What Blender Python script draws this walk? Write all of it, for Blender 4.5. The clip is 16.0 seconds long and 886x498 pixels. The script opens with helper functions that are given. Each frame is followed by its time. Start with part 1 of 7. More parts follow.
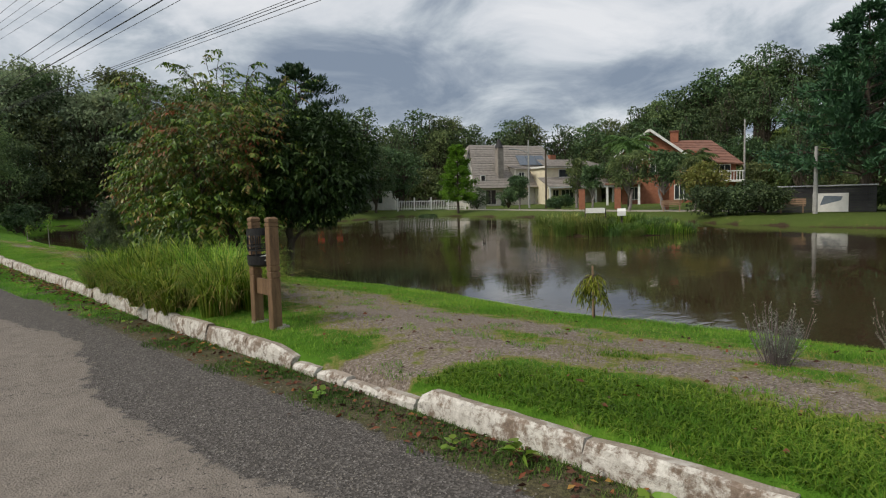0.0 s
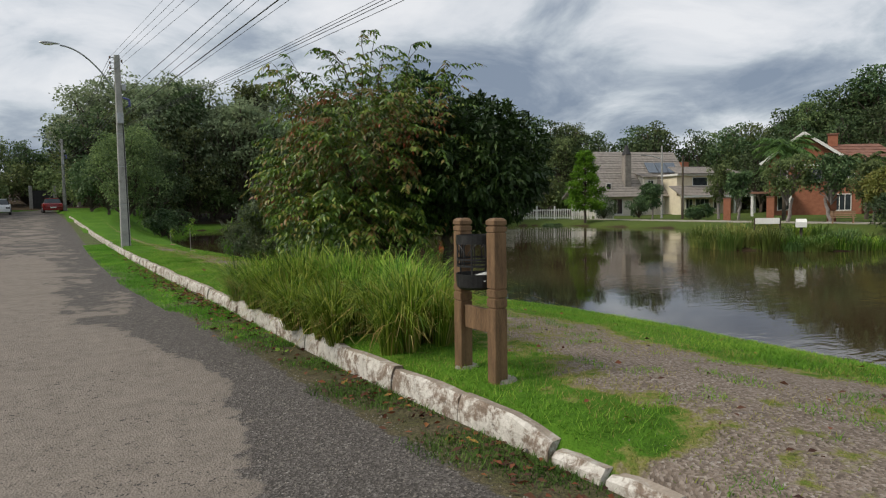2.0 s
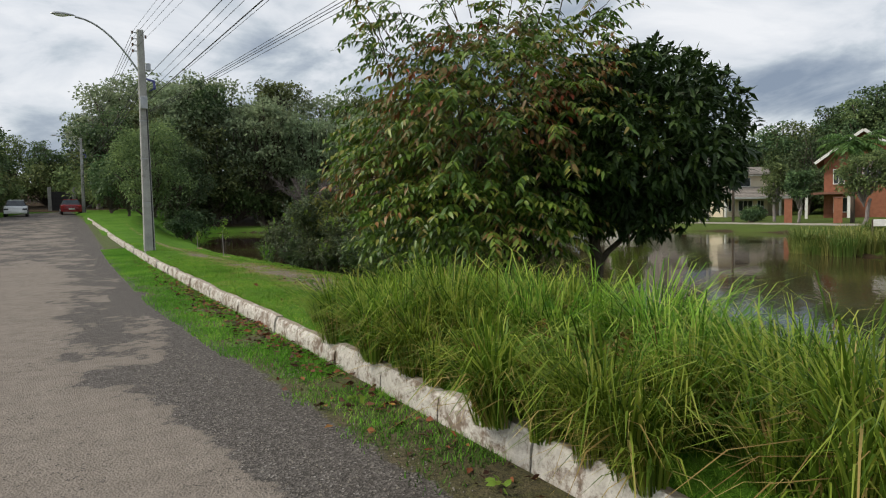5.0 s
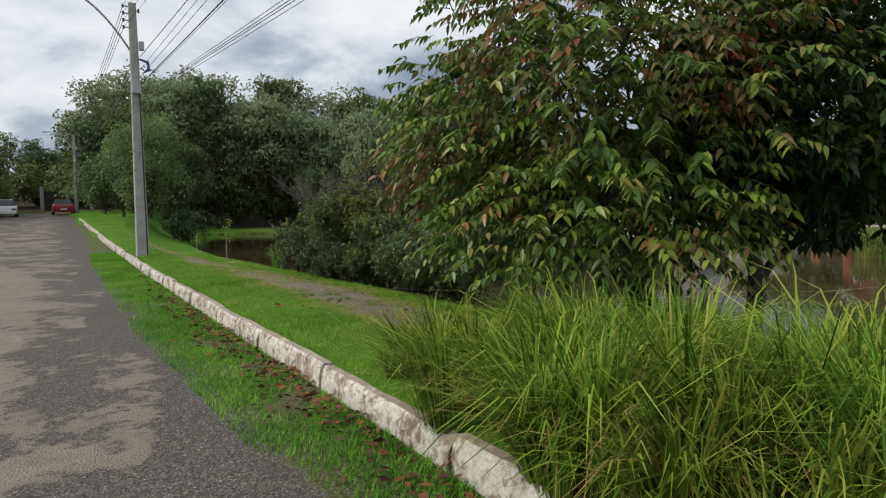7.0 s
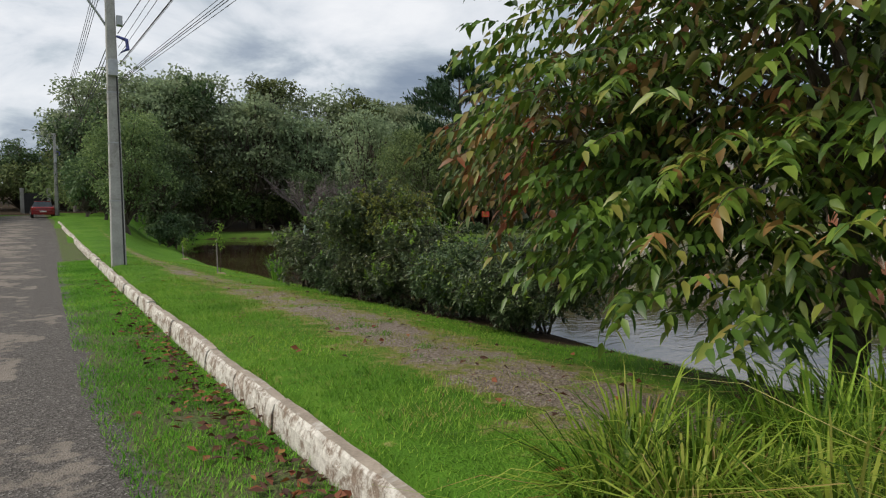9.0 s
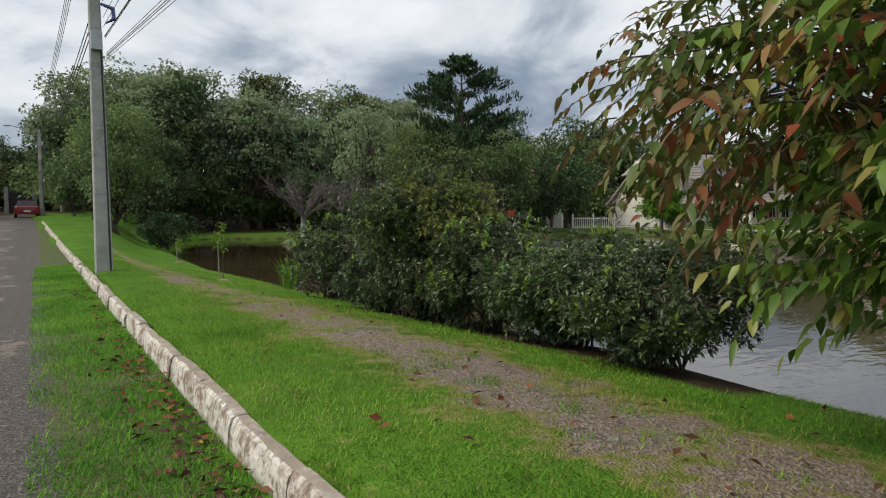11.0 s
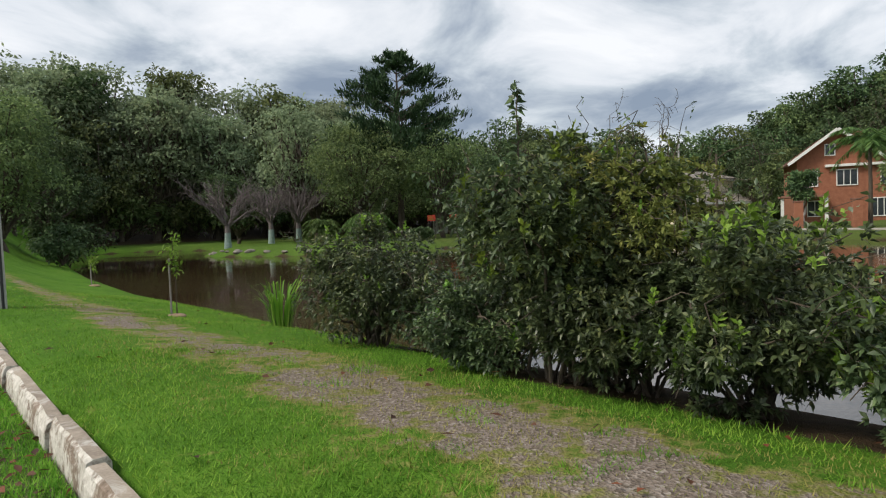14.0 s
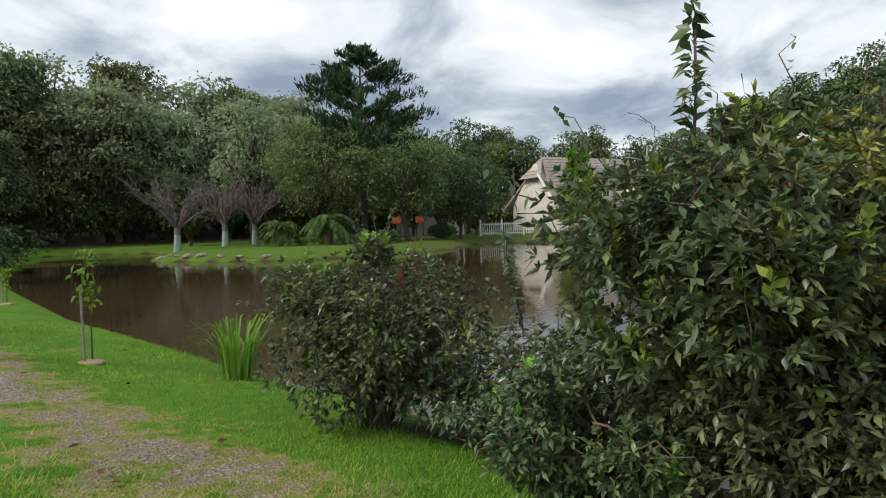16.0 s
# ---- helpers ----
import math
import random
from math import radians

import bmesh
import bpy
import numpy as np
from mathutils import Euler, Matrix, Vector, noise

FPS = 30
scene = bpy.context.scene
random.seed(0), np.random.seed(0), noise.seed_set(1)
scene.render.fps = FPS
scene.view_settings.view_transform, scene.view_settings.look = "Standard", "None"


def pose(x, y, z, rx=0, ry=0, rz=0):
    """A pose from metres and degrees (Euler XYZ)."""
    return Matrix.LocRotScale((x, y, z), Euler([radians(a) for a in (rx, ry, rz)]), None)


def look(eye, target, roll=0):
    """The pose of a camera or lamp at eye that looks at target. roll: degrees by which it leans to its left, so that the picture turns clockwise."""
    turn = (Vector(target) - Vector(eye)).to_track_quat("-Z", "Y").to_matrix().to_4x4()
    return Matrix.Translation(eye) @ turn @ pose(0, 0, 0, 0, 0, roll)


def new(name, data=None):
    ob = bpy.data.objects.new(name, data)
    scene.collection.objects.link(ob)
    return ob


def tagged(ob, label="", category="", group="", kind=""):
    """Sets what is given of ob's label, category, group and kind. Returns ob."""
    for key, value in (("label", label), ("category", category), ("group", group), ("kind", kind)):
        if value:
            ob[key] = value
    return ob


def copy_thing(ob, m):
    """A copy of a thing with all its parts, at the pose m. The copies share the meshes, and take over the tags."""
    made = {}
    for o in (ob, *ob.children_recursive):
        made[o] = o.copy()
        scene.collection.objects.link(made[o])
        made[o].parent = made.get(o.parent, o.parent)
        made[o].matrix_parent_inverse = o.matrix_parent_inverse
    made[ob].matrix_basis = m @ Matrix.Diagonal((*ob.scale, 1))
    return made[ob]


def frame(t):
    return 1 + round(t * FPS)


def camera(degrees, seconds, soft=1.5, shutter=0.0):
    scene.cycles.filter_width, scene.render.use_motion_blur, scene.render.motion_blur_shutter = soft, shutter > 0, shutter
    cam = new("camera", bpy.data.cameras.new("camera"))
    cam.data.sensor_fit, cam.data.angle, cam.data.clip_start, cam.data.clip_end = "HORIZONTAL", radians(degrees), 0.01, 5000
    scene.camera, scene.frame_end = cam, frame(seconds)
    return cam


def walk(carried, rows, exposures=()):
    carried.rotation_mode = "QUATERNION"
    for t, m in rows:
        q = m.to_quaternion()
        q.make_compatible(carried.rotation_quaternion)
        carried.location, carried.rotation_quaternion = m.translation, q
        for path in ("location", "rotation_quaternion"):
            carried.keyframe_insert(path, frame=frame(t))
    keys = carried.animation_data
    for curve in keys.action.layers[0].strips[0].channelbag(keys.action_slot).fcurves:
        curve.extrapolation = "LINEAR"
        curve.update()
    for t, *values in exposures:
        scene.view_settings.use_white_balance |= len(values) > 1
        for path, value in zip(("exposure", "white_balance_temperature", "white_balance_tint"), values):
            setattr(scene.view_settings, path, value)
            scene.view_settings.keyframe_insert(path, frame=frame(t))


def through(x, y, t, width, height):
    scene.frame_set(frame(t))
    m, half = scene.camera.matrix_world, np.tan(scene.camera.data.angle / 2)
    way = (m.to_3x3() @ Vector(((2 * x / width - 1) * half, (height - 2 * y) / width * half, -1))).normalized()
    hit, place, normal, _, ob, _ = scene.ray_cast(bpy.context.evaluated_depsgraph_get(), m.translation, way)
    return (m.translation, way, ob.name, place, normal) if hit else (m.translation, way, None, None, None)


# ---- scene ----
cam = camera(70.7, 16.0, soft=1.15)
PATH = [
    (0, (0.000, 0.000, 1.620), (1.329, 1.486, 1.459), -1.56),
    (0.5, (0.106, 0.628, 1.611), (1.323, 2.209, 1.476), -1.54),
    (1, (0.257, 1.239, 1.575), (1.434, 2.852, 1.452), -1.52),
    (1.5, (0.334, 1.924, 1.556), (1.418, 3.600, 1.433), -1.28),
    (2, (0.391, 2.617, 1.531), (1.440, 4.316, 1.408), -1.08),
    (2.5, (0.404, 3.359, 1.515), (1.438, 5.068, 1.398), -1.07),
    (3, (0.444, 3.987, 1.480), (1.469, 5.701, 1.364), -1.04),
    (3.5, (0.489, 4.659, 1.474), (1.501, 6.380, 1.360), -1.06),
    (6, (0.740, 8.029, 1.425), (1.747, 9.753, 1.313), -1.05),
    (6.5, (0.856, 8.746, 1.433), (1.867, 10.468, 1.321), -1.03),
    (7, (0.943, 9.417, 1.424), (1.957, 11.137, 1.315), -1.02),
    (7.5, (1.111, 10.150, 1.439), (2.130, 11.868, 1.331), -0.92),
    (8, (1.212, 10.785, 1.473), (2.238, 12.499, 1.365), -0.83),
    (8.5, (1.355, 11.414, 1.463), (2.391, 13.122, 1.365), -0.73),
    (9, (1.421, 12.045, 1.430), (2.464, 13.749, 1.337), -0.68),
    (11.5, (1.695, 15.118, 1.400), (2.761, 16.807, 1.306), -0.78),
    (12, (1.689, 15.919, 1.426), (2.751, 17.612, 1.333), -0.85),
    (12.5, (1.719, 16.642, 1.431), (2.781, 18.334, 1.341), -0.85),
    (13, (1.767, 17.353, 1.431), (2.822, 19.050, 1.341), -1.07),
    (13.5, (1.824, 18.041, 1.405), (2.937, 19.701, 1.326), -1.58),
    (14, (1.910, 18.711, 1.404), (3.191, 20.244, 1.323), -1.96),
    (14.5, (2.075, 19.287, 1.377), (3.427, 20.759, 1.291), -1.95),
    (15, (2.370, 19.914, 1.401), (3.739, 21.369, 1.315), -1.84),
    (15.5, (2.657, 20.479, 1.421), (4.032, 21.929, 1.337), -1.75),
    (16, (2.962, 20.953, 1.593), (4.343, 22.397, 1.510), -1.64),
]
EXPOSURES = [(0, -0.05), (3.5, 0.08), (7, 0.15), (12.5, 0.14), (14.5, 0.31), (16, 0.38)]
walk(cam, [(t, look(eye, target, roll)) for t, eye, target, roll in PATH], EXPOSURES)

# ---- world, sun, exposure ----
SUN_EL, SUN_AZ = 46.0, -72.0
world = bpy.data.worlds.new("sky")
scene.world = world
world.use_nodes = True


def node(nt, kind, **values):
    n = nt.nodes.new(kind)
    for key, value in values.items():
        if key in n.inputs:
            n.inputs[key].default_value = value
    return n


def ramp(nt, stops, source):
    n = nt.nodes.new("ShaderNodeValToRGB")
    els = n.color_ramp.elements
    while len(els) < len(stops):
        els.new(0.5)
    for e, (p, c) in zip(els, stops):
        e.position, e.color = p, (*c, 1)
    nt.links.new(source, n.inputs[0])
    return n.outputs[0]


def mathn(nt, op, a, b=0.0):
    n = nt.nodes.new("ShaderNodeMath")
    n.operation = op
    for i, v in enumerate((a, b)):
        if isinstance(v, (int, float)):
            n.inputs[i].default_value = v
        else:
            nt.links.new(v, n.inputs[i])
    return n.outputs[0]


def mixc(nt, fac, a, b, blend="MIX"):
    n = nt.nodes.new("ShaderNodeMix")
    n.data_type, n.blend_type = "RGBA", blend
    for sock, v in ((n.inputs[0], fac), (n.inputs[6], a), (n.inputs[7], b)):
        if isinstance(v, (int, float)):
            sock.default_value = v
        elif isinstance(v, tuple):
            sock.default_value = (*v, 1)
        else:
            nt.links.new(v, sock)
    return n.outputs[2]


def noisen(nt, vec, scale, detail=4.0, rough=0.55, distort=0.0):
    n = node(nt, "ShaderNodeTexNoise", Scale=scale, Detail=detail, Roughness=rough, Distortion=distort)
    nt.links.new(vec, n.inputs["Vector"])
    return n.outputs[0]


def build_sky():
    nt = world.node_tree
    nt.nodes.clear()
    sky = nt.nodes.new("ShaderNodeTexSky")
    sky.sky_type, sky.sun_disc = "NISHITA", False
    sky.sun_elevation, sky.sun_rotation = radians(SUN_EL), radians(SUN_AZ)
    sky.air_density, sky.dust_density = 1.0, 2.0
    tc = nt.nodes.new("ShaderNodeTexCoord")
    sep = nt.nodes.new("ShaderNodeSeparateXYZ")
    nt.links.new(tc.outputs["Generated"], sep.inputs[0])
    up = mathn(nt, "ADD", mathn(nt, "MAXIMUM", sep.outputs[2], 0.0), 0.27)
    com = nt.nodes.new("ShaderNodeCombineXYZ")
    nt.links.new(mathn(nt, "DIVIDE", sep.outputs[0], up), com.inputs[0])
    nt.links.new(mathn(nt, "DIVIDE", sep.outputs[1], up), com.inputs[1])
    big = noisen(nt, com.outputs[0], 0.75, 3.0, 0.5, 0.1)
    fine = noisen(nt, com.outputs[0], 2.1, 9.0, 0.58, 0.45)
    mix = mathn(nt, "ADD", mathn(nt, "MULTIPLY", big, 0.80), mathn(nt, "SUBTRACT", mathn(nt, "MULTIPLY", fine, 0.85), 0.272))
    # brighter towards the veiled sun
    glow = nt.nodes.new("ShaderNodeVectorMath")
    glow.operation = "DOT_PRODUCT"
    nt.links.new(tc.outputs["Generated"], glow.inputs[0])
    az, el = radians(SUN_AZ), radians(SUN_EL - 25)
    glow.inputs[1].default_value = (math.sin(az) * math.cos(el), math.cos(az) * math.cos(el), math.sin(el))
    g = mathn(nt, "MULTIPLY", mathn(nt, "POWER", mathn(nt, "MAXIMUM", glow.outputs["Value"], 0.0), 3.0), 0.27)
    tone = mathn(nt, "ADD", mix, g)
    cloud = ramp(nt, [(0.36, (0.22, 0.27, 0.35)), (0.455, (0.34, 0.39, 0.46)), (0.53, (0.50, 0.55, 0.60)), (0.60, (0.67, 0.70, 0.74)), (0.72, (0.82, 0.83, 0.85))], tone)
    skyc = mixc(nt, 1.0, sky.outputs[0], (0.10, 0.10, 0.10), "MULTIPLY")
    bg = nt.nodes.new("ShaderNodeBackground")
    nt.links.new(mixc(nt, 0.9, skyc, cloud), bg.inputs[0])
    bg.inputs[1].default_value = SKY
    out = nt.nodes.new("ShaderNodeOutputWorld")
    nt.links.new(bg.outputs[0], out.inputs[0])


SKY = 1.05
build_sky()
sun = new("sun", bpy.data.lights.new("sun", "SUN"))
sun.data.energy, sun.data.angle, sun.data.color = 2.5, radians(18), (1.0, 0.93, 0.80)
sun.matrix_world = look((60 * math.sin(radians(SUN_AZ)), 60 * math.cos(radians(SUN_AZ)), 60 * math.tan(radians(SUN_EL))), (0, 0, 0))

# ---- materials ----


def material(name):
    m = bpy.data.materials.new(name)
    m.use_nodes = True
    nt = m.node_tree
    return m, nt, nt.nodes["Principled BSDF"], nt.nodes["Material Output"]


def coords(nt, kind="Object"):
    if kind == "World":
        return nt.nodes.new("ShaderNodeNewGeometry").outputs["Position"]
    return nt.nodes.new("ShaderNodeTexCoord").outputs[kind]


def bumped(nt, bsdf, height, strength, dist=0.01):
    b = node(nt, "ShaderNodeBump", Strength=strength, Distance=dist)
    nt.links.new(height, b.inputs["Height"])
    nt.links.new(b.outputs[0], bsdf.inputs["Normal"])


def surf(name, c1, c2, scale=4.0, rough=0.7, bump=0.3, metal=0.0, stain=None, fine=8.0, dist=0.01, kind="Object", stretch=None):
    """A surface of two tones with grain at two scales, and stains."""
    m, nt, bsdf, _ = material(name)
    vec = coords(nt, kind)
    if stretch:
        mp = nt.nodes.new("ShaderNodeMapping")
        mp.inputs["Scale"].default_value = stretch
        nt.links.new(vec, mp.inputs[0])
        vec = mp.outputs[0]
    a = noisen(nt, vec, scale, 5.0)
    b = noisen(nt, vec, scale * fine, 4.0, 0.65)
    info = nt.nodes.new("ShaderNodeObjectInfo")
    tone = mathn(nt, "ADD", mathn(nt, "MULTIPLY", a, 0.6), mathn(nt, "MULTIPLY", b, 0.4))
    tone = mathn(nt, "ADD", tone, mathn(nt, "MULTIPLY", mathn(nt, "SUBTRACT", info.outputs["Random"], 0.5), 0.12))
    col = ramp(nt, [(0.33, c1), (0.67, c2)], tone)
    if stain:
        s = noisen(nt, vec, scale * 0.45, 6.0, 0.7, 0.8)
        col = mixc(nt, ramp(nt, [(0.52, (0, 0, 0)), (0.64, (0.85, 0.85, 0.85))], s), col, stain)
    nt.links.new(col, bsdf.inputs["Base Color"])
    bsdf.inputs["Roughness"].default_value, bsdf.inputs["Metallic"].default_value = rough, metal
    bumped(nt, bsdf, tone, bump, dist)
    return m


def leafy(name, stops, rough=0.45, through=0.35, vary=0.5, patch_scale=0.8, gloss=0.3):
    """Leaves: tone by leaf and by plant, some light passing through."""
    m, nt, bsdf, out = material(name)
    geo = nt.nodes.new("ShaderNodeNewGeometry")
    info = nt.nodes.new("ShaderNodeObjectInfo")
    patch = ramp(nt, [(0.28, (0, 0, 0)), (0.72, (1, 1, 1))], noisen(nt, coords(nt), patch_scale, 2.0))
    tone = mathn(nt, "ADD", mathn(nt, "MULTIPLY", geo.outputs["Random Per Island"], 1.0 - vary), mathn(nt, "MULTIPLY", patch, vary))
    col = ramp(nt, stops, tone)
    val = mathn(nt, "ADD", mathn(nt, "MULTIPLY", info.outputs["Random"], 0.5), 0.75)
    hsv = nt.nodes.new("ShaderNodeHueSaturation")
    nt.links.new(col, hsv.inputs["Color"])
    nt.links.new(val, hsv.inputs["Value"])
    nt.links.new(mathn(nt, "ADD", mathn(nt, "MULTIPLY", info.outputs["Random"], 0.04), 0.48), hsv.inputs["Hue"])
    nt.links.new(hsv.outputs[0], bsdf.inputs["Base Color"])
    bsdf.inputs["Roughness"].default_value = rough + 0.1
    bsdf.inputs["Specular IOR Level"].default_value = gloss
    tr = nt.nodes.new("ShaderNodeBsdfTranslucent")
    nt.links.new(hsv.outputs[0], tr.inputs[0])
    mx = nt.nodes.new("ShaderNodeMixShader")
    mx.inputs[0].default_value = through
    nt.links.new(bsdf.outputs[0], mx.inputs[1])
    nt.links.new(tr.outputs[0], mx.inputs[2])
    nt.links.new(mx.outputs[0], out.inputs["Surface"])
    return m


def sep_dry(nt, att):
    s = nt.nodes.new("ShaderNodeSeparateColor")
    nt.links.new(att.outputs["Color"], s.inputs[0])
    return s.outputs[2]


def ground_material():
    m, nt, bsdf, _ = material("ground_grass")
    pos = coords(nt, "World")
    worn = nt.nodes.new("ShaderNodeAttribute")
    worn.attribute_name = "worn"
    n1, n2, n3 = noisen(nt, pos, 0.7, 4.0), noisen(nt, pos, 6.0, 5.0, 0.7), noisen(nt, pos, 70.0, 3.0, 0.7)
    green = ramp(nt, [(0.3, (0.042, 0.105, 0.011)), (0.5, (0.082, 0.20, 0.017)), (0.7, (0.155, 0.275, 0.032))], mathn(nt, "ADD", mathn(nt, "MULTIPLY", n1, 0.45), mathn(nt, "MULTIPLY", n2, 0.55)))
    green = mixc(nt, mathn(nt, "MULTIPLY", n3, 0.5), green, (0.05, 0.085, 0.010))
    green = mixc(nt, mathn(nt, "MULTIPLY", sep_dry(nt, worn), 0.75), green, (0.075, 0.085, 0.026))
    stones = nt.nodes.new("ShaderNodeTexVoronoi")
    stones.inputs["Scale"].default_value = 55.0
    nt.links.new(pos, stones.inputs["Vector"])
    grit = ramp(nt, [(0.0, (0.085, 0.070, 0.060)), (0.45, (0.205, 0.165, 0.140)), (0.8, (0.32, 0.272, 0.24)), (1.0, (0.45, 0.42, 0.39))], stones.outputs["Color"])
    grit = mixc(nt, mathn(nt, "MULTIPLY", n2, 0.45), grit, (0.16, 0.125, 0.085))
    soil = ramp(nt, [(0.3, (0.028, 0.019, 0.012)), (0.7, (0.075, 0.052, 0.03))], n2)
    sepc = nt.nodes.new("ShaderNodeSeparateColor")
    nt.links.new(worn.outputs["Color"], sepc.inputs[0])
    edge = mathn(nt, "ADD", sepc.outputs[0], mathn(nt, "MULTIPLY", mathn(nt, "SUBTRACT", mathn(nt, "ADD", mathn(nt, "MULTIPLY", n1, 0.35), mathn(nt, "MULTIPLY", n2, 0.65)), 0.5), 2.0))
    edge = mathn(nt, "ADD", edge, mathn(nt, "MULTIPLY", mathn(nt, "SUBTRACT", noisen(nt, pos, 2.1, 3.0), 0.5), 1.3))
    mask = ramp(nt, [(0.48, (0, 0, 0)), (0.66, (1, 1, 1))], edge)
    straw = ramp(nt, [(0.3, (0.125, 0.135, 0.032)), (0.55, (0.24, 0.21, 0.075)), (0.75, (0.32, 0.265, 0.12))], mathn(nt, "ADD", mathn(nt, "MULTIPLY", n2, 0.6), mathn(nt, "MULTIPLY", n3, 0.4)))
    green = mixc(nt, ramp(nt, [(0.28, (0, 0, 0)), (0.50, (0.85, 0.85, 0.85))], edge), green, straw)
    col = mixc(nt, mask, green, grit)
    smask = ramp(nt, [(0.4, (0, 0, 0)), (0.62, (1, 1, 1))], mathn(nt, "ADD", sepc.outputs[1], mathn(nt, "MULTIPLY", mathn(nt, "SUBTRACT", n2, 0.5), 1.2)))
    nt.links.new(mixc(nt, smask, col, soil), bsdf.inputs["Base Color"])
    bsdf.inputs["Roughness"].default_value = 0.92
    bsdf.inputs["Specular IOR Level"].default_value = 0.1
    bumped(nt, bsdf, mathn(nt, "ADD", stones.outputs["Distance"], n3), 0.7, 0.02)
    return m


def road_material():
    m, nt, bsdf, _ = material("asphalt")
    pos = coords(nt, "World")
    att = nt.nodes.new("ShaderNodeAttribute")
    att.attribute_name = "worn"
    sepc = nt.nodes.new("ShaderNodeSeparateColor")
    nt.links.new(att.outputs["Color"], sepc.inputs[0])
    n1, n2, n3 = noisen(nt, pos, 0.9, 5.0, 0.6, 0.4), noisen(nt, pos, 5.0, 5.0, 0.7), noisen(nt, pos, 40.0, 4.0, 0.75)
    chips = nt.nodes.new("ShaderNodeTexVoronoi")
    chips.inputs["Scale"].default_value = 75.0
    nt.links.new(pos, chips.inputs["Vector"])
    dark = ramp(nt, [(0.0, (0.032, 0.028, 0.025)), (0.5, (0.078, 0.069, 0.062)), (0.85, (0.155, 0.14, 0.128)), (1.0, (0.32, 0.30, 0.28))], chips.outputs["Color"])
    old = ramp(nt, [(0.25, (0.095, 0.080, 0.068)), (0.5, (0.198, 0.170, 0.144)), (0.75, (0.285, 0.248, 0.212))], mathn(nt, "ADD", mathn(nt, "MULTIPLY", n2, 0.5), mathn(nt, "MULTIPLY", n3, 0.5)))
    pits = ramp(nt, [(0.61, (0, 0, 0)), (0.66, (1, 1, 1))], noisen(nt, pos, 30.0, 2.0, 0.5, 0.8))
    old = mixc(nt, mathn(nt, "MULTIPLY", pits, ramp(nt, [(0.40, (0, 0, 0)), (0.58, (1, 1, 1))], n1)), old, (0.045, 0.040, 0.036))
    edge = mathn(nt, "ADD", sepc.outputs[0], mathn(nt, "MULTIPLY", mathn(nt, "SUBTRACT", mathn(nt, "ADD", mathn(nt, "MULTIPLY", n1, 0.62), mathn(nt, "MULTIPLY", n2, 0.38)), 0.5), 1.6))
    col = mixc(nt, ramp(nt, [(0.47, (0, 0, 0)), (0.53, (1, 1, 1))], edge), old, dark)
    lush = mixc(nt, sepc.outputs[2], (0.085, 0.085, 0.03), (0.085, 0.17, 0.016))
    dirt = mixc(nt, ramp(nt, [(0.42, (0, 0, 0)), (0.68, (1, 1, 1))], n2), lush, (0.13, 0.105, 0.062))
    dirt = mixc(nt, ramp(nt, [(0.42, (0.9, 0.9, 0.9)), (0.58, (0, 0, 0))], n3), dirt, (0.045, 0.038, 0.022))
    dmask = ramp(nt, [(0.42, (0, 0, 0)), (0.56, (1, 1, 1))], mathn(nt, "ADD", sepc.outputs[1], mathn(nt, "MULTIPLY", mathn(nt, "SUBTRACT", n2, 0.5), 1.3)))
    nt.links.new(mixc(nt, dmask, col, dirt), bsdf.inputs["Base Color"])
    bsdf.inputs["Roughness"].default_value = 0.85
    bsdf.inputs["Specular IOR Level"].default_value = 0.25
    bumped(nt, bsdf, mathn(nt, "ADD", mathn(nt, "MULTIPLY", chips.outputs["Distance"], 1.2), mathn(nt, "MULTIPLY", n3, 0.8)), 0.6, 0.012)
    return m


def water_material():
    m, nt, bsdf, _ = material("pond_water")
    pos = coords(nt, "World")
    n1 = noisen(nt, pos, 0.25, 3.0)
    nt.links.new(ramp(nt, [(0.3, (0.042, 0.027, 0.014)), (0.7, (0.058, 0.039, 0.020))], n1), bsdf.inputs["Base Color"])
    bsdf.inputs["Roughness"].default_value = 0.015
    bsdf.inputs["IOR"].default_value = 1.55
    mp = nt.nodes.new("ShaderNodeMapping")
    mp.inputs["Rotation"].default_value = (0, 0, radians(35))
    mp.inputs["Scale"].default_value = (1.0, 2.2, 1.0)
    nt.links.new(pos, mp.inputs[0])
    w = mathn(nt, "ADD", noisen(nt, mp.outputs[0], 2.2, 2.0, 0.5, 0.6), mathn(nt, "MULTIPLY", noisen(nt, mp.outputs[0], 7.0, 2.0), 0.3))
    calm = ramp(nt, [(0.42, (0.12, 0.12, 0.12)), (0.6, (1, 1, 1))], noisen(nt, pos, 0.13, 2.0))
    bumped(nt, bsdf, mathn(nt, "MULTIPLY", w, calm), 0.13, 0.05)
    return m


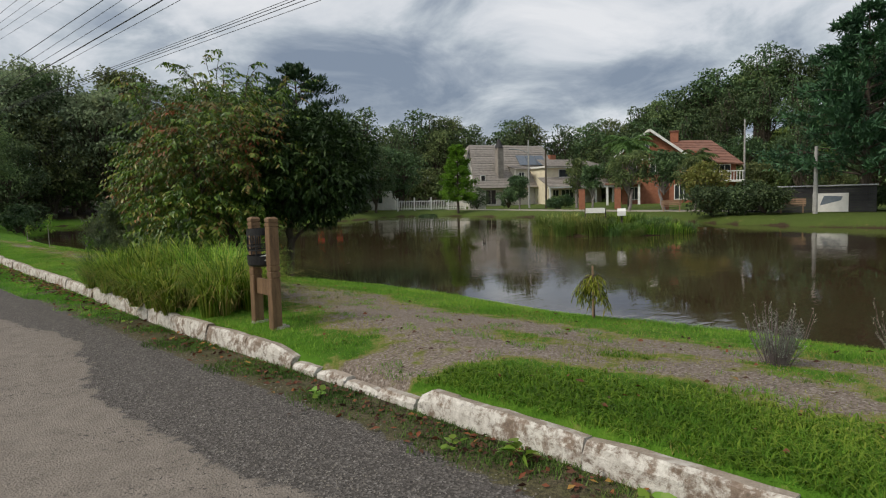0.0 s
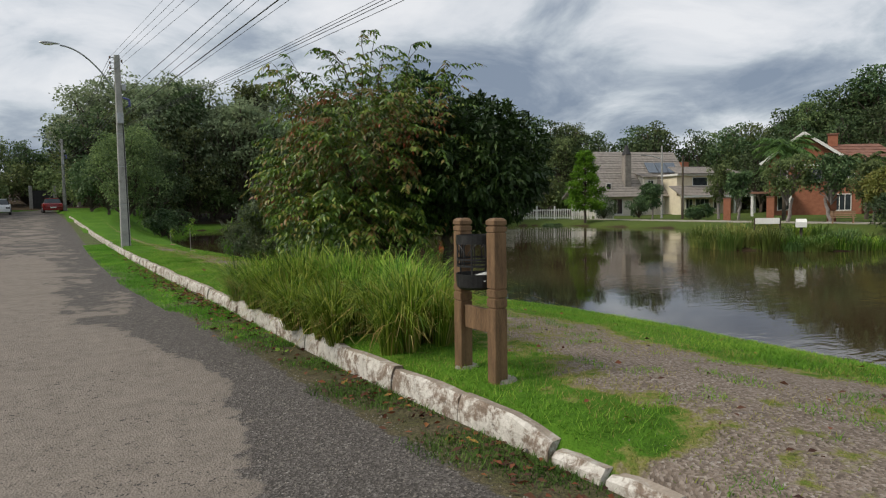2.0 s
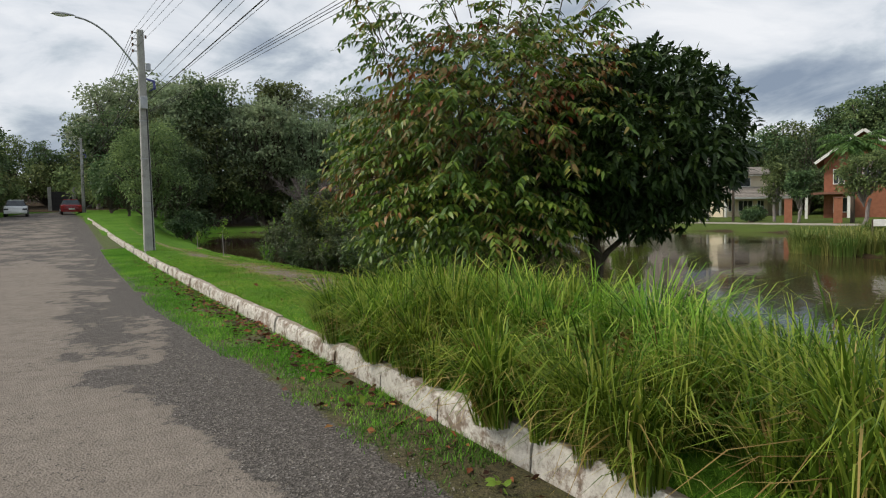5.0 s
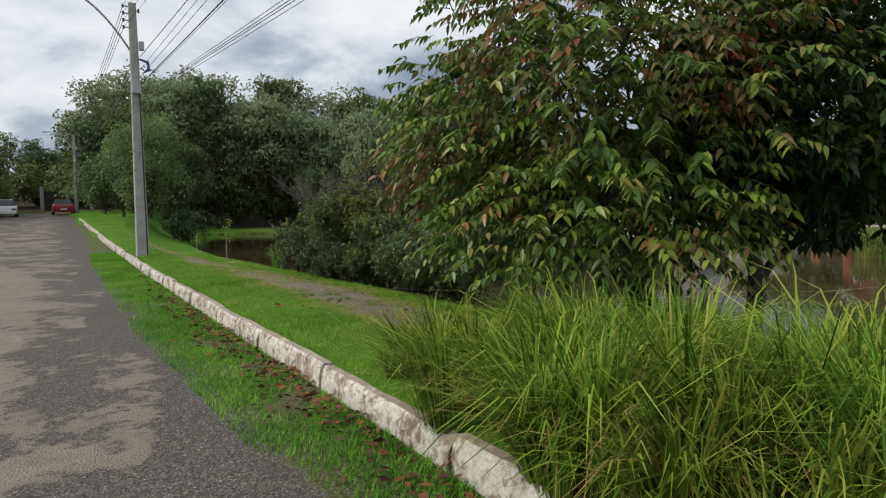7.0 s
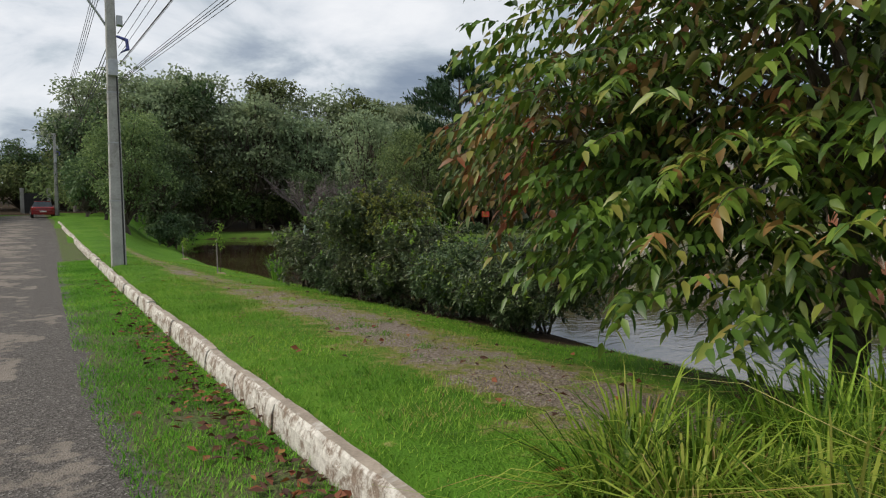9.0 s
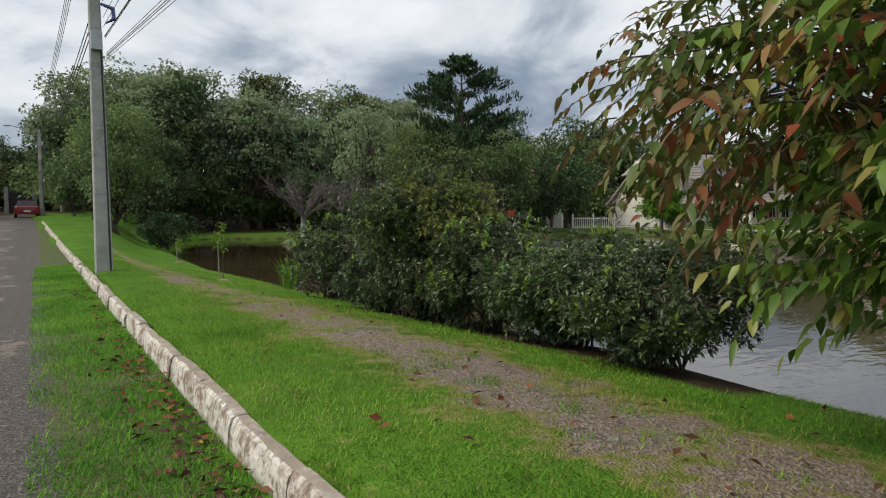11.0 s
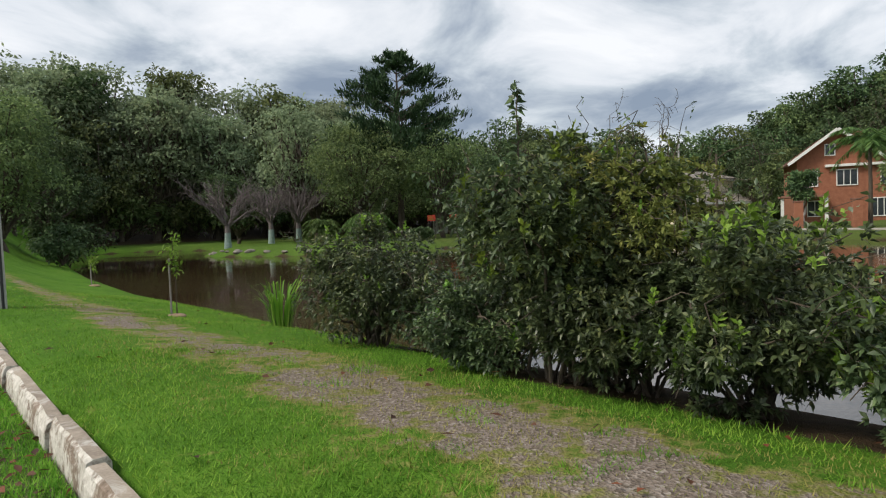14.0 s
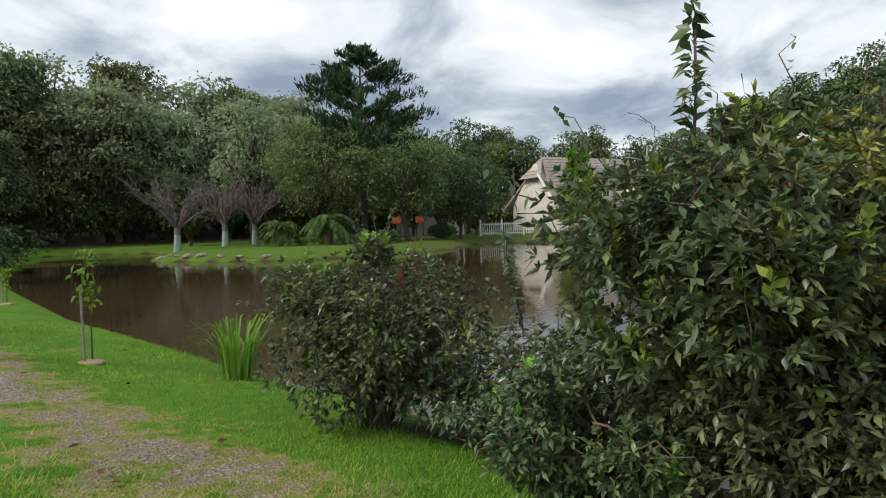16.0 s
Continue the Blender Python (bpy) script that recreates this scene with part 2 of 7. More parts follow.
def kerb_material():
    m, nt, bsdf, _ = material("whitewashed_kerb")
    pos = coords(nt, "World")
    n1, n2, n3 = noisen(nt, pos, 3.4, 8.0, 0.7, 0.3), noisen(nt, pos, 14.0, 6.0, 0.75, 0.4), noisen(nt, pos, 60.0, 3.0, 0.7)
    conc = ramp(nt, [(0.3, (0.10, 0.072, 0.052)), (0.5, (0.22, 0.165, 0.125)), (0.7, (0.33, 0.27, 0.22))], mathn(nt, "ADD", mathn(nt, "MULTIPLY", n2, 0.6), mathn(nt, "MULTIPLY", n3, 0.4)))
    lime = ramp(nt, [(0.3, (0.33, 0.30, 0.26)), (0.65, (0.65, 0.62, 0.57))], n2)
    left = mathn(nt, "ADD", mathn(nt, "MULTIPLY", n1, 0.6), mathn(nt, "MULTIPLY", n2, 0.4))
    col = mixc(nt, ramp(nt, [(0.435, (0, 0, 0)), (0.515, (1, 1, 1))], left), conc, lime)
    black = ramp(nt, [(0.58, (0, 0, 0)), (0.68, (0.8, 0.8, 0.8))], noisen(nt, pos, 9.0, 8.0, 0.8, 0.3))
    nt.links.new(mixc(nt, black, col, (0.07, 0.055, 0.042)), bsdf.inputs["Base Color"])
    bsdf.inputs["Roughness"].default_value = 0.9
    bumped(nt, bsdf, mathn(nt, "ADD", left, mathn(nt, "MULTIPLY", n3, 0.4)), 0.8, 0.015)
    return m


M_GROUND, M_ROAD, M_WATER = ground_material(), road_material(), water_material()
M_BARK = surf("bark", (0.035, 0.026, 0.019), (0.12, 0.095, 0.07), 6, 0.9, 0.8, stretch=(1, 1, 0.3), dist=0.02)
M_PALEBARK = surf("pale_bark", (0.17, 0.15, 0.14), (0.33, 0.29, 0.28), 5, 0.9, 0.6)
M_LIME = surf("limewash", (0.15, 0.21, 0.19), (0.28, 0.36, 0.33), 5, 0.85, 0.3)
M_POST = surf("weathered_wood", (0.075, 0.041, 0.019), (0.235, 0.138, 0.068), 5, 0.75, 0.5, stain=(0.13, 0.08, 0.043), stretch=(4, 4, 0.6), dist=0.006)
M_IRON = surf("black_iron", (0.010, 0.010, 0.011), (0.035, 0.034, 0.034), 14, 0.5, 0.3, metal=0.4)
M_CONC = surf("pole_concrete", (0.25, 0.245, 0.235), (0.42, 0.41, 0.39), 3, 0.88, 0.4, stain=(0.21, 0.20, 0.18))
M_PAD = surf("footing_concrete", (0.20, 0.18, 0.15), (0.36, 0.33, 0.28), 9, 0.9, 0.5)
M_KERB = kerb_material()
M_KERBTOP = surf("worn_kerb", (0.20, 0.16, 0.125), (0.38, 0.32, 0.26), 7, 0.9, 0.6, stain=(0.52, 0.49, 0.45), kind="World")
M_STEEL = surf("galvanised_steel", (0.30, 0.31, 0.32), (0.45, 0.46, 0.47), 8, 0.45, 0.1, metal=0.7)
M_CABLE = surf("cable", (0.012, 0.012, 0.014), (0.03, 0.03, 0.032), 20, 0.6, 0.1)
M_PORC = surf("insulator", (0.10, 0.05, 0.035), (0.16, 0.09, 0.06), 20, 0.25, 0.05)
M_PLASTIC = surf("blue_plastic", (0.05, 0.06, 0.22), (0.09, 0.10, 0.33), 20, 0.4, 0.05)
M_GLASS = surf("window_glass", (0.02, 0.025, 0.03), (0.05, 0.06, 0.065), 2, 0.06, 0.02)
M_WHITE = surf("white_paint", (0.62, 0.61, 0.58), (0.80, 0.79, 0.76), 3, 0.6, 0.1)
M_CREAM = surf("cream_render", (0.60, 0.53, 0.40), (0.76, 0.68, 0.52), 1.5, 0.85, 0.2)
M_PALEWALL = surf("pale_render", (0.50, 0.475, 0.425), (0.66, 0.63, 0.57), 1.5, 0.85, 0.2)
M_BRICKWALL = surf("red_brick", (0.22, 0.078, 0.042), (0.34, 0.138, 0.078), 3, 0.85, 0.4)
M_SLATE = surf("grey_tiles", (0.19, 0.17, 0.15), (0.34, 0.305, 0.27), 2.5, 0.8, 0.4)
M_CLAY = surf("clay_tiles", (0.13, 0.062, 0.045), (0.26, 0.125, 0.085), 2.5, 0.8, 0.4)
M_DARKWOOD = surf("dark_boards", (0.018, 0.018, 0.02), (0.045, 0.044, 0.046), 3, 0.8, 0.3)
M_BENCH = surf("bench_wood", (0.20, 0.12, 0.07), (0.34, 0.22, 0.14), 5, 0.7, 0.3)
M_PANEL = surf("solar_panel", (0.10, 0.12, 0.15), (0.16, 0.19, 0.23), 4, 0.2, 0.05)
M_RED = surf("red_car_paint", (0.20, 0.010, 0.012), (0.26, 0.016, 0.018), 2, 0.25, 0.02)
M_CARWHITE = surf("white_car_paint", (0.66, 0.67, 0.68), (0.76, 0.77, 0.78), 2, 0.25, 0.02)
M_TYRE = surf("tyre_rubber", (0.012, 0.012, 0.012), (0.03, 0.03, 0.03), 10, 0.8, 0.2)
M_REDBOARD = surf("red_board", (0.50, 0.035, 0.015), (0.62, 0.06, 0.02), 3, 0.5, 0.05)
M_LAMP_RED = surf("tail_lamp", (0.30, 0.01, 0.01), (0.42, 0.02, 0.02), 3, 0.2, 0.02)
M_STONE = surf("shore_rock", (0.12, 0.105, 0.088), (0.28, 0.255, 0.22), 4, 0.9, 0.7)
M_AUTUMN = leafy("reddening_leaves", [(0.10, (0.030, 0.062, 0.012)), (0.40, (0.066, 0.116, 0.017)), (0.58, (0.128, 0.190, 0.025)), (0.66, (0.20, 0.235, 0.035)), (0.76, (0.20, 0.13, 0.045)), (0.97, (0.30, 0.07, 0.028))], 0.32, 0.24, 0.55, 0.6, 0.4)
M_REDDISH = leafy("russet_leaves", [(0.12, (0.045, 0.085, 0.020)), (0.40, (0.095, 0.135, 0.032)), (0.58, (0.155, 0.125, 0.040)), (0.74, (0.19, 0.088, 0.040)), (0.93, (0.33, 0.055, 0.028))], 0.36, 0.28, 0.45, 0.7)
M_DARKLEAF = leafy("dark_glossy_leaves", [(0.2, (0.022, 0.052, 0.016)), (0.6, (0.042, 0.095, 0.024)), (0.85, (0.08, 0.15, 0.032))], 0.42, 0.12)
M_SHRUB = leafy("shrub_leaves", [(0.12, (0.036, 0.058, 0.026)), (0.45, (0.078, 0.115, 0.050)), (0.72, (0.135, 0.182, 0.075)), (0.93, (0.25, 0.29, 0.10))], 0.30, 0.25, 0.35, 1.6, 0.5)
M_SHOOT = leafy("fresh_shoots", [(0.2, (0.12, 0.22, 0.028)), (0.8, (0.27, 0.40, 0.06))], 0.4, 0.35)
M_TANLEAF = leafy("withered_leaves", [(0.2, (0.14, 0.18, 0.045)), (0.55, (0.25, 0.28, 0.07)), (0.85, (0.36, 0.31, 0.10))], 0.6, 0.3)
M_FALLEN = leafy("fallen_leaves", [(0.1, (0.045, 0.020, 0.012)), (0.55, (0.11, 0.048, 0.024)), (0.82, (0.22, 0.07, 0.028)), (0.95, (0.36, 0.22, 0.05))], 0.6, 0.1, 0.15)
M_FOREST = leafy("forest_leaves", [(0.2, (0.040, 0.070, 0.032)), (0.5, (0.078, 0.125, 0.052)), (0.8, (0.145, 0.205, 0.080))], 0.55, 0.25)
# Leaf tones of the next two are brightened to stand in for distance haze.
M_HAZEWOOD = leafy("hazed_grey_green_leaves", [(0.15, (0.145, 0.185, 0.115)), (0.5, (0.24, 0.295, 0.172)), (0.85, (0.34, 0.395, 0.225))], 0.7, 0.5, gloss=0.15)
M_FOREST2 = leafy("olive_forest_leaves", [(0.2, (0.078, 0.110, 0.050)), (0.5, (0.148, 0.195, 0.078)), (0.8, (0.24, 0.29, 0.112))], 0.6, 0.4, gloss=0.2)
M_PINE = leafy("pine_needles", [(0.2, (0.022, 0.058, 0.026)), (0.8, (0.060, 0.125, 0.050))], 0.55, 0.15)
M_BRIGHT = leafy("bright_conifer", [(0.2, (0.065, 0.145, 0.012)), (0.8, (0.18, 0.31, 0.026))], 0.5, 0.3)
M_STRAW = leafy("dry_grass_blades", [(0.15, (0.13, 0.19, 0.028)), (0.5, (0.25, 0.25, 0.065)), (0.85, (0.40, 0.33, 0.14))], 0.6, 0.3, gloss=0.08)
M_BLADE = leafy("grass_blades", [(0.15, (0.062, 0.140, 0.015)), (0.5, (0.135, 0.275, 0.027)), (0.85, (0.28, 0.40, 0.058))], 0.5, 0.35, gloss=0.1)
M_TALL = leafy("tall_grass", [(0.10, (0.040, 0.090, 0.010)), (0.42, (0.115, 0.228, 0.022)), (0.70, (0.30, 0.43, 0.055)), (0.95, (0.46, 0.45, 0.12))], 0.4, 0.38, 0.25, gloss=0.2)
M_STRAWTALL = leafy("withered_blades", [(0.1, (0.17, 0.10, 0.04)), (0.5, (0.34, 0.24, 0.09)), (0.9, (0.48, 0.40, 0.18))], 0.6, 0.3, gloss=0.08)
M_WEED = leafy("gutter_weeds", [(0.1, (0.035, 0.060, 0.014)), (0.5, (0.075, 0.130, 0.026)), (0.8, (0.13, 0.19, 0.045)), (0.97, (0.24, 0.20, 0.08))], 0.5, 0.3, gloss=0.1)
M_RUSTFERN = leafy("rust_fern", [(0.1, (0.085, 0.038, 0.016)), (0.5, (0.17, 0.075, 0.026)), (0.9, (0.30, 0.15, 0.05))], 0.6, 0.25, gloss=0.08)
M_SILVER = leafy("silver_leaves", [(0.2, (0.19, 0.225, 0.18)), (0.8, (0.40, 0.43, 0.36))], 0.7, 0.2)
M_GOLD = leafy("golden_fronds", [(0.2, (0.16, 0.24, 0.02)), (0.6, (0.32, 0.37, 0.045)), (0.9, (0.32, 0.22, 0.04))], 0.5, 0.35)
M_REED = leafy("reed_leaves", [(0.2, (0.07, 0.12, 0.018)), (0.6, (0.12, 0.18, 0.035)), (0.9, (0.22, 0.22, 0.07))], 0.5, 0.3)
M_SWORD = leafy("sword_leaves", [(0.2, (0.08, 0.17, 0.018)), (0.6, (0.16, 0.28, 0.03)), (0.92, (0.32, 0.34, 0.09))], 0.45, 0.4)
M_GREYTWIG = surf("grey_twigs", (0.10, 0.078, 0.080), (0.17, 0.14, 0.14), 4, 0.9, 0.2)
M_FROND = leafy("palm_fronds", [(0.2, (0.05, 0.10, 0.026)), (0.8, (0.13, 0.20, 0.05))], 0.45, 0.25)

# ---- building helpers ----


def part(name, data, mat, parent=None, label="", at=None):
    """One mesh object from a bmesh, a mesh or (verts, faces)."""
    if isinstance(data, tuple):
        me = bpy.data.meshes.new(name)
        me.from_pydata([tuple(v) for v in data[0]], [], [tuple(f) for f in data[1]])
    elif isinstance(data, bpy.types.Mesh):
        me = data
    else:
        me = bpy.data.meshes.new(name)
        data.to_mesh(me)
        data.free()
    if not me.materials:
        me.materials.append(mat)
    ob = new(name, me)
    if parent is not None:
        ob.parent = parent
    if at is not None:
        ob.matrix_basis = at
    if label:
        ob["label"] = label
    return ob


def thing(name, m, label, category, group=""):
    ob = new(name)
    ob.empty_display_size = 0.2
    ob.matrix_basis = m
    return tagged(ob, label, category, group)


def box(bm, x0, x1, y0, y1, z0, z1, bevel=0.0):
    r = bmesh.ops.create_cube(bm, size=1.0)
    vs = r["verts"]
    for v in vs:
        v.co = Vector(((x0 + x1) / 2 + v.co.x * (x1 - x0), (y0 + y1) / 2 + v.co.y * (y1 - y0), (z0 + z1) / 2 + v.co.z * (z1 - z0)))
    if bevel:
        es = list({e for v in vs for e in v.link_edges})
        bmesh.ops.bevel(bm, geom=es, offset=bevel, segments=2, affect="EDGES", profile=0.6)
    return bm


def boxmesh(*a, **k):
    return box(bmesh.new(), *a, **k)


def tube(points, radii, sides=8):
    """verts, faces of a tapered tube along points."""
    pts = [Vector(p) for p in points]
    vs, fs = [], []
    for i, p in enumerate(pts):
        d = (pts[min(i + 1, len(pts) - 1)] - pts[max(i - 1, 0)]).normalized()
        u = d.orthogonal().normalized() if abs(d.z) > 0.9 else d.cross(Vector((0, 0, 1))).normalized()
        w = d.cross(u)
        for k in range(sides):
            a = 2 * math.pi * k / sides
            vs.append(p + (u * math.cos(a) + w * math.sin(a)) * radii[i])
    for i in range(len(pts) - 1):
        for k in range(sides):
            a, b = i * sides + k, i * sides + (k + 1) % sides
            fs.append((a, b, b + sides, a + sides))
    fs.append(tuple(range(sides))[::-1])
    fs.append(tuple(range((len(pts) - 1) * sides, len(pts) * sides)))
    return vs, fs


def joined(pieces):
    vs, fs = [], []
    for v, f in pieces:
        n = len(vs)
        vs.extend(v)
        fs.extend(tuple(i + n for i in q) for q in f)
    return vs, fs


def arraymesh(name, verts, faces):
    """A mesh from numpy arrays; faces all of one size."""
    me = bpy.data.meshes.new(name)
    k = faces.shape[1]
    me.vertices.add(len(verts))
    me.vertices.foreach_set("co", np.ascontiguousarray(verts, dtype=np.float32).ravel())
    me.loops.add(faces.size)
    me.loops.foreach_set("vertex_index", np.ascontiguousarray(faces, dtype=np.int32).ravel())
    me.polygons.add(len(faces))
    me.polygons.foreach_set("loop_start", np.arange(0, faces.size, k, dtype=np.int32))
    me.update(calc_edges=True)
    return me


def unit(a):
    return a / (np.linalg.norm(a, axis=-1, keepdims=True) + 1e-9)


def leaf_mesh(name, base, along, length, width, rng, fold=0.25, droop=0.3, simple=False):
    """Many leaves: base points, directions, lengths and half widths; each leaf folded along its rib, bent down at its tip."""
    n = len(base)
    along = unit(along)
    side = unit(np.cross(along, rng.normal(size=(n, 3)) * 0.55 + (0, 0, 1)))
    up = np.cross(side, along)
    L, W = np.broadcast_to(length, n)[:, None], np.broadcast_to(width, n)[:, None]
    tip = base + along * L - np.array((0, 0, 1)) * L * droop
    mid = base + along * L * 0.48 - np.array((0, 0, 1)) * L * droop * 0.2
    lf, rt = mid - side * W + up * W * fold, mid + side * W + up * W * fold
    if simple:
        v = np.stack([base, lf, tip, rt], 1).reshape(-1, 3)
        f = (np.arange(n)[:, None] * 4 + np.array([0, 3, 2, 1])).reshape(-1, 4)
        return arraymesh(name, v, f)
    v = np.stack([base, lf, mid, rt, tip], 1).reshape(-1, 3)
    o = np.array([[0, 2, 1], [0, 3, 2], [1, 2, 4], [2, 3, 4]])
    f = (np.arange(n)[:, None, None] * 5 + o).reshape(-1, 3)
    return arraymesh(name, v, f)


def oval_leaf_mesh(name, base, along, length, width, rng, fold=0.25, droop=0.3):
    """Leaves with an oval outline of eight facets, folded along the rib and bent down."""
    n = len(base)
    along = unit(along)
    side = unit(np.cross(along, rng.normal(size=(n, 3)) * 0.45 + (0, 0, 1)))
    up = np.cross(side, along)
    L, W = np.broadcast_to(length, n)[:, None], np.broadcast_to(width, n)[:, None]
    down = np.array((0, 0, 1.0)) * L * droop
    m1, m2, tip = base + along * L * 0.3 - down * 0.08, base + along * L * 0.66 - down * 0.42, base + along * L - down
    l1, r1 = m1 - side * W + up * W * fold, m1 + side * W + up * W * fold
    l2, r2 = m2 - side * W * 0.78 + up * W * fold * 0.8, m2 + side * W * 0.78 + up * W * fold * 0.8
    v = np.stack([base, m1, m2, tip, l1, r1, l2, r2], 1).reshape(-1, 3)
    o = np.array([[0, 1, 4], [0, 5, 1], [1, 2, 4], [4, 2, 6], [1, 5, 2], [5, 7, 2], [6, 2, 3], [2, 7, 3]])
    f = (np.arange(n)[:, None, None] * 8 + o).reshape(-1, 3)
    me = arraymesh(name, v, f)
    me.shade_smooth()
    return me


def blade_mesh(name, base, lean, length, width, bend):
    """Grass blades of two bent joints, tapering to a point."""
    n = len(base)
    L, W = np.broadcast_to(length, n)[:, None], np.broadcast_to(width, n)[:, None]
    side = unit(np.stack([-lean[:, 1], lean[:, 0], np.zeros(n)], 1) + 1e-6)
    up = np.array((0, 0, 1.0))
    p1 = base + (up * 0.55 + lean * 0.16) * L
    p2 = base + (up * (0.92 - 0.30 * bend[:, None]) + lean * (0.42 + 0.2 * bend[:, None])) * L
    p3 = base + (up * (1.0 - 0.62 * bend[:, None]) + lean * (0.7 + 0.3 * bend[:, None])) * L
    v = np.stack([base - side * W * 0.7, base + side * W * 0.7, p1 - side * W, p1 + side * W, p2 - side * W * 0.6, p2 + side * W * 0.6, p3, p3 + side * W * 0.08], 1).reshape(-1, 3)
    o = np.array([[0, 1, 3, 2], [2, 3, 5, 4], [4, 5, 7, 6]])
    f = (np.arange(n)[:, None, None] * 8 + o).reshape(-1, 4)
    return arraymesh(name, v, f)


# ---- plan ----
KERB_Y = (-60, 0, 4, 8, 15, 21, 32, 60, 100, 140)
KERB_X = (3.2, 3.0, 2.9, 2.68, 2.62, 2.49, 2.24, 1.34, 0.1, -1.2)
ROAD_Y = (-60, 18, 27, 33, 40, 45, 53, 62, 80, 100, 140)
ROAD_Z = (0.0, 0.02, 0.12, 0.26, 0.50, 0.74, 1.08, 1.45, 2.1, 2.65, 3.4)
POND = -0.40


def kerb_x(y):
    return np.interp(y, KERB_Y, KERB_X)


def road_z(y):
    return np.interp(y, ROAD_Y, ROAD_Z)


SHORE = [(9.5, -45), (8.6, -12), (8.45, 2), (8.0, 5.6), (8.1, 8), (8.2, 10.2), (7.55, 13.2), (7.5, 17.2), (7.75, 19.3), (7.6, 21.6), (7.2, 24.6), (6.85, 28), (6.8, 31.5), (6.6, 37), (7.2, 48), (8.2, 58), (9.6, 68),
         (11, 79), (13.5, 84), (17.5, 86), (21.5, 82), (22.6, 77), (21.4, 72), (18.2, 66.5), (17.3, 63.0), (18.6, 60), (20.2, 57), (22, 53.8), (28, 52.5), (36.5, 54.5), (44, 60), (49, 57), (47, 45), (45.4, 35), (43.5, 27), (41, 21.5), (37.9, 16), (36.4, 11.2), (36, 3), (40, -45)]


def inside(poly, x, y):
    ins = np.zeros(x.shape, bool)
    for (x1, y1), (x2, y2) in zip(poly, poly[1:] + poly[:1]):
        c = ((y1 > y) != (y2 > y)) & (x < (x2 - x1) * (y - y1) / (y2 - y1 + 1e-12) + x1)
        ins ^= c
    return ins


def edge_dist(poly, x, y):
    best = np.full(x.shape, 1e9)
    for (x1, y1), (x2, y2) in zip(poly, poly[1:] + poly[:1]):
        dx, dy = x2 - x1, y2 - y1
        t = np.clip(((x - x1) * dx + (y - y1) * dy) / (dx * dx + dy * dy), 0, 1)
        best = np.minimum(best, np.hypot(x - x1 - t * dx, y - y1 - t * dy))
    return best


def smooth(a, b, v):
    t = np.clip((v - a) / (b - a), 0, 1)
    return t * t * (3 - 2 * t)


def shore_d(x, y):
    """Distance to the water's edge, positive on land; the islet is land."""
    d = edge_dist(SHORE, x, y)
    d = np.where(inside(SHORE, x, y), -d, d)
    u, v = (x - 28.3) * 0.83 + (y - 18.4) * 0.55, (x - 28.3) * 0.55 - (y - 18.4) * 0.83
    islet = (1 - np.hypot(u / 3.1, v / 3.6)) * 1.6
    return np.maximum(d, islet)


def ground_z(x, y):
    x, y = np.asarray(x, float), np.asarray(y, float)
    d = shore_d(x, y)
    wob = 0.025 * np.sin(x * 1.7 + y * 0.6) * np.sin(y * 1.1 - x * 0.4)
    land = POND + 0.52 * (1 - np.exp(-np.maximum(d, 0) / 0.85)) + wob * smooth(0.3, 1.5, d)
    near = smooth(17, 9, x) * smooth(-1, 1, x - kerb_x(y) + 1)
    verge = (road_z(y) + 0.10) * smooth(1.2, 4.2, d) * near
    roadside = road_z(y) * smooth(3.0, 0.0, x) + 0.0
    hill = 14.5 * smooth(92, 124, x) * smooth(84, 32, y) + 1.8 * smooth(91, 106, y) * smooth(3, 9, x) + 6 * smooth(98, 170, y) + 2.5 * smooth(-10, -60, x)
    back = x - kerb_x(y)
    land = land - 0.07 * smooth(1.3, 0.2, np.abs(y - 4.5)) * smooth(1.2, 0.1, back) - 0.03 * smooth(0.5, 0.1, back)
    land = np.where(x < kerb_x(y) + 0.13, road_z(y) - 0.035, land + verge) + hill
    land = land + (1 - near) * smooth(8, 40, d) * 0.25
    bed = POND - 0.7 * (1 - np.exp(np.minimum(d, 0) / 1.2))
    return np.where(d > 0, land, bed)


def gz(x, y):
    return float(ground_z(np.array([float(x)]), np.array([float(y)]))[0])


def steps(*spans):
    out = []
    for a, b, s in spans:
        out.extend(np.arange(a, b, s))
    return np.array(out)


def sheet(name, xs, ys, height, mat, masks):
    X, Y = np.meshgrid(xs, ys)
    Z = height(X, Y)
    v = np.stack([X, Y, Z], -1).reshape(-1, 3)
    nx, ny = len(xs), len(ys)
    i = (np.arange(ny - 1)[:, None] * nx + np.arange(nx - 1)).ravel()
    me = arraymesh(name, v, np.stack([i, i + 1, i + nx + 1, i + nx], 1))
    col = me.color_attributes.new("worn", "FLOAT_COLOR", "POINT")
    a, b = masks(v[:, 0], v[:, 1])
    dry = 0.55 + 0.45 * smooth(28, 34, v[:, 0]) - 0.55 * smooth(20, 14, v[:, 0])
    col.data.foreach_set("color", np.stack([a, b, np.clip(dry, 0, 1), 0 * a + 1], 1).astype(np.float32).ravel())
    me.shade_smooth()
    ob = part(name, me, mat)
    return ob


PATH_Y = (-60, -2, 2, 4.2, 6, 8, 12, 16, 20, 24, 29, 36, 44)
PATH_X = (5.5, 5.3, 5.15, 4.7, 4.6, 4.9, 4.7, 4.5, 4.5, 4.3, 3.95, 3.6, 3.2)
PATH_W = (0.95, 0.95, 0.95, 1.3, 1.05, 0.9, 0.82, 0.80, 0.78, 0.68, 0.5, 0.28, 0.1)


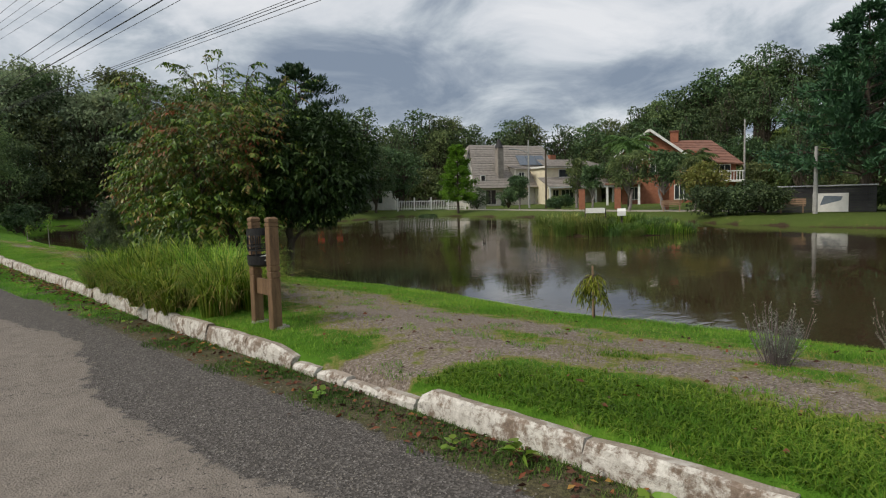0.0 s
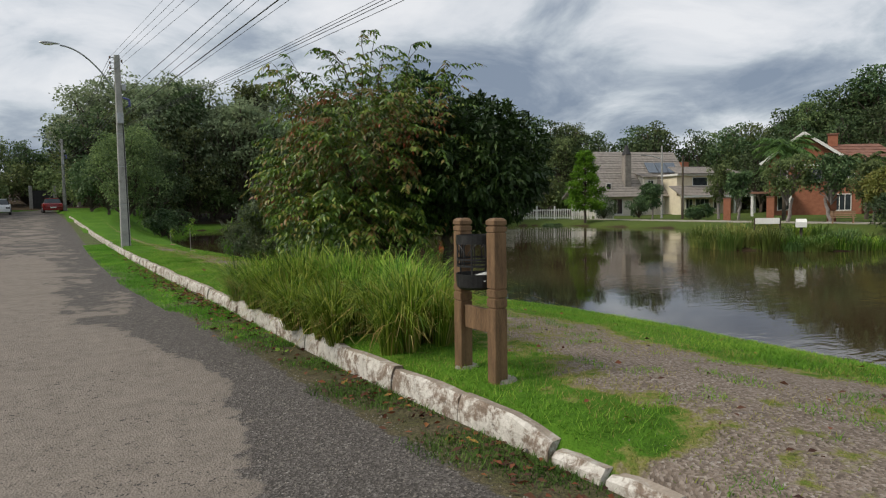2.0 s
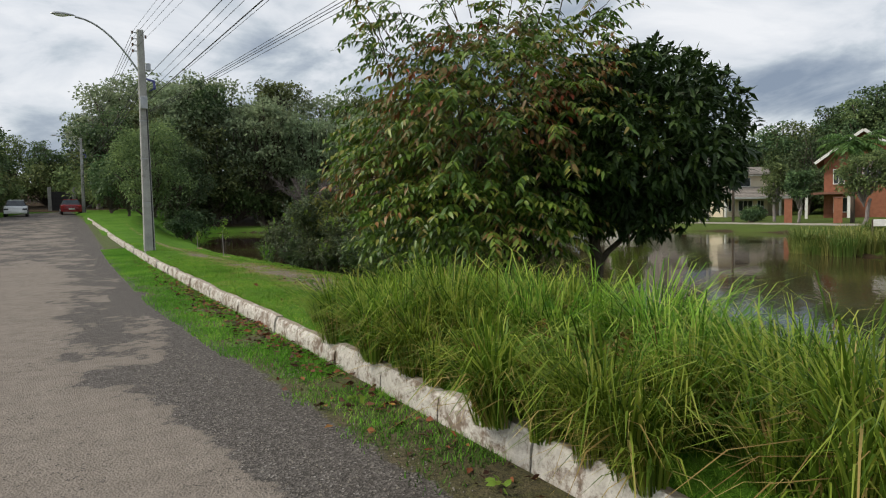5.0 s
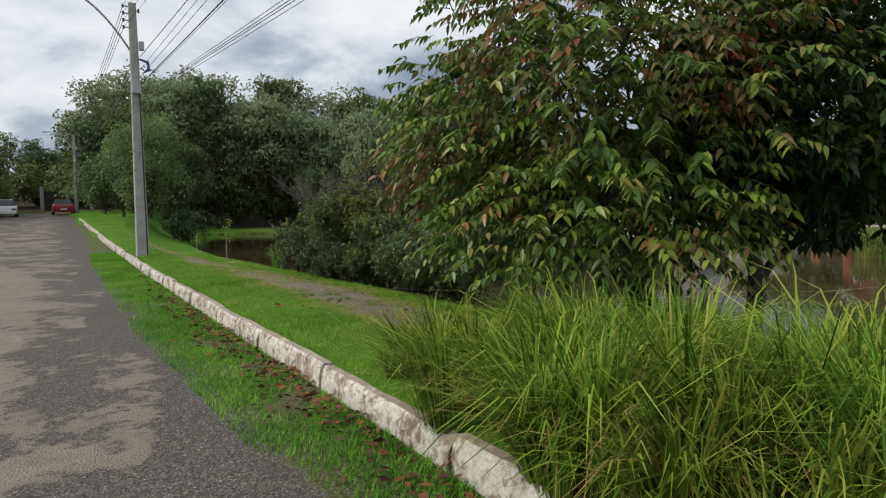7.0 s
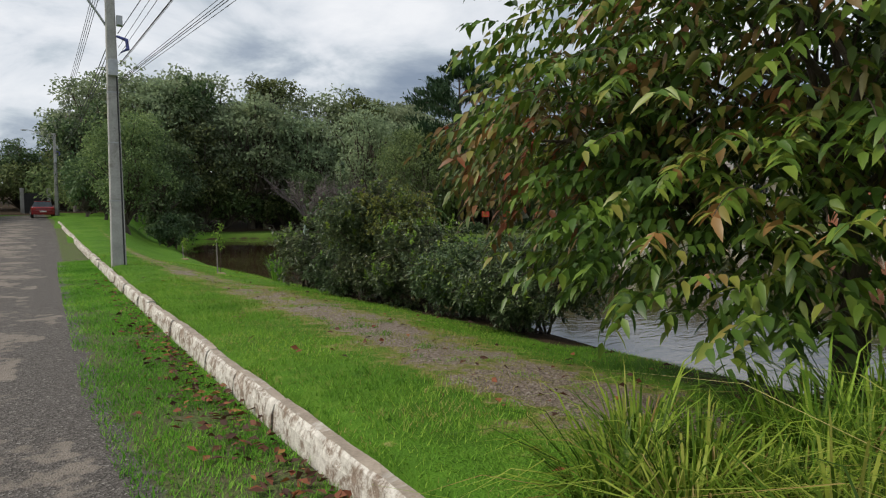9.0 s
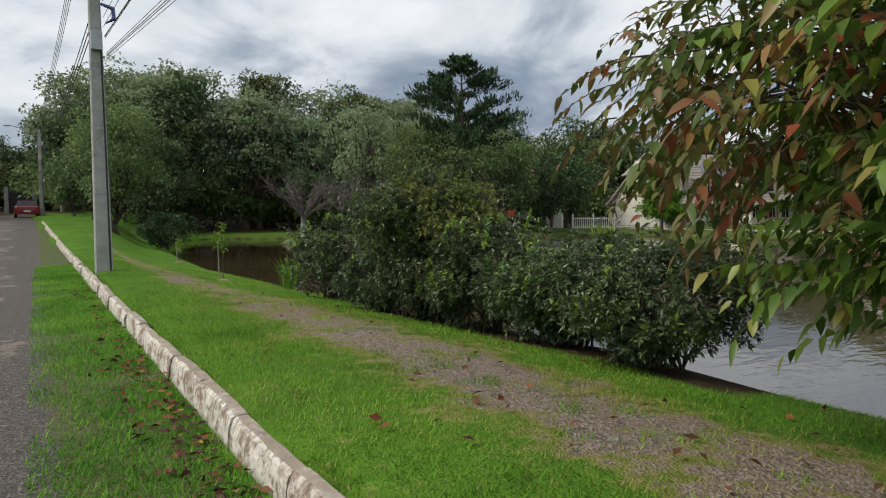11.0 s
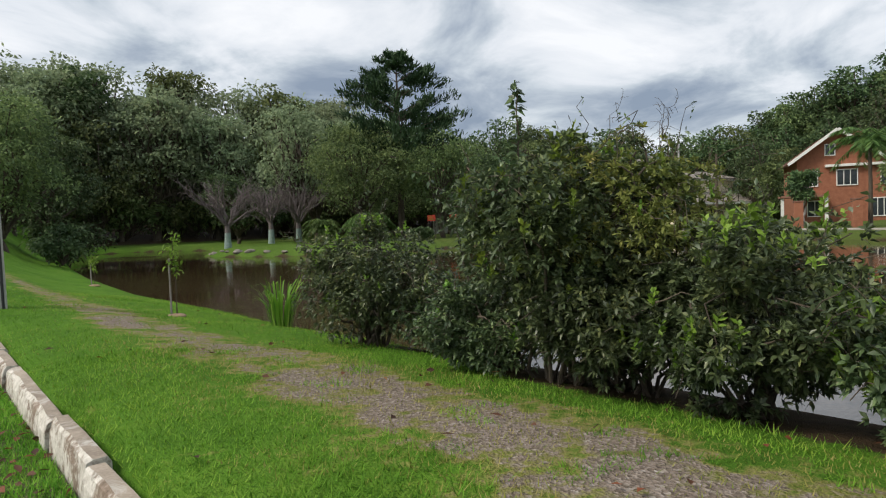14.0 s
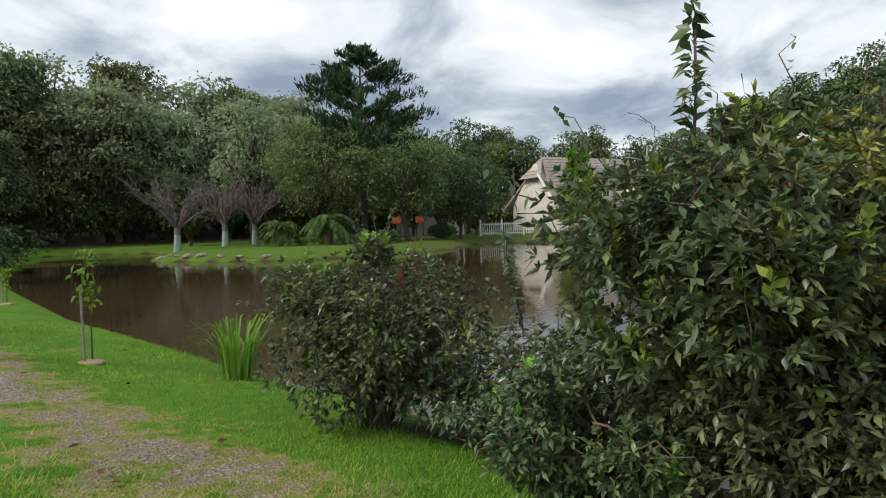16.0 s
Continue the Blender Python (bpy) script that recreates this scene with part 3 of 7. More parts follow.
def ground_masks(x, y):
    d = shore_d(x, y)
    c, w = np.interp(y, PATH_Y, PATH_X), np.interp(y, PATH_Y, PATH_W)
    worn = smooth(1.55, 0.25, np.abs(x - c) / w) * 0.92
    worn *= smooth(60, 40, y) * (1 - 0.20 * smooth(5, 9, y) - 0.16 * smooth(20, 26, y))
    mid = smooth(0.42, 0.10, np.abs(x - c + 0.05 + 0.12 * np.sin(y * 2.4))) * smooth(5.6, 3.6, y) * np.clip(0.75 + 0.6 * np.sin(y * 3.1 + x * 4.0) * np.sin(x * 5.3 - y * 1.3), 0, 1)
    worn *= 1 - 0.72 * mid
    # gravel reaches the broken kerb
    worn = np.maximum(worn, 0.85 * smooth(0.9, 0.3, np.abs(y - 4.4 + (x - 3.2) * 0.25) / 1.0) * smooth(4.8, 4.2, x) * (x > kerb_x(y)))
    soil = 0.85 * smooth(1.15, 0.45, np.abs(x - 6.75 + 0.12 * np.sin(y * 2.3)) / np.interp(y, (17, 19, 21.5, 24), (0.7, 1.0, 1.35, 1.0))) * smooth(16.6, 17.8, y) * smooth(25.6, 24.4, y) * (d > -1)
    soil = np.maximum(soil, 0.75 * smooth(0.22, 0.02, d) * (d > -0.5))
    soil = np.maximum(soil, (d < 0) * 1.0)
    soil = np.maximum(soil, 0.8 * smooth(91, 95, y) * smooth(2, 6, d))
    soil = np.maximum(soil, 0.62 * smooth(1.8, 0.4, np.hypot((x - 6.6) / 1.2, (y - 14.2) / 2.0)))
    return worn, soil


ground = sheet("ground", steps((-900, -100, 100), (-100, -8, 6), (-8, 2, 0.6), (2, 10, 0.14), (10, 62, 1.0), (62, 140, 4), (140, 1000, 90)),
               steps((-900, -100, 100), (-100, -4, 5), (-4, 34, 0.17), (34, 100, 0.8), (100, 180, 5), (180, 1200, 90)), ground_z, M_GROUND, ground_masks)
tagged(ground, "green park lawn with a worn gravel footpath", "ground", kind="structure")


def strip_w(y):
    return np.interp(y, (-60, 3, 9, 13, 18, 30, 55), (0.38, 0.42, 0.46, 0.62, 0.78, 0.72, 0.3))


def road_masks(x, y):
    e = kerb_x(y) - x
    dark = smooth(1.85, 0.85, e + 0.22 * np.sin(y * 0.9))
    dark = np.maximum(dark, 0.55 * smooth(9, 13, y) * smooth(3.6, 1.6, e))
    dark = np.maximum(dark, 0.5 * smooth(20, 32, y))
    dirt = smooth(1.5, 0.75, e / strip_w(y)) * 0.95
    return dark, dirt


def road_height(x, y):
    return road_z(y) + 0.012 - 0.012 * np.minimum((x + 1.0) ** 2 / 12, 1.5)


road_xs = steps((-5.2, 0.4, 0.35), (0.4, 2.9, 0.12))
RX, RY = np.meshgrid(np.r_[road_xs - 2.9, 0.0], steps((-60, -4, 3), (-4, 34, 0.3), (34, 140, 1.5)))
rx = RX + kerb_x(RY)
rv = np.stack([rx, RY, road_height(rx, RY)], -1).reshape(-1, 3)
nx, ny = RX.shape[1], RX.shape[0]
ri = (np.arange(ny - 1)[:, None] * nx + np.arange(nx - 1)).ravel()
road_me = arraymesh("road", rv, np.stack([ri, ri + 1, ri + nx + 1, ri + nx], 1))
ra, rb = road_masks(rv[:, 0], rv[:, 1])
road_me.color_attributes.new("worn", "FLOAT_COLOR", "POINT").data.foreach_set("color", np.stack([ra, rb, smooth(9, 14, rv[:, 1]) * 0.9, 0 * ra + 1], 1).astype(np.float32).ravel())
road_me.shade_smooth()
road = tagged(part("road", road_me, M_ROAD), "worn patched asphalt road with a dirt and grass edge", "road", kind="structure")

wv = np.array([(5, -60, POND), (62, -60, POND), (62, 100, POND), (5, 100, POND)], float)
water = tagged(part("water", arraymesh("water", wv, np.array([[0, 1, 2, 3]])), M_WATER), "muddy brown pond water with light ripples", "pond", kind="structure")

# ---- kerb ----
kerb = tagged(new("kerb"), "broken whitewashed concrete kerb along the lawn", "kerb", kind="structure")


def kerb_stone(rng, length, height, slump0=0.0, slump1=0.0):
    """A worn kerb block along y, its back buried, with chipped edges."""
    bm = bmesh.new()
    n = max(3, int(length / 0.16))
    rows = []
    for i in range(n + 1):
        y = length * i / n
        k = i / n
        h = height - slump0 * max(0, 1 - k * 3) - slump1 * max(0, k * 3 - 2)
        j = [rng.uniform(-0.008, 0.008) for _ in range(6)]
        prof = [(0.0 + j[0], -0.1), (0.016 + j[0], h * 0.55), (0.034 + j[1], h - 0.022 + j[2]), (0.056 + j[3], h + j[4] * 0.8), (0.128, h - 0.002 + j[5] * 0.6), (0.146, h - 0.03), (0.148, -0.1)]
        rows.append([bm.verts.new((x, y, z)) for x, z in prof])
    for a, b in zip(rows, rows[1:]):
        for i in range(len(a) - 1):
            f = bm.faces.new((a[i], b[i], b[i + 1], a[i + 1]))
            f.material_index = 1 if i in (3, 4) else 0
    bm.faces.new(rows[0])
    bm.faces.new(rows[-1][::-1])
    bmesh.ops.recalc_face_normals(bm, faces=bm.faces)
    return bm


def lay_kerb():
    rng = random.Random(4)
    runs = []
    y = -6.0
    while y < 62:
        L = rng.choice((0.92, 1.0, 1.0, 1.12)) if y > -2 else 1.0
        runs.append((y, min(L, 3.62 - y) if y < 3.62 < y + L + 0.3 else L))
        y += runs[-1][1] + 0.012
        if 3.5 < y < 3.9:
            for a, b, h in ((3.66, 4.1, 0.065), (4.12, 4.55, 0.055), (4.57, 4.98, 0.07), (5.0, 5.38, 0.085)):
                runs.append((a, b - a, h))
            y = 5.42
    for r in runs:
        y, L = r[0], r[1]
        h = r[2] if len(r) > 2 else (0.185 if y < 3.5 else 0.195) + rng.uniform(-0.014, 0.012)
        me = bpy.data.meshes.new("kerb_stone")
        s0, s1 = (0.07, 0) if abs(y - 5.42) < 0.02 else (0, 0.06) if abs(y + L - 3.62) < 0.03 else (rng.uniform(0, 0.018), rng.uniform(0, 0.018))
        bm = kerb_stone(rng, L, h, s0, s1)
        bm.to_mesh(me)
        bm.free()
        me.materials.append(M_KERB)
        me.materials.append(M_KERBTOP)
        x0, x1 = float(kerb_x(y)), float(kerb_x(y + L))
        z0, z1 = float(road_z(y)), float(road_z(y + L))
        ang = math.degrees(math.atan2(x0 - x1, L))
        part("kerb_stone", me, M_KERB, kerb, at=pose(x0 + rng.uniform(-0.012, 0.012), y, z0 + rng.uniform(-0.008, 0.006), math.degrees(math.atan2(z1 - z0, L)), rng.uniform(-1.5, 1.5), ang + rng.uniform(-0.5, 0.5)))


lay_kerb()

# ---- litter bin stand ----


def bin_post(parent, x, y, z, lean):
    bm = bmesh.new()
    w = 0.056
    levels = [(-0.05, w), (0.55, w), (0.553, w - 0.007), (0.563, w - 0.007), (0.566, w + 0.002), (0.625, w + 0.002), (0.628, w - 0.007), (0.640, w - 0.007), (0.643, w + 0.002), (0.692, w + 0.002), (0.695, w - 0.006), (0.704, w - 0.006), (0.707, w),
              (1.115, w), (1.118, w - 0.005), (1.126, w - 0.005), (1.129, w + 0.002), (1.163, w + 0.002), (1.166, w - 0.006), (1.176, w - 0.006), (1.179, w + 0.003), (1.208, w + 0.003), (1.226, w - 0.012), (1.230, w - 0.03)]
    rings = []
    c = 0.007
    for h, r in levels:
        rings.append([bm.verts.new((sx * r - sx * a * c, sy * r - sy * b * c, h)) for sx, sy, a, b in ((-1, -1, 1, 0), (1, -1, 1, 0), (1, -1, 0, 1), (1, 1, 0, 1), (1, 1, 1, 0), (-1, 1, 1, 0), (-1, 1, 0, 1), (-1, -1, 0, 1))])
    for a, b in zip(rings, rings[1:]):
        for i in range(8):
            bm.faces.new((a[i], a[(i + 1) % 8], b[(i + 1) % 8], b[i]))
    bm.faces.new(rings[-1])
    return part("post", bm, M_POST, parent, at=pose(x, y, z, *lean))


def ring_band(r, z0, z1, th=0.004, sides=28):
    vs, fs = [], []
    for k in range(sides):
        a = 2 * math.pi * k / sides
        for rr, zz in ((r, z0), (r, z1), (r - th, z1), (r - th, z0)):
            vs.append((rr * math.cos(a), rr * math.sin(a), zz))
    for k in range(sides):
        for j in range(4):
            a, b = k * 4 + j, ((k + 1) % sides) * 4 + j
            c, d = ((k + 1) % sides) * 4 + (j + 1) % 4, k * 4 + (j + 1) % 4
            fs.append((a, b, c, d))
    return vs, fs


def litter_bin():
    z = gz(3.45, 6.6)
    stand = thing("litter_bin", pose(3.2, 6.62, z, 0, 0, 0), "open black iron litter basket between two carved brown wooden posts", "litter bin")
    bin_post(stand, 0.0, 0.255, 0, (0.4, 0.3, -3))
    bin_post(stand, -0.03, -0.255, 0.0, (0.0, 0.2, -3))
    part("cross_board", boxmesh(-0.02, 0.02, -0.235, 0.235, 0.345, 0.525, 0.004), M_POST, stand)
    for y in (0.255, -0.255):
        bm = bmesh.new()
        bmesh.ops.create_cone(bm, cap_ends=True, segments=14, radius1=0.105, radius2=0.085, depth=0.05)
        for v in bm.verts:
            v.co = Vector((v.co.x * 1.1 + 0.03, v.co.y + y, v.co.z + random.uniform(-0.006, 0.006) - 0.01))
        part("footing", bm, M_PAD, stand, "rough concrete footing")
    c = pose(-0.015, 0, 0)
    r = 0.172
    basket = part("basket", joined([ring_band(r, 1.03, 1.10), ring_band(r, 0.855, 0.872, 0.006), ring_band(r, 0.905, 0.92, 0.006)]), M_IRON, stand, "black iron lattice basket", at=c)
    for k in range(12):
        a = 2 * math.pi * (k + 0.5) / 12
        x, y = (r - 0.006) * math.cos(a), (r - 0.006) * math.sin(a)
        part("bar", tube([(x, y, 0.86), (x, y, 1.06)], [0.006, 0.006], 6), M_IRON, basket)
    for k in range(4):
        a0 = 2 * math.pi * k / 4 + 0.4
        pts = [((r - 0.004) * math.cos(a0 + s * 0.5), (r - 0.004) * math.sin(a0 + s * 0.5), 0.92 + 0.11 * abs(s) ** 0.6) for s in np.linspace(-1, 1, 9)]
        part("scroll", tube(pts, [0.004] * 9, 5), M_IRON, basket)
    bowl = bmesh.new()
    prof = [(0.06, 0.675), (0.15, 0.68), (0.172, 0.70), (0.178, 0.80), (0.172, 0.80), (0.165, 0.705), (0.05, 0.69)]
    rings = [[bowl.verts.new((q * math.cos(2 * math.pi * k / 28), q * math.sin(2 * math.pi * k / 28), h)) for k in range(28)] for q, h in prof]
    for a, b in zip(rings, rings[1:]):
        for k in range(28):
            bowl.faces.new((a[k], a[(k + 1) % 28], b[(k + 1) % 28], b[k]))
    bowl.faces.new(rings[0][::-1])
    bowl.faces.new(rings[-1])
    part("pan", bowl, M_IRON, stand, "deep black metal pan", at=c)
    for k in (0.6, 2.0, 3.8, 5.3):
        x, y = 0.165 * math.cos(k), 0.165 * math.sin(k)
        part("hanger", tube([(x, y, 0.78), (x, y, 1.05)], [0.008, 0.008], 6), M_IRON, stand, at=c)
    for s in (1, -1):
        part("bracket", boxmesh(-0.015, 0.015, s * 0.19 - 0.022, s * 0.19 + 0.022, 1.05, 1.07, 0.002), M_IRON, stand, at=c)
    bag = bmesh.new()
    bmesh.ops.create_icosphere(bag, subdivisions=3, radius=0.09)
    for v in bag.verts:
        n = noise.noise(v.co * 22)
        v.co = Vector((v.co.x * 1.2, v.co.y, v.co.z * 0.45)) * (1 + 0.5 * n)
    wb = tagged(part("rubbish_bag", bag, M_WHITE, at=pose(3.2, 6.55, z + 0.765, 0, 0, 30)), "crumpled white rubbish bag lying in the bin", "rubbish")


litter_bin()

# ---- lamp pole and wires ----
PX, PY = 2.66, 29.8


def utility_pole(x, y, lamp, label):
    z = gz(x, y)
    pole = thing("utility_pole", pose(x, y, z), label, "utility pole", "street poles")
    bm = bmesh.new()
    rings = []
    for h, w, t in [(-0.2, 0.175, 0.135), (0, 0.172, 0.133)] + [(7.3 * k / 8, 0.172 - 0.072 * k / 8, 0.133 - 0.058 * k / 8) for k in range(1, 9)]:
        c = 0.025
        rings.append([bm.verts.new(p + (h,)) for p in ((-w + c, -t), (w - c, -t), (w, -t + c), (w, t - c), (w - c, t), (-w + c, t), (-w, t - c), (-w, -t + c))])
    for a, b in zip(rings, rings[1:]):
        for i in range(8):
            bm.faces.new((a[i], a[(i + 1) % 8], b[(i + 1) % 8], b[i]))
    bm.faces.new(rings[-1])
    part("shaft", bm, M_CONC, pole)
    for h in (1.6, 3.05, 4.3, 5.05):
        w, t = 0.174 - 0.0099 * h, 0.136 - 0.008 * h
        b2 = bmesh.new()
        box(b2, -w - 0.004, w + 0.004, -t - 0.004, t + 0.004, h, h + 0.03, 0.003)
        part("strap", b2, M_STEEL, pole)
    part("conduit", tube([(0.12, -0.135, 0.0), (0.11, -0.12, 2.4), (0.09, -0.108, 5.0)], [0.018] * 3, 8), M_CABLE, pole, "black cable conduit")
    part("meter_box", boxmesh(-0.10, 0.12, -0.22, -0.085, 4.70, 5.10, 0.015), M_STEEL, pole, "grey metal box")
    for h in (7.2, 7.0, 6.8, 6.6):
        arm = part("bracket", boxmesh(-0.22, -0.09, -0.02, 0.02, h - 0.015, h + 0.015, 0.003), M_STEEL, pole)
        prof = [(0.0, h - 0.05), (0.035, h - 0.045), (0.022, h - 0.02), (0.04, h), (0.022, h + 0.02), (0.035, h + 0.045), (0.0, h + 0.05)]
        part("insulator", tube([(-0.24, 0, p[1]) for p in prof], [max(p[0], 0.004) for p in prof], 8), M_PORC, arm)
    part("insulator", tube([(0.16, 0, 7.05), (0.16, 0, 7.15)], [0.035, 0.03], 8), M_PORC, pole)
    part("clamp", tube([(0.12, -0.1, 5.7), (0.34, -0.15, 5.62), (0.36, -0.15, 5.4), (0.2, -0.12, 5.3)], [0.03, 0.05, 0.05, 0.02], 8), M_PLASTIC, pole, "blue cable clamp")
    part("splice_box", boxmesh(0.12, 0.26, -0.2, -0.05, 5.95, 6.2, 0.02), M_STEEL, pole)
    if lamp:
        pts = []
        for k in range(13):
            s = k / 12
            pts.append((-0.1 - 1.75 * s, -0.25 * s, 5.95 + 1.45 * (1 - (1 - s) ** 2.0)))
        part("arm", tube(pts, [0.03] * 13, 8), M_STEEL, pole)
        head = bmesh.new()
        bmesh.ops.create_uvsphere(head, u_segments=16, v_segments=10, radius=1.0)
        for v in head.verts:
            taper = 1.0 - 0.35 * v.co.x
            v.co = Vector((v.co.x * 0.34, v.co.y * 0.10 * taper, v.co.z * 0.065 * taper if v.co.z > 0 else v.co.z * 0.03))
        hd = part("lamp_head", head, M_STEEL, pole, "grey street lamp head", at=pose(-2.16, -0.3, 7.42, 0, -4, 8))
        glass = bmesh.new()
        bmesh.ops.create_uvsphere(glass, u_segments=14, v_segments=8, radius=1.0)
        for v in glass.verts:
            v.co = Vector((v.co.x * 0.2 - 0.06, v.co.y * 0.085, v.co.z * 0.05 - 0.02))
        part("lens", glass, M_WHITE, hd, "pale lamp lens")
    return pole


utility_pole(PX, PY, True, "tall grey concrete utility pole with a curved street lamp arm")
utility_pole(6.9, -14.0, False, "tall grey concrete utility pole carrying overhead wires")
far_pole = utility_pole(1.25, 78.0, True, "distant grey concrete utility pole with a street lamp")


def wire(a, b, sag, r):
    a, b = Vector(a), Vector(b)
    pts = [a.lerp(b, k / 24) - Vector((0, 0, 4 * sag * (k / 24) * (1 - k / 24))) for k in range(25)]
    ob = part("overhead_wire", tube(pts, [r] * 25, 5), M_CABLE)
    return tagged(ob, "thin black overhead wire strung between concrete poles", "wire", "overhead wires")


def wires():
    z0, z2 = gz(PX, PY), gz(1.25, 78)
    for h in (7.2, 7.0, 6.8, 6.6):
        wire((PX - 0.24, PY, z0 + h), (1.0, 78, z2 + h), 0.5, 0.008)
    runs = ((-0.24, 7.2, 5.8, 6.2, 0.007), (-0.24, 7.0, 6.3, 6.2, 0.007), (-0.24, 6.8, 6.6, 6.2, 0.007), (-0.24, 6.6, 7.2, 6.2, 0.007), (0.16, 5.8, 6.25, 6.2, 0.013), (0.16, 5.45, 5.25, 5.3, 0.008), (0.16, 5.25, 5.2, 5.0, 0.008),
            (0.18, 5.05, 6.25, 5.6, 0.018), (0.18, 5.0, 5.75, 4.9, 0.007), (0.2, 4.7, 8.4, 5.1, 0.008), (0.2, 4.66, 8.9, 5.3, 0.010), (0.2, 4.63, 9.1, 5.3, 0.010), (0.2, 4.58, 9.4, 5.3, 0.008))
    for dx, h, x, z, r in runs:
        wire((PX + dx, PY, z0 + h), (x, -14, z), 0.05, r * 0.7)
    for h in (5.7, 5.5, 5.3):
        wire((PX, PY, z0 + h), (1.25, 78, z2 + h), 0.6, 0.012)


wires()

# ---- plants ----


def ellipsoid_pts(rng, n, c, r, inner=0.35):
    d = unit(rng.normal(size=(n, 3)))
    rad = rng.uniform(inner, 1.0, n) ** 0.6
    return np.asarray(c) + d * rad[:, None] * np.asarray(r), d


def limb(rng, a, b, r0, r1, n=7, wob=0.06):
    a, b = np.asarray(a, float), np.asarray(b, float)
    L = np.linalg.norm(b - a)
    pts = []
    for k in range(n):
        s = k / (n - 1)
        p = a + (b - a) * s + np.array((0, 0, 1)) * L * 0.10 * math.sin(math.pi * s)
        if 0 < k < n - 1:
            p = p + rng.normal(size=3) * wob * L * 0.5
        pts.append(p)
    return tube(pts, [r0 + (r1 - r0) * k / (n - 1) for k in range(n)], 7)


def pinnate_twigs(rng, base, dirs, length, n_leaf, leaf, droop):
    """Leaves set in two rows along drooping twigs; gives bases, directions and the twigs as tubes."""
    bs, ds, tw = [], [], []
    for p, d in zip(base, dirs):
        L = length * rng.uniform(0.7, 1.3)
        side = np.cross(d, (0, 0, 1.0))
        side /= np.linalg.norm(side) + 1e-6
        pts = [p + d * L * s - np.array((0, 0, 1)) * droop * L * s * s for s in np.linspace(0, 1, 5)]
        tw.append(tube(pts, [0.006, 0.005, 0.004, 0.003, 0.002], 4))
        for k in range(n_leaf):
            s = (k + 1) / n_leaf
            q = p + d * L * s - np.array((0, 0, 1)) * droop * L * s * s
            sg = 1 if k % 2 else -1
            bs.append(q)
            ds.append(d * 0.5 + side * sg * 0.75 + np.array((0, 0, -0.42)) + rng.normal(size=3) * 0.18)
    return np.array(bs), np.array(ds), tw


def lumps(rng, c, r, n):
    """Sub-crowns spread through an ellipsoid crown."""
    pts, d = ellipsoid_pts(rng, n, c, np.asarray(r) * 0.78, 0.3)
    return pts


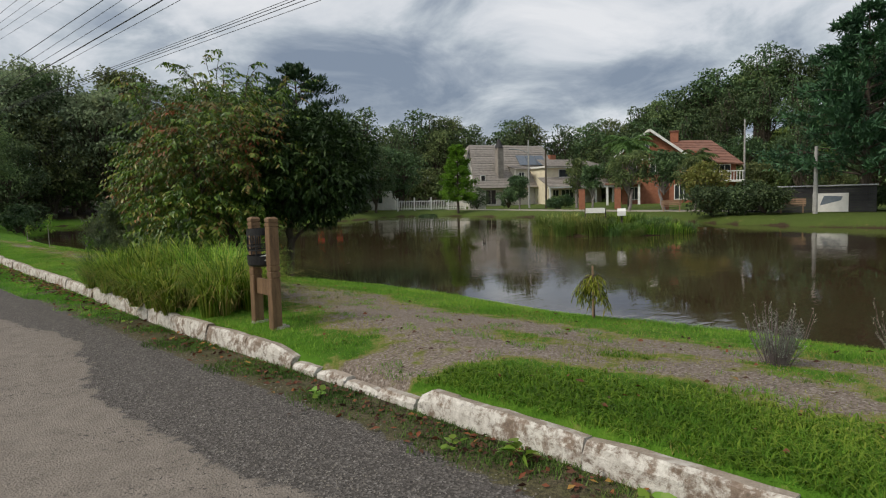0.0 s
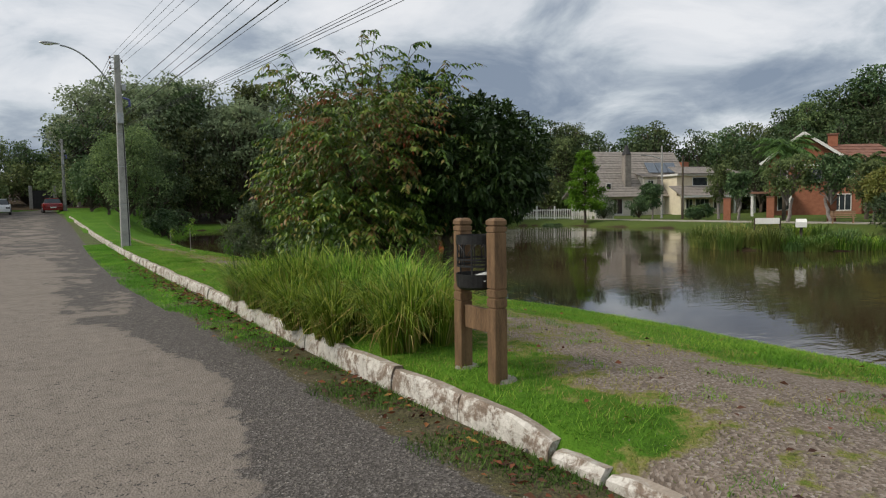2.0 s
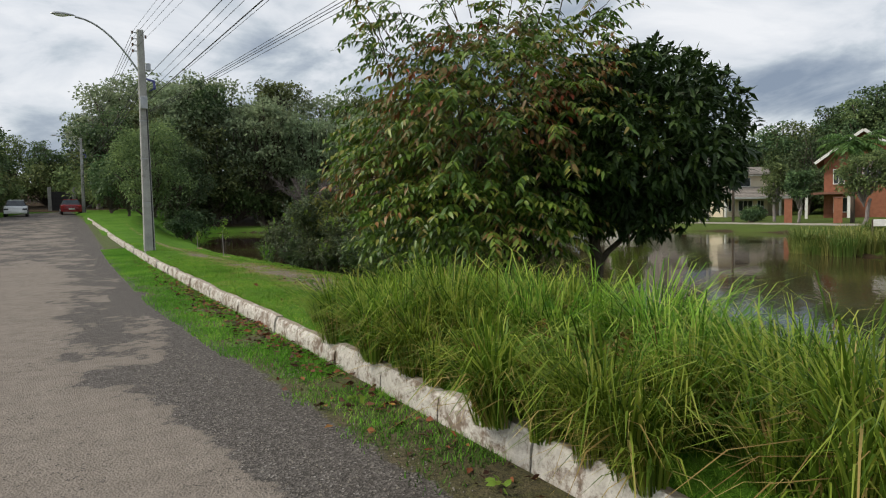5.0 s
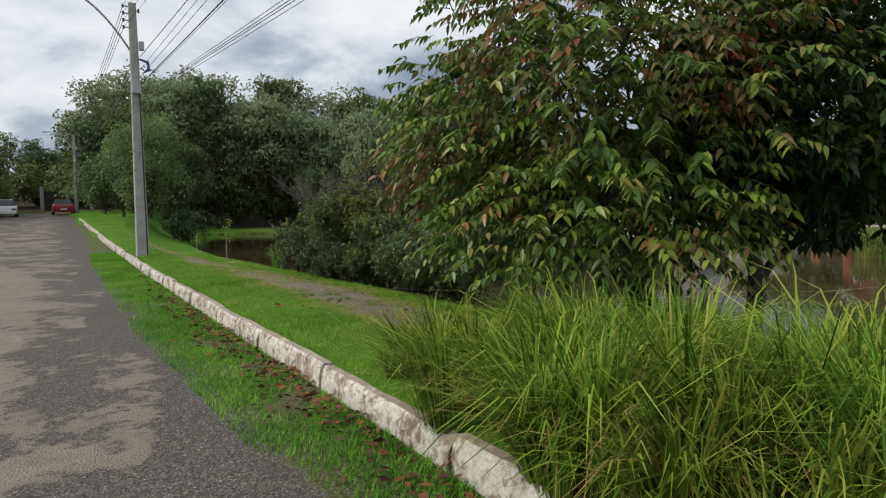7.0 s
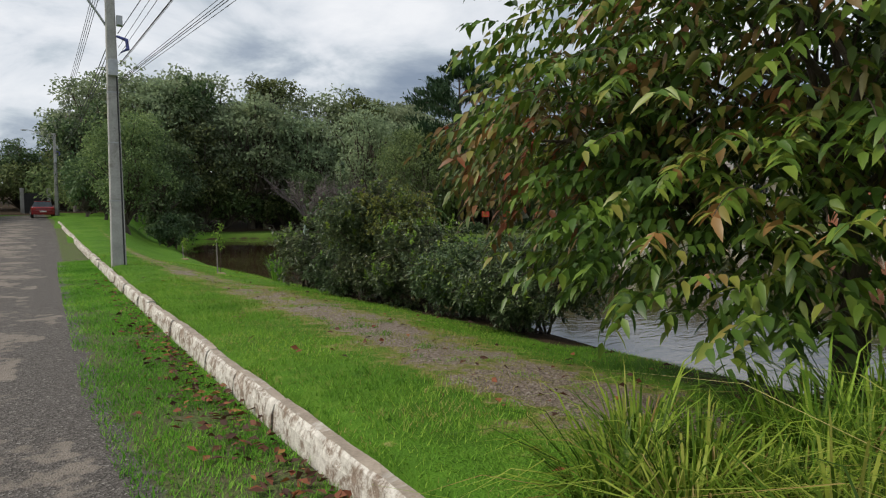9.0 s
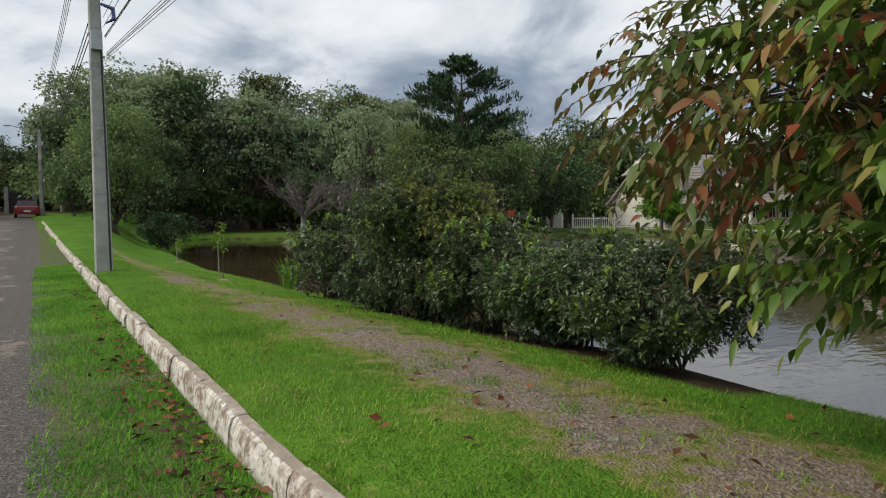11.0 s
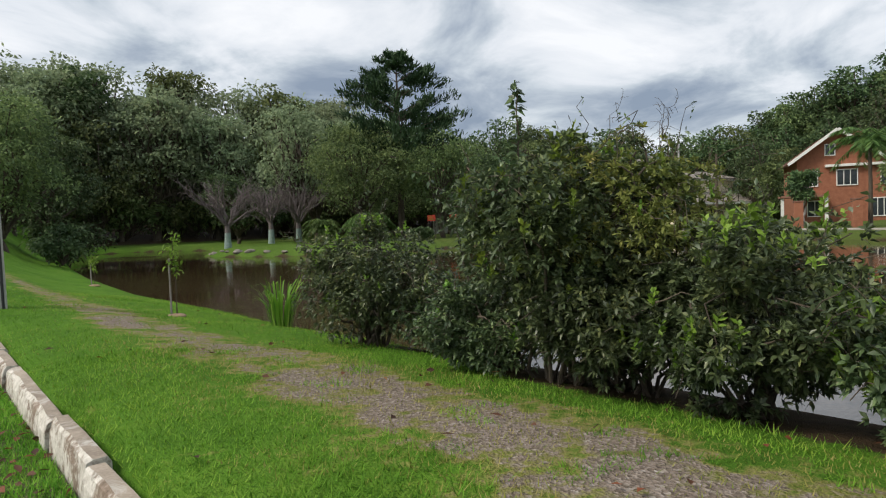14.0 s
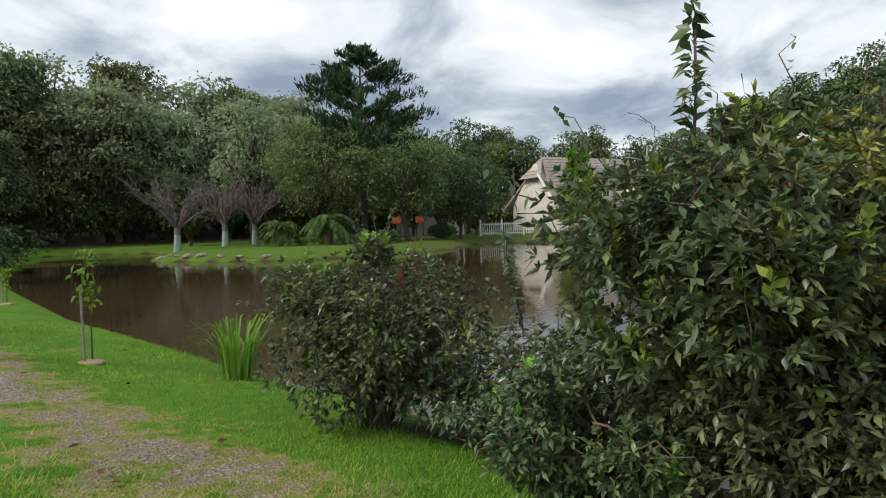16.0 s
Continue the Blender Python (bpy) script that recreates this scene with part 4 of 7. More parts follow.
def autumn_tree():
    rng = np.random.default_rng(11)
    bx, by = 6.75, 14.5
    bz = gz(bx, by)
    tree = thing("broadleaf_tree", pose(bx, by, bz), "spreading broadleaf tree with drooping green and reddening leaves", "tree", "trees by the water")
    stems = []
    tips = []
    heads = [(-0.35, -0.1, 1.5), (-1.2, -0.5, 1.6), (0.25, 0.3, 1.9), (-0.3, -1.0, 1.7), (-0.7, 0.7, 1.5)]
    for k, h in enumerate(heads):
        b0 = np.array((0.08 * math.cos(k * 1.3), 0.08 * math.sin(k * 1.3), -0.15))
        stems.append(limb(rng, b0, h, 0.085 - 0.008 * k, 0.05, 8, 0.05))
    C, Rr = np.array((-0.7, 0.1, 2.68)), np.array((2.1, 2.35, 1.85))
    pts, d = ellipsoid_pts(rng, 60, C, Rr * 0.85, 0.25)
    for p in pts:
        h = np.array(heads[int(np.argmin([np.linalg.norm(np.array(q) - p) for q in heads]))])
        stems.append(limb(rng, h, p, 0.032, 0.008, 6, 0.1))
    part("trunk", joined(stems), M_BARK, tree, "several dark crooked stems and limbs")

    def tiers(n, c, r, inner, gap=0.34):
        """Points of a crown gathered into shelves with gaps between."""
        p, q = ellipsoid_pts(rng, n, c, r, inner)
        k = np.floor((p[:, 2] + 0.35 * np.sin(p[:, 0] * 1.9 + 1) + 0.3 * np.sin(p[:, 1] * 1.6)) / gap)
        p[:, 2] += (((k + 0.5) * gap - 0.35 * np.sin(p[:, 0] * 1.9 + 1) - 0.3 * np.sin(p[:, 1] * 1.6)) - p[:, 2]) * 0.5
        return p, q

    base, d = tiers(1250, C, Rr, 0.12)
    low, ld = tiers(360, (-1.25, -0.1, 1.45), (1.4, 1.9, 0.8), 0.3)
    base, d = np.r_[base, low], np.r_[d, ld]
    keep = base[:, 2] > 0.92 + 0.28 * np.sin(base[:, 0] * 3 + base[:, 1] * 2)
    base, d = base[keep], d[keep]
    dirs = unit(d * (1, 1, 0.3) + rng.normal(size=base.shape) * (0.45, 0.45, 0.2) + (0, 0, 0.16))
    # upright shoots above the crown, leafy towards their tips
    m = 44
    th, rr = rng.uniform(0, 6.28, m), 1.7 * np.sqrt(rng.uniform(0, 1, m))
    sb = C + np.stack([rr * np.cos(th), rr * np.sin(th), 1.1 + 0.65 * (1 - (rr / 1.7) ** 2) * rng.uniform(0.6, 1.1, m)], 1)
    sd = unit(np.stack([np.cos(th) * 0.6, np.sin(th) * 0.6, rng.uniform(0.6, 1.3, m)], 1))
    wands = []
    tb, td = [], []
    for p, q in zip(sb, sd):
        e = p + q * rng.uniform(0.35, 0.95)
        wands.append(limb(rng, p, e, 0.009, 0.004, 6, 0.05))
        for j in range(3):
            tb.append(p + (e - p) * (0.5 + 0.25 * j))
            td.append(unit(np.array((q[0], q[1], 0.35)) + rng.normal(size=3) * (0.7, 0.7, 0.2)))
    b1, d1, tw = pinnate_twigs(rng, base, dirs, 0.5, 13, 0.1, 0.34)
    b2, d2, tw2 = pinnate_twigs(rng, np.array(tb), np.array(td), 0.42, 11, 0.1, 0.5)
    far, fd = tiers(130, (-1.7, 1.4, 2.25), (0.8, 1.1, 0.7), 0.25)
    tipl, tld = tiers(115, (-0.75, 2.7, 2.5), (1.0, 0.95, 0.85), 0.2)
    upper, ud = tiers(290, (-1.15, -0.3, 3.1), (1.3, 1.65, 1.0), 0.45)
    rb = np.r_[far, tipl, upper]
    b3, d3, tw3 = pinnate_twigs(rng, rb, unit(np.r_[fd, tld, ud] * (1, 1, 0.4) + rng.normal(size=(len(rb), 3)) * (0.45, 0.45, 0.25)), 0.48, 12, 0.1, 0.42)
    spread = [limb(rng, (-0.7, 0.7, 1.45), p, 0.026, 0.007, 7, 0.08) for p in np.r_[far[::9], tipl[::6]]]
    part("limb", joined(spread), M_BARK, tree, "long low limbs reaching along the bank")
    part("russet_crown", oval_leaf_mesh("russet_crown", b3, d3, rng.uniform(0.085, 0.13, len(b3)), rng.uniform(0.019, 0.028, len(b3)), rng, 0.25, 0.4), M_REDDISH, tree, "reddening brown-green leaves")
    tagged(part("twig_growth", joined(tw[:400] + tw2 + tw3[:300] + wands), M_BARK, tree), kind="stuff")
    bb, dd = np.r_[b1, b2], np.r_[d1, d2]
    part("crown", oval_leaf_mesh("crown", bb, dd, rng.uniform(0.085, 0.135, len(bb)), rng.uniform(0.019, 0.029, len(bb)), rng, 0.25, 0.4), M_AUTUMN, tree)


def dark_tree():
    rng = np.random.default_rng(12)
    bx, by = 7.1, 13.4
    bz = gz(bx, by)
    tree = thing("broadleaf_tree", pose(bx, by, bz), "dense dark evergreen tree leaning over the pond edge", "tree", "trees by the water")
    stems = [limb(rng, (0, 0, -0.2), (0.15, 0.1, 1.5), 0.11, 0.075, 8, 0.03), limb(rng, (0.05, 0, 0.8), (1.1, -0.3, 1.6), 0.05, 0.02, 7, 0.05)]
    C, Rr = np.array((0.55, -0.15, 2.62)), np.array((1.6, 1.7, 1.4))
    pts, d = ellipsoid_pts(rng, 50, C, Rr * 0.85, 0.3)
    for p in pts:
        stems.append(limb(rng, (0.15, 0.1, 1.45), p, 0.035, 0.008, 6, 0.1))
    part("trunk", joined(stems), M_BARK, tree, "dark trunk with thin limbs")
    base, d = ellipsoid_pts(rng, 2300, C, Rr, 0.35)
    n = 9
    bb = np.repeat(base, n, 0) + rng.normal(size=(len(base) * n, 3)) * 0.03
    dd = np.repeat(d, n, 0) * 0.6 + rng.normal(size=(len(bb), 3)) * 0.75 + (0, 0, -0.15)
    part("crown", leaf_mesh("crown", bb, dd, rng.uniform(0.11, 0.19, len(bb)), rng.uniform(0.022, 0.034, len(bb)), rng, 0.25, 0.2), M_DARKLEAF, tree)


autumn_tree()
dark_tree()


def shrub(seed, x, y, c, r, n, label, leaf=0.06, shoots=26, stems=14, lowcut=0.14, mat=None, sprig=None, bare=0):
    """A leafy shrub on many thin stems, with pale fresh shoots; its foot open."""
    rng = np.random.default_rng(seed)
    z = gz(x, y)
    sh = thing("shrub", pose(x, y, z), label, "shrub", "waterside shrubs")
    c, r = np.asarray(c, float), np.asarray(r, float)
    knots = lumps(rng, c, r * 1.1, 44)
    pieces = []
    for k in range(stems):
        a = rng.uniform(0, 6.28)
        b0 = np.array((0.16 * math.cos(a), 0.16 * math.sin(a), -0.12))
        p = knots[k % len(knots)]
        pieces.append(limb(rng, b0, p, 0.02, 0.007, 6, 0.12))
    for p in knots:
        q = knots[rng.integers(len(knots))]
        pieces.append(limb(rng, q * 0.5 + p * 0.5, p + (p - c) * 0.35, 0.008, 0.003, 5, 0.12))
    tagged(part("stem_tangle", joined(pieces), M_BARK, sh, "tangle of thin dark stems"), kind="stuff")
    lump_r = r.mean() * rng.uniform(0.14, 0.38, len(knots))
    which = rng.integers(0, len(knots), n)
    d = unit(rng.normal(size=(n, 3)))
    base = knots[which] + d * (lump_r[which] * rng.uniform(0.45, 1.05, n))[:, None] * (1.15, 1.15, 0.9)
    ok = base[:, 2] > lowcut + 0.16 * np.sin(base[:, 0] * 4) * np.cos(base[:, 1] * 3)
    base, d = base[ok], d[ok]
    out = unit(base - c)
    k = 7
    bb = np.repeat(base, k, 0)
    axis = unit(out * 0.6 + d * 0.5 + (0, 0, 0.5) + rng.normal(size=base.shape) * 0.25)
    u = unit(np.cross(axis, (0.3, 0.9, 0.2)))
    w = np.cross(axis, u)
    ph = (np.arange(k) * 2.4)[None, :] + rng.uniform(0, 6.28, len(base))[:, None]
    open_ = np.linspace(1.2, 0.35, k)[None, :, None]
    dd = (axis[:, None, :] * 0.6 + (np.cos(ph)[..., None] * u[:, None, :] + np.sin(ph)[..., None] * w[:, None, :]) * open_).reshape(-1, 3) + rng.normal(size=(len(bb), 3)) * 0.2
    part("foliage", leaf_mesh("foliage", bb, dd, leaf * rng.uniform(0.75, 1.35, len(bb)), leaf * rng.uniform(0.17, 0.25, len(bb)), rng, 0.25, 0.16), mat or M_SHRUB, sh)
    top = base[(base[:, 2] > c[2] - r[2] * 0.5)]
    top = top[np.argsort(-((top - c) / r * (top - c) / r).sum(1))[: len(top) // 3]]
    tips = top[rng.choice(len(top), shoots, replace=False)]
    sb = np.repeat(tips, 11, 0) + np.tile(np.linspace(0, 0.10, 11), shoots)[:, None] * (0, 0, 1)
    sd = rng.normal(size=sb.shape) * 0.6 + (0, 0, 0.75)
    tagged(part("fresh_growth", leaf_mesh("fresh_growth", sb, sd, leaf * rng.uniform(0.8, 1.3, len(sb)), leaf * 0.26, rng, 0.25, 0.1), M_SHOOT, sh, "pale green fresh shoots"), kind="stuff")
    # thin bare or leafy wands over the top
    wands, wl, wd = [], [], []
    for _ in range(min(shoots, 40)):
        p = top[rng.integers(len(top))]
        e = p + unit(np.array([(p - c)[0], (p - c)[1], 0.0]) + rng.normal(size=3) * 0.3 + (0, 0, 0.6)) * rng.uniform(0.15, 0.5)
        wands.append(limb(rng, p, e, 0.004, 0.002, 5, 0.15))
        for s in np.linspace(0.2, 1, 9):
            wl.append(p + (e - p) * s)
            wd.append(rng.normal(size=3) + (0, 0, 0.4))
    if sprig is not None:
        s0, s1 = np.asarray(sprig[0], float), np.asarray(sprig[1], float)
        wands.append(limb(rng, s0, s1, 0.009, 0.004, 8, 0.03))
        L = np.linalg.norm(s1 - s0)
        for s in np.linspace(0.15, 1, 95):
            wl.append(s0 + (s1 - s0) * s)
            wd.append(rng.normal(size=3) * (1, 1, 0.5) + (0, 0, 0.5))
    size = np.where(np.arange(len(wl)) < 9 * min(shoots, 40), 1.15, 1.55)
    for _ in range(bare):
        p = top[rng.integers(len(top))]
        e = p + unit(rng.normal(size=3) * 0.45 + (0, 0, 0.8)) * rng.uniform(0.2, 0.45)
        wands.append(limb(rng, p, e, 0.003, 0.0018, 6, 0.12))
        for s in np.linspace(0.4, 1, 6):
            q = p + (e - p) * s
            wands.append(limb(rng, q, q + unit(rng.normal(size=3) + (0, 0, 0.4)) * rng.uniform(0.05, 0.14), 0.0018, 0.001, 4, 0.15))
    tagged(part("twig_growth", joined(wands), M_BARK, sh), kind="stuff")
    tagged(part("twig_foliage", leaf_mesh("twig_foliage", np.array(wl), np.array(wd), leaf * size, leaf * size * 0.22, rng), M_SHRUB, sh), kind="stuff")
    return sh


shrub(21, 5.95, 24.9, (0.15, 0.0, 0.80), (1.05, 0.98, 0.74), 2900, "rounded dark green shrub leaning over the pond edge", 0.06, 44, 26, 0.16, bare=10)
shrub(22, 6.05, 22.1, (0.05, 0.0, 1.12), (0.95, 0.92, 1.12), 5600, "tall dense dark green shrub with a leafy upright shoot", 0.063, 90, 16, 0.05, sprig=((-0.46, 0.04, 1.6), (-0.51, 0.02, 2.46)), bare=14)
shrub(26, 6.3, 21.75, (0.0, -0.1, 1.42), (0.9, 0.8, 0.62), 1700, "thin withering shrub with yellow-green leaves and bare twigs", 0.05, 8, 14, 0.6, M_TANLEAF, bare=26)
shrub(27, 6.25, 21.5, (0.0, 0.1, 0.70), (1.0, 0.85, 0.68), 3200, "dense dark green shrub filling the waterside row", 0.06, 22, 14, 0.05)
shrub(23, 6.3, 20.65, (0.0, 0, 0.74), (1.05, 0.95, 0.70), 3900, "broad glossy green shrub with fresh pale shoots", 0.06, 130, 18, 0.13)
shrub(24, 6.5, 19.45, (0.05, 0, 0.68), (1.05, 0.95, 0.66), 3500, "broad glossy green shrub with fresh pale shoots", 0.06, 100, 16, 0.14)
shrub(28, 6.6, 18.25, (0.0, 0, 0.64), (1.0, 0.95, 0.66), 3200, "broad glossy green shrub with fresh pale shoots", 0.06, 70, 14, 0.12)
shrub(25, 6.55, 23.75, (-0.05, 0, 0.48), (0.95, 0.85, 0.46), 1300, "low sparse grey-green shrub over the water", 0.055, 10, 12, 0.06, sprig=((0.1, 0.2, 0.8), (0.0, 0.3, 1.6)))
shrub(29, 6.05, 22.75, (-0.05, 0, 0.5), (0.9, 0.75, 0.48), 2000, "low dense shrub at the foot of the tall one", 0.058, 18, 12, 0.06)


def tall_grass():
    rng = np.random.default_rng(31)
    spots = [(3.25, 7.95, 0.98), (3.75, 8.35, 0.92), (3.12, 8.75, 0.85), (3.85, 9.4, 0.95), (3.03, 9.55, 0.8), (3.9, 10.5, 0.95), (3.08, 10.75, 0.8), (3.6, 11.3, 0.95), (3.05, 11.5, 0.92), (3.8, 12.1, 0.95), (3.05, 12.3, 0.85), (4.4, 9.9, 0.85), (4.5, 11.1, 0.88),
             (3.2, 12.95, 0.72), (3.7, 13.25, 0.66), (3.3, 13.6, 0.55), (4.45, 13.45, 0.74), (4.5, 12.5, 0.8), (4.95, 11.7, 0.8), (5.05, 12.7, 0.75)]
    for x, y, s in spots:
        # each clump is a dozen tufts of their own height and lean
        n, m = 1350, 12
        ta, tr = rng.uniform(0, 6.283, m), 0.42 * np.sqrt(rng.uniform(0, 1, m))
        tall, tilt = rng.uniform(0.5, 1.12, m), rng.uniform(0, 6.283, m)
        w = rng.integers(0, m, n)
        th, rr = rng.uniform(0, 6.283, n), 0.085 * np.sqrt(rng.uniform(0, 1, n))
        base = np.stack([tr[w] * np.cos(ta[w]) + rr * np.cos(th), tr[w] * np.sin(ta[w]) + rr * np.sin(th), np.full(n, -0.04)], 1)
        amt = rng.uniform(0.05, 1.2, n)
        lean = np.stack([np.cos(th) * amt + 0.35 * np.cos(tilt[w]) + tr[w] * np.cos(ta[w]) * 0.8, np.sin(th) * amt + 0.35 * np.sin(tilt[w]) + tr[w] * np.sin(ta[w]) * 0.8, 0 * th], 1)
        length = rng.uniform(0.4, 1.0, n) ** 0.8 * tall[w] * s
        width, bend = rng.uniform(0.0032, 0.0082, n), rng.uniform(0.0, 1.0, n) ** 1.2
        clump = thing("ornamental_grass", pose(x, y, gz(x, y)), "dense clump of tall arching green and straw grass by the kerb", "grass clump", "tall grass clumps")
        dry = np.arange(n) % 8 == 0
        part("blades", blade_mesh("blades", base[~dry], lean[~dry], length[~dry], width[~dry], bend[~dry]), M_TALL, clump)
        part("dry_blades", blade_mesh("dry_blades", base[dry], lean[dry] * 1.25, length[dry] * 0.86, width[dry] * 0.8, np.minimum(bend[dry] + 0.3, 1.2)), M_STRAWTALL, clump, "withered straw-brown blades")


tall_grass()


def fern(seed, x, y, r, n, mat, label):
    """A fern: arching fronds, each with two rows of narrow leaflets."""
    rng = np.random.default_rng(seed)
    t = thing("fern", pose(x, y, gz(x, y)), label, "fern", "ferns in the tall grass")
    for k in range(n):
        a = 6.283 * k / n + rng.uniform(-0.3, 0.3)
        L, lift = r * rng.uniform(0.8, 1.15), rng.uniform(0.8, 1.25)
        out, side = np.array((math.cos(a), math.sin(a), 0)), np.array((-math.sin(a), math.cos(a), 0))
        ss = np.linspace(0.06, 1, 26)
        pts = [out * L * u * 0.8 + np.array((0, 0, L * (lift * u - 0.55 * u * u))) for u in ss]
        bs, ds, ln = [], [], []
        for u, p in zip(ss, pts):
            for sg in (1, -1):
                bs.append(p)
                ds.append(side * sg + out * 0.35 + (0, 0, -0.15) + rng.normal(size=3) * 0.06)
                ln.append(0.24 * L * math.sin(math.pi * min(1, u * 0.9 + 0.12)) + 0.01)
        frond = part("frond", leaf_mesh("frond", np.array(bs), np.array(ds), np.array(ln), 0.009, rng, 0.1, 0.15), mat, t)
        part("rib", tube(pts[::5] + [pts[-1]], [0.004, 0.0035, 0.003, 0.0025, 0.002, 0.0015, 0.001][: len(pts[::5]) + 1], 5), mat, frond)


fern(33, 3.3, 10.15, 0.72, 9, M_SHOOT, "bright green fern among the tall grass")
fern(34, 3.1, 9.95, 0.6, 8, M_RUSTFERN, "withered rust-brown fern among the tall grass")
fern(35, 3.4, 9.7, 0.66, 7, M_RUSTFERN, "withered rust-brown fern among the tall grass")


def small_plants():
    rng = np.random.default_rng(41)
    # weeping plant tied to a stake
    x, y = 6.65, 4.6
    z = gz(x, y)
    pl = thing("staked_sapling", pose(x, y, z), "weeping yellow-green sapling tied to a wooden stake", "sapling")
    part("stake", tube([(0, 0, -0.1), (0.004, 0, 0.35), (0, 0.004, 0.67)], [0.014, 0.013, 0.012], 8), M_BENCH, pl)
    part("stem", tube([(0.03, 0, -0.05), (0.035, 0.01, 0.3), (0.02, 0, 0.56)], [0.01, 0.009, 0.006], 6), M_BARK, pl)
    bs, ds, tw = [], [], []
    for k in range(38):
        a = rng.uniform(0, 6.28)
        h, L = rng.uniform(0.36, 0.58), rng.uniform(0.12, 0.28)
        pts = [np.array((math.cos(a) * L * s, math.sin(a) * L * s, h + 0.08 * s - (0.30 + 0.15 * rng.random()) * s * s * L / 0.28 * 1.1)) for s in np.linspace(0, 1, 6)]
        tw.append(tube(pts, [0.004] * 6, 4))
        for s in np.linspace(0.2, 1, 22):
            i = min(int(s * 5), 4)
            q = pts[i] + (pts[i + 1] - pts[i]) * (s * 5 - i)
            bs.append(q)
            ds.append(rng.normal(size=3) * 0.5 + (math.cos(a) * 0.4, math.sin(a) * 0.4, -0.9))
    part("branches", joined(tw), M_BARK, pl)
    part("fronds", leaf_mesh("fronds", np.array(bs), np.array(ds), rng.uniform(0.05, 0.10, len(bs)), 0.008, rng, 0.2, 0.4), M_GOLD, pl)
    # silvery lavender bushes
    for x, y, s, lab in ((5.4, 1.95, 0.8, "silvery lavender bush with thin dry stems in the lawn"), (8.15, 1.65, 0.95, "grey-leaved bush on the pond bank")):
        z = gz(x, y)
        lv = thing("lavender_bush", pose(x, y, z), lab, "bush", "silver bushes")
        tw, bs, ds = [], [], []
        for k in range(int(60 * s)):
            a, q = rng.uniform(0, 6.28), rng.uniform(0.05, 0.30) * s
            h = rng.uniform(0.22, 0.50) * s
            e = np.array((math.cos(a) * q, math.sin(a) * q, h))
            tw.append(tube([e * (0.35, 0.35, 0) - (0, 0, 0.03), e * (0.7, 0.7, 0.5), e], [0.004, 0.003, 0.002], 4))
            for t in np.linspace(0.35, 1, 26):
                bs.append(e * (0.35 + 0.65 * t, 0.35 + 0.65 * t, t))
                ds.append(rng.normal(size=3) * 0.6 + (0, 0, 0.7))
        for k in range(26):
            a, q = rng.uniform(0, 6.28), rng.uniform(0.0, 0.3) * s
            e = np.array((math.cos(a) * q * 1.2, math.sin(a) * q * 1.2, rng.uniform(0.45, 0.66) * s))
            tw.append(tube([e * (0.4, 0.4, 0), e * (0.8, 0.8, 0.55), e], [0.003, 0.0025, 0.002], 4))
            for t in np.linspace(0.82, 1, 7):
                bs.append(e * (0.8 + 0.2 * t, 0.8 + 0.2 * t, t))
                ds.append(rng.normal(size=3) * 0.5 + (0, 0, 0.9))
        tagged(part("stem_tangle", joined(tw), M_GREYTWIG, lv), kind="stuff")
        part("leaves", leaf_mesh("leaves", np.array(bs), np.array(ds), 0.036, 0.0038, rng), M_SILVER, lv)
    # iris clump at the water's edge
    x, y = 6.0, 27.45
    n = 85
    th, rr = rng.uniform(0, 6.28, n), 0.16 * np.sqrt(rng.uniform(0, 1, n))
    base = np.stack([rr * np.cos(th), rr * np.sin(th), np.full(n, -0.04)], 1)
    amt = rng.uniform(0.05, 0.95, n)
    tagged(part("iris_clump", blade_mesh("iris_clump", base, np.stack([np.cos(th) * amt, np.sin(th) * amt, 0 * th], 1), rng.uniform(0.5, 0.95, n), rng.uniform(0.009, 0.016, n), rng.uniform(0, 0.6, n)), M_SWORD, at=pose(x, y, gz(x, y))), "clump of upright sword-shaped iris leaves at the pond edge", "iris", kind="stuff")
    # staked saplings
    for x, y, h, lab in ((4.95, 29.0, 1.15, "slim young sapling beside a white stake"), (5.6, 38.5, 0.75, "small leafy young sapling on the lawn")):
        z = gz(x, y)
        sp = thing("young_sapling", pose(x, y, z), lab, "sapling", "young saplings")
        part("stake", tube([(-0.06, 0, -0.1), (-0.065, 0, h * 0.8)], [0.016, 0.015], 8), M_PALEBARK, sp, "pale wooden stake")
        part("stem", tube([(0.02, 0, -0.05), (0.03, 0, h * 0.6), (0.0, 0.02, h * 1.1)], [0.01, 0.008, 0.004], 6), M_BARK, sp)
        q = np.stack([rng.normal(size=90) * 0.05, rng.normal(size=90) * 0.05, rng.uniform(h * 0.55, h * 1.15, 90)], 1)
        part("leaves", leaf_mesh("leaves", q, rng.normal(size=(90, 3)) + (0, 0, 0.2), 0.09, 0.024, rng), M_SHOOT, sp)
        b = bmesh.new()
        bmesh.ops.create_icosphere(b, subdivisions=2, radius=0.16)
        for v in b.verts:
            v.co.z *= 0.3
        part("mulch", b, M_BENCH, sp, "mound of earth")
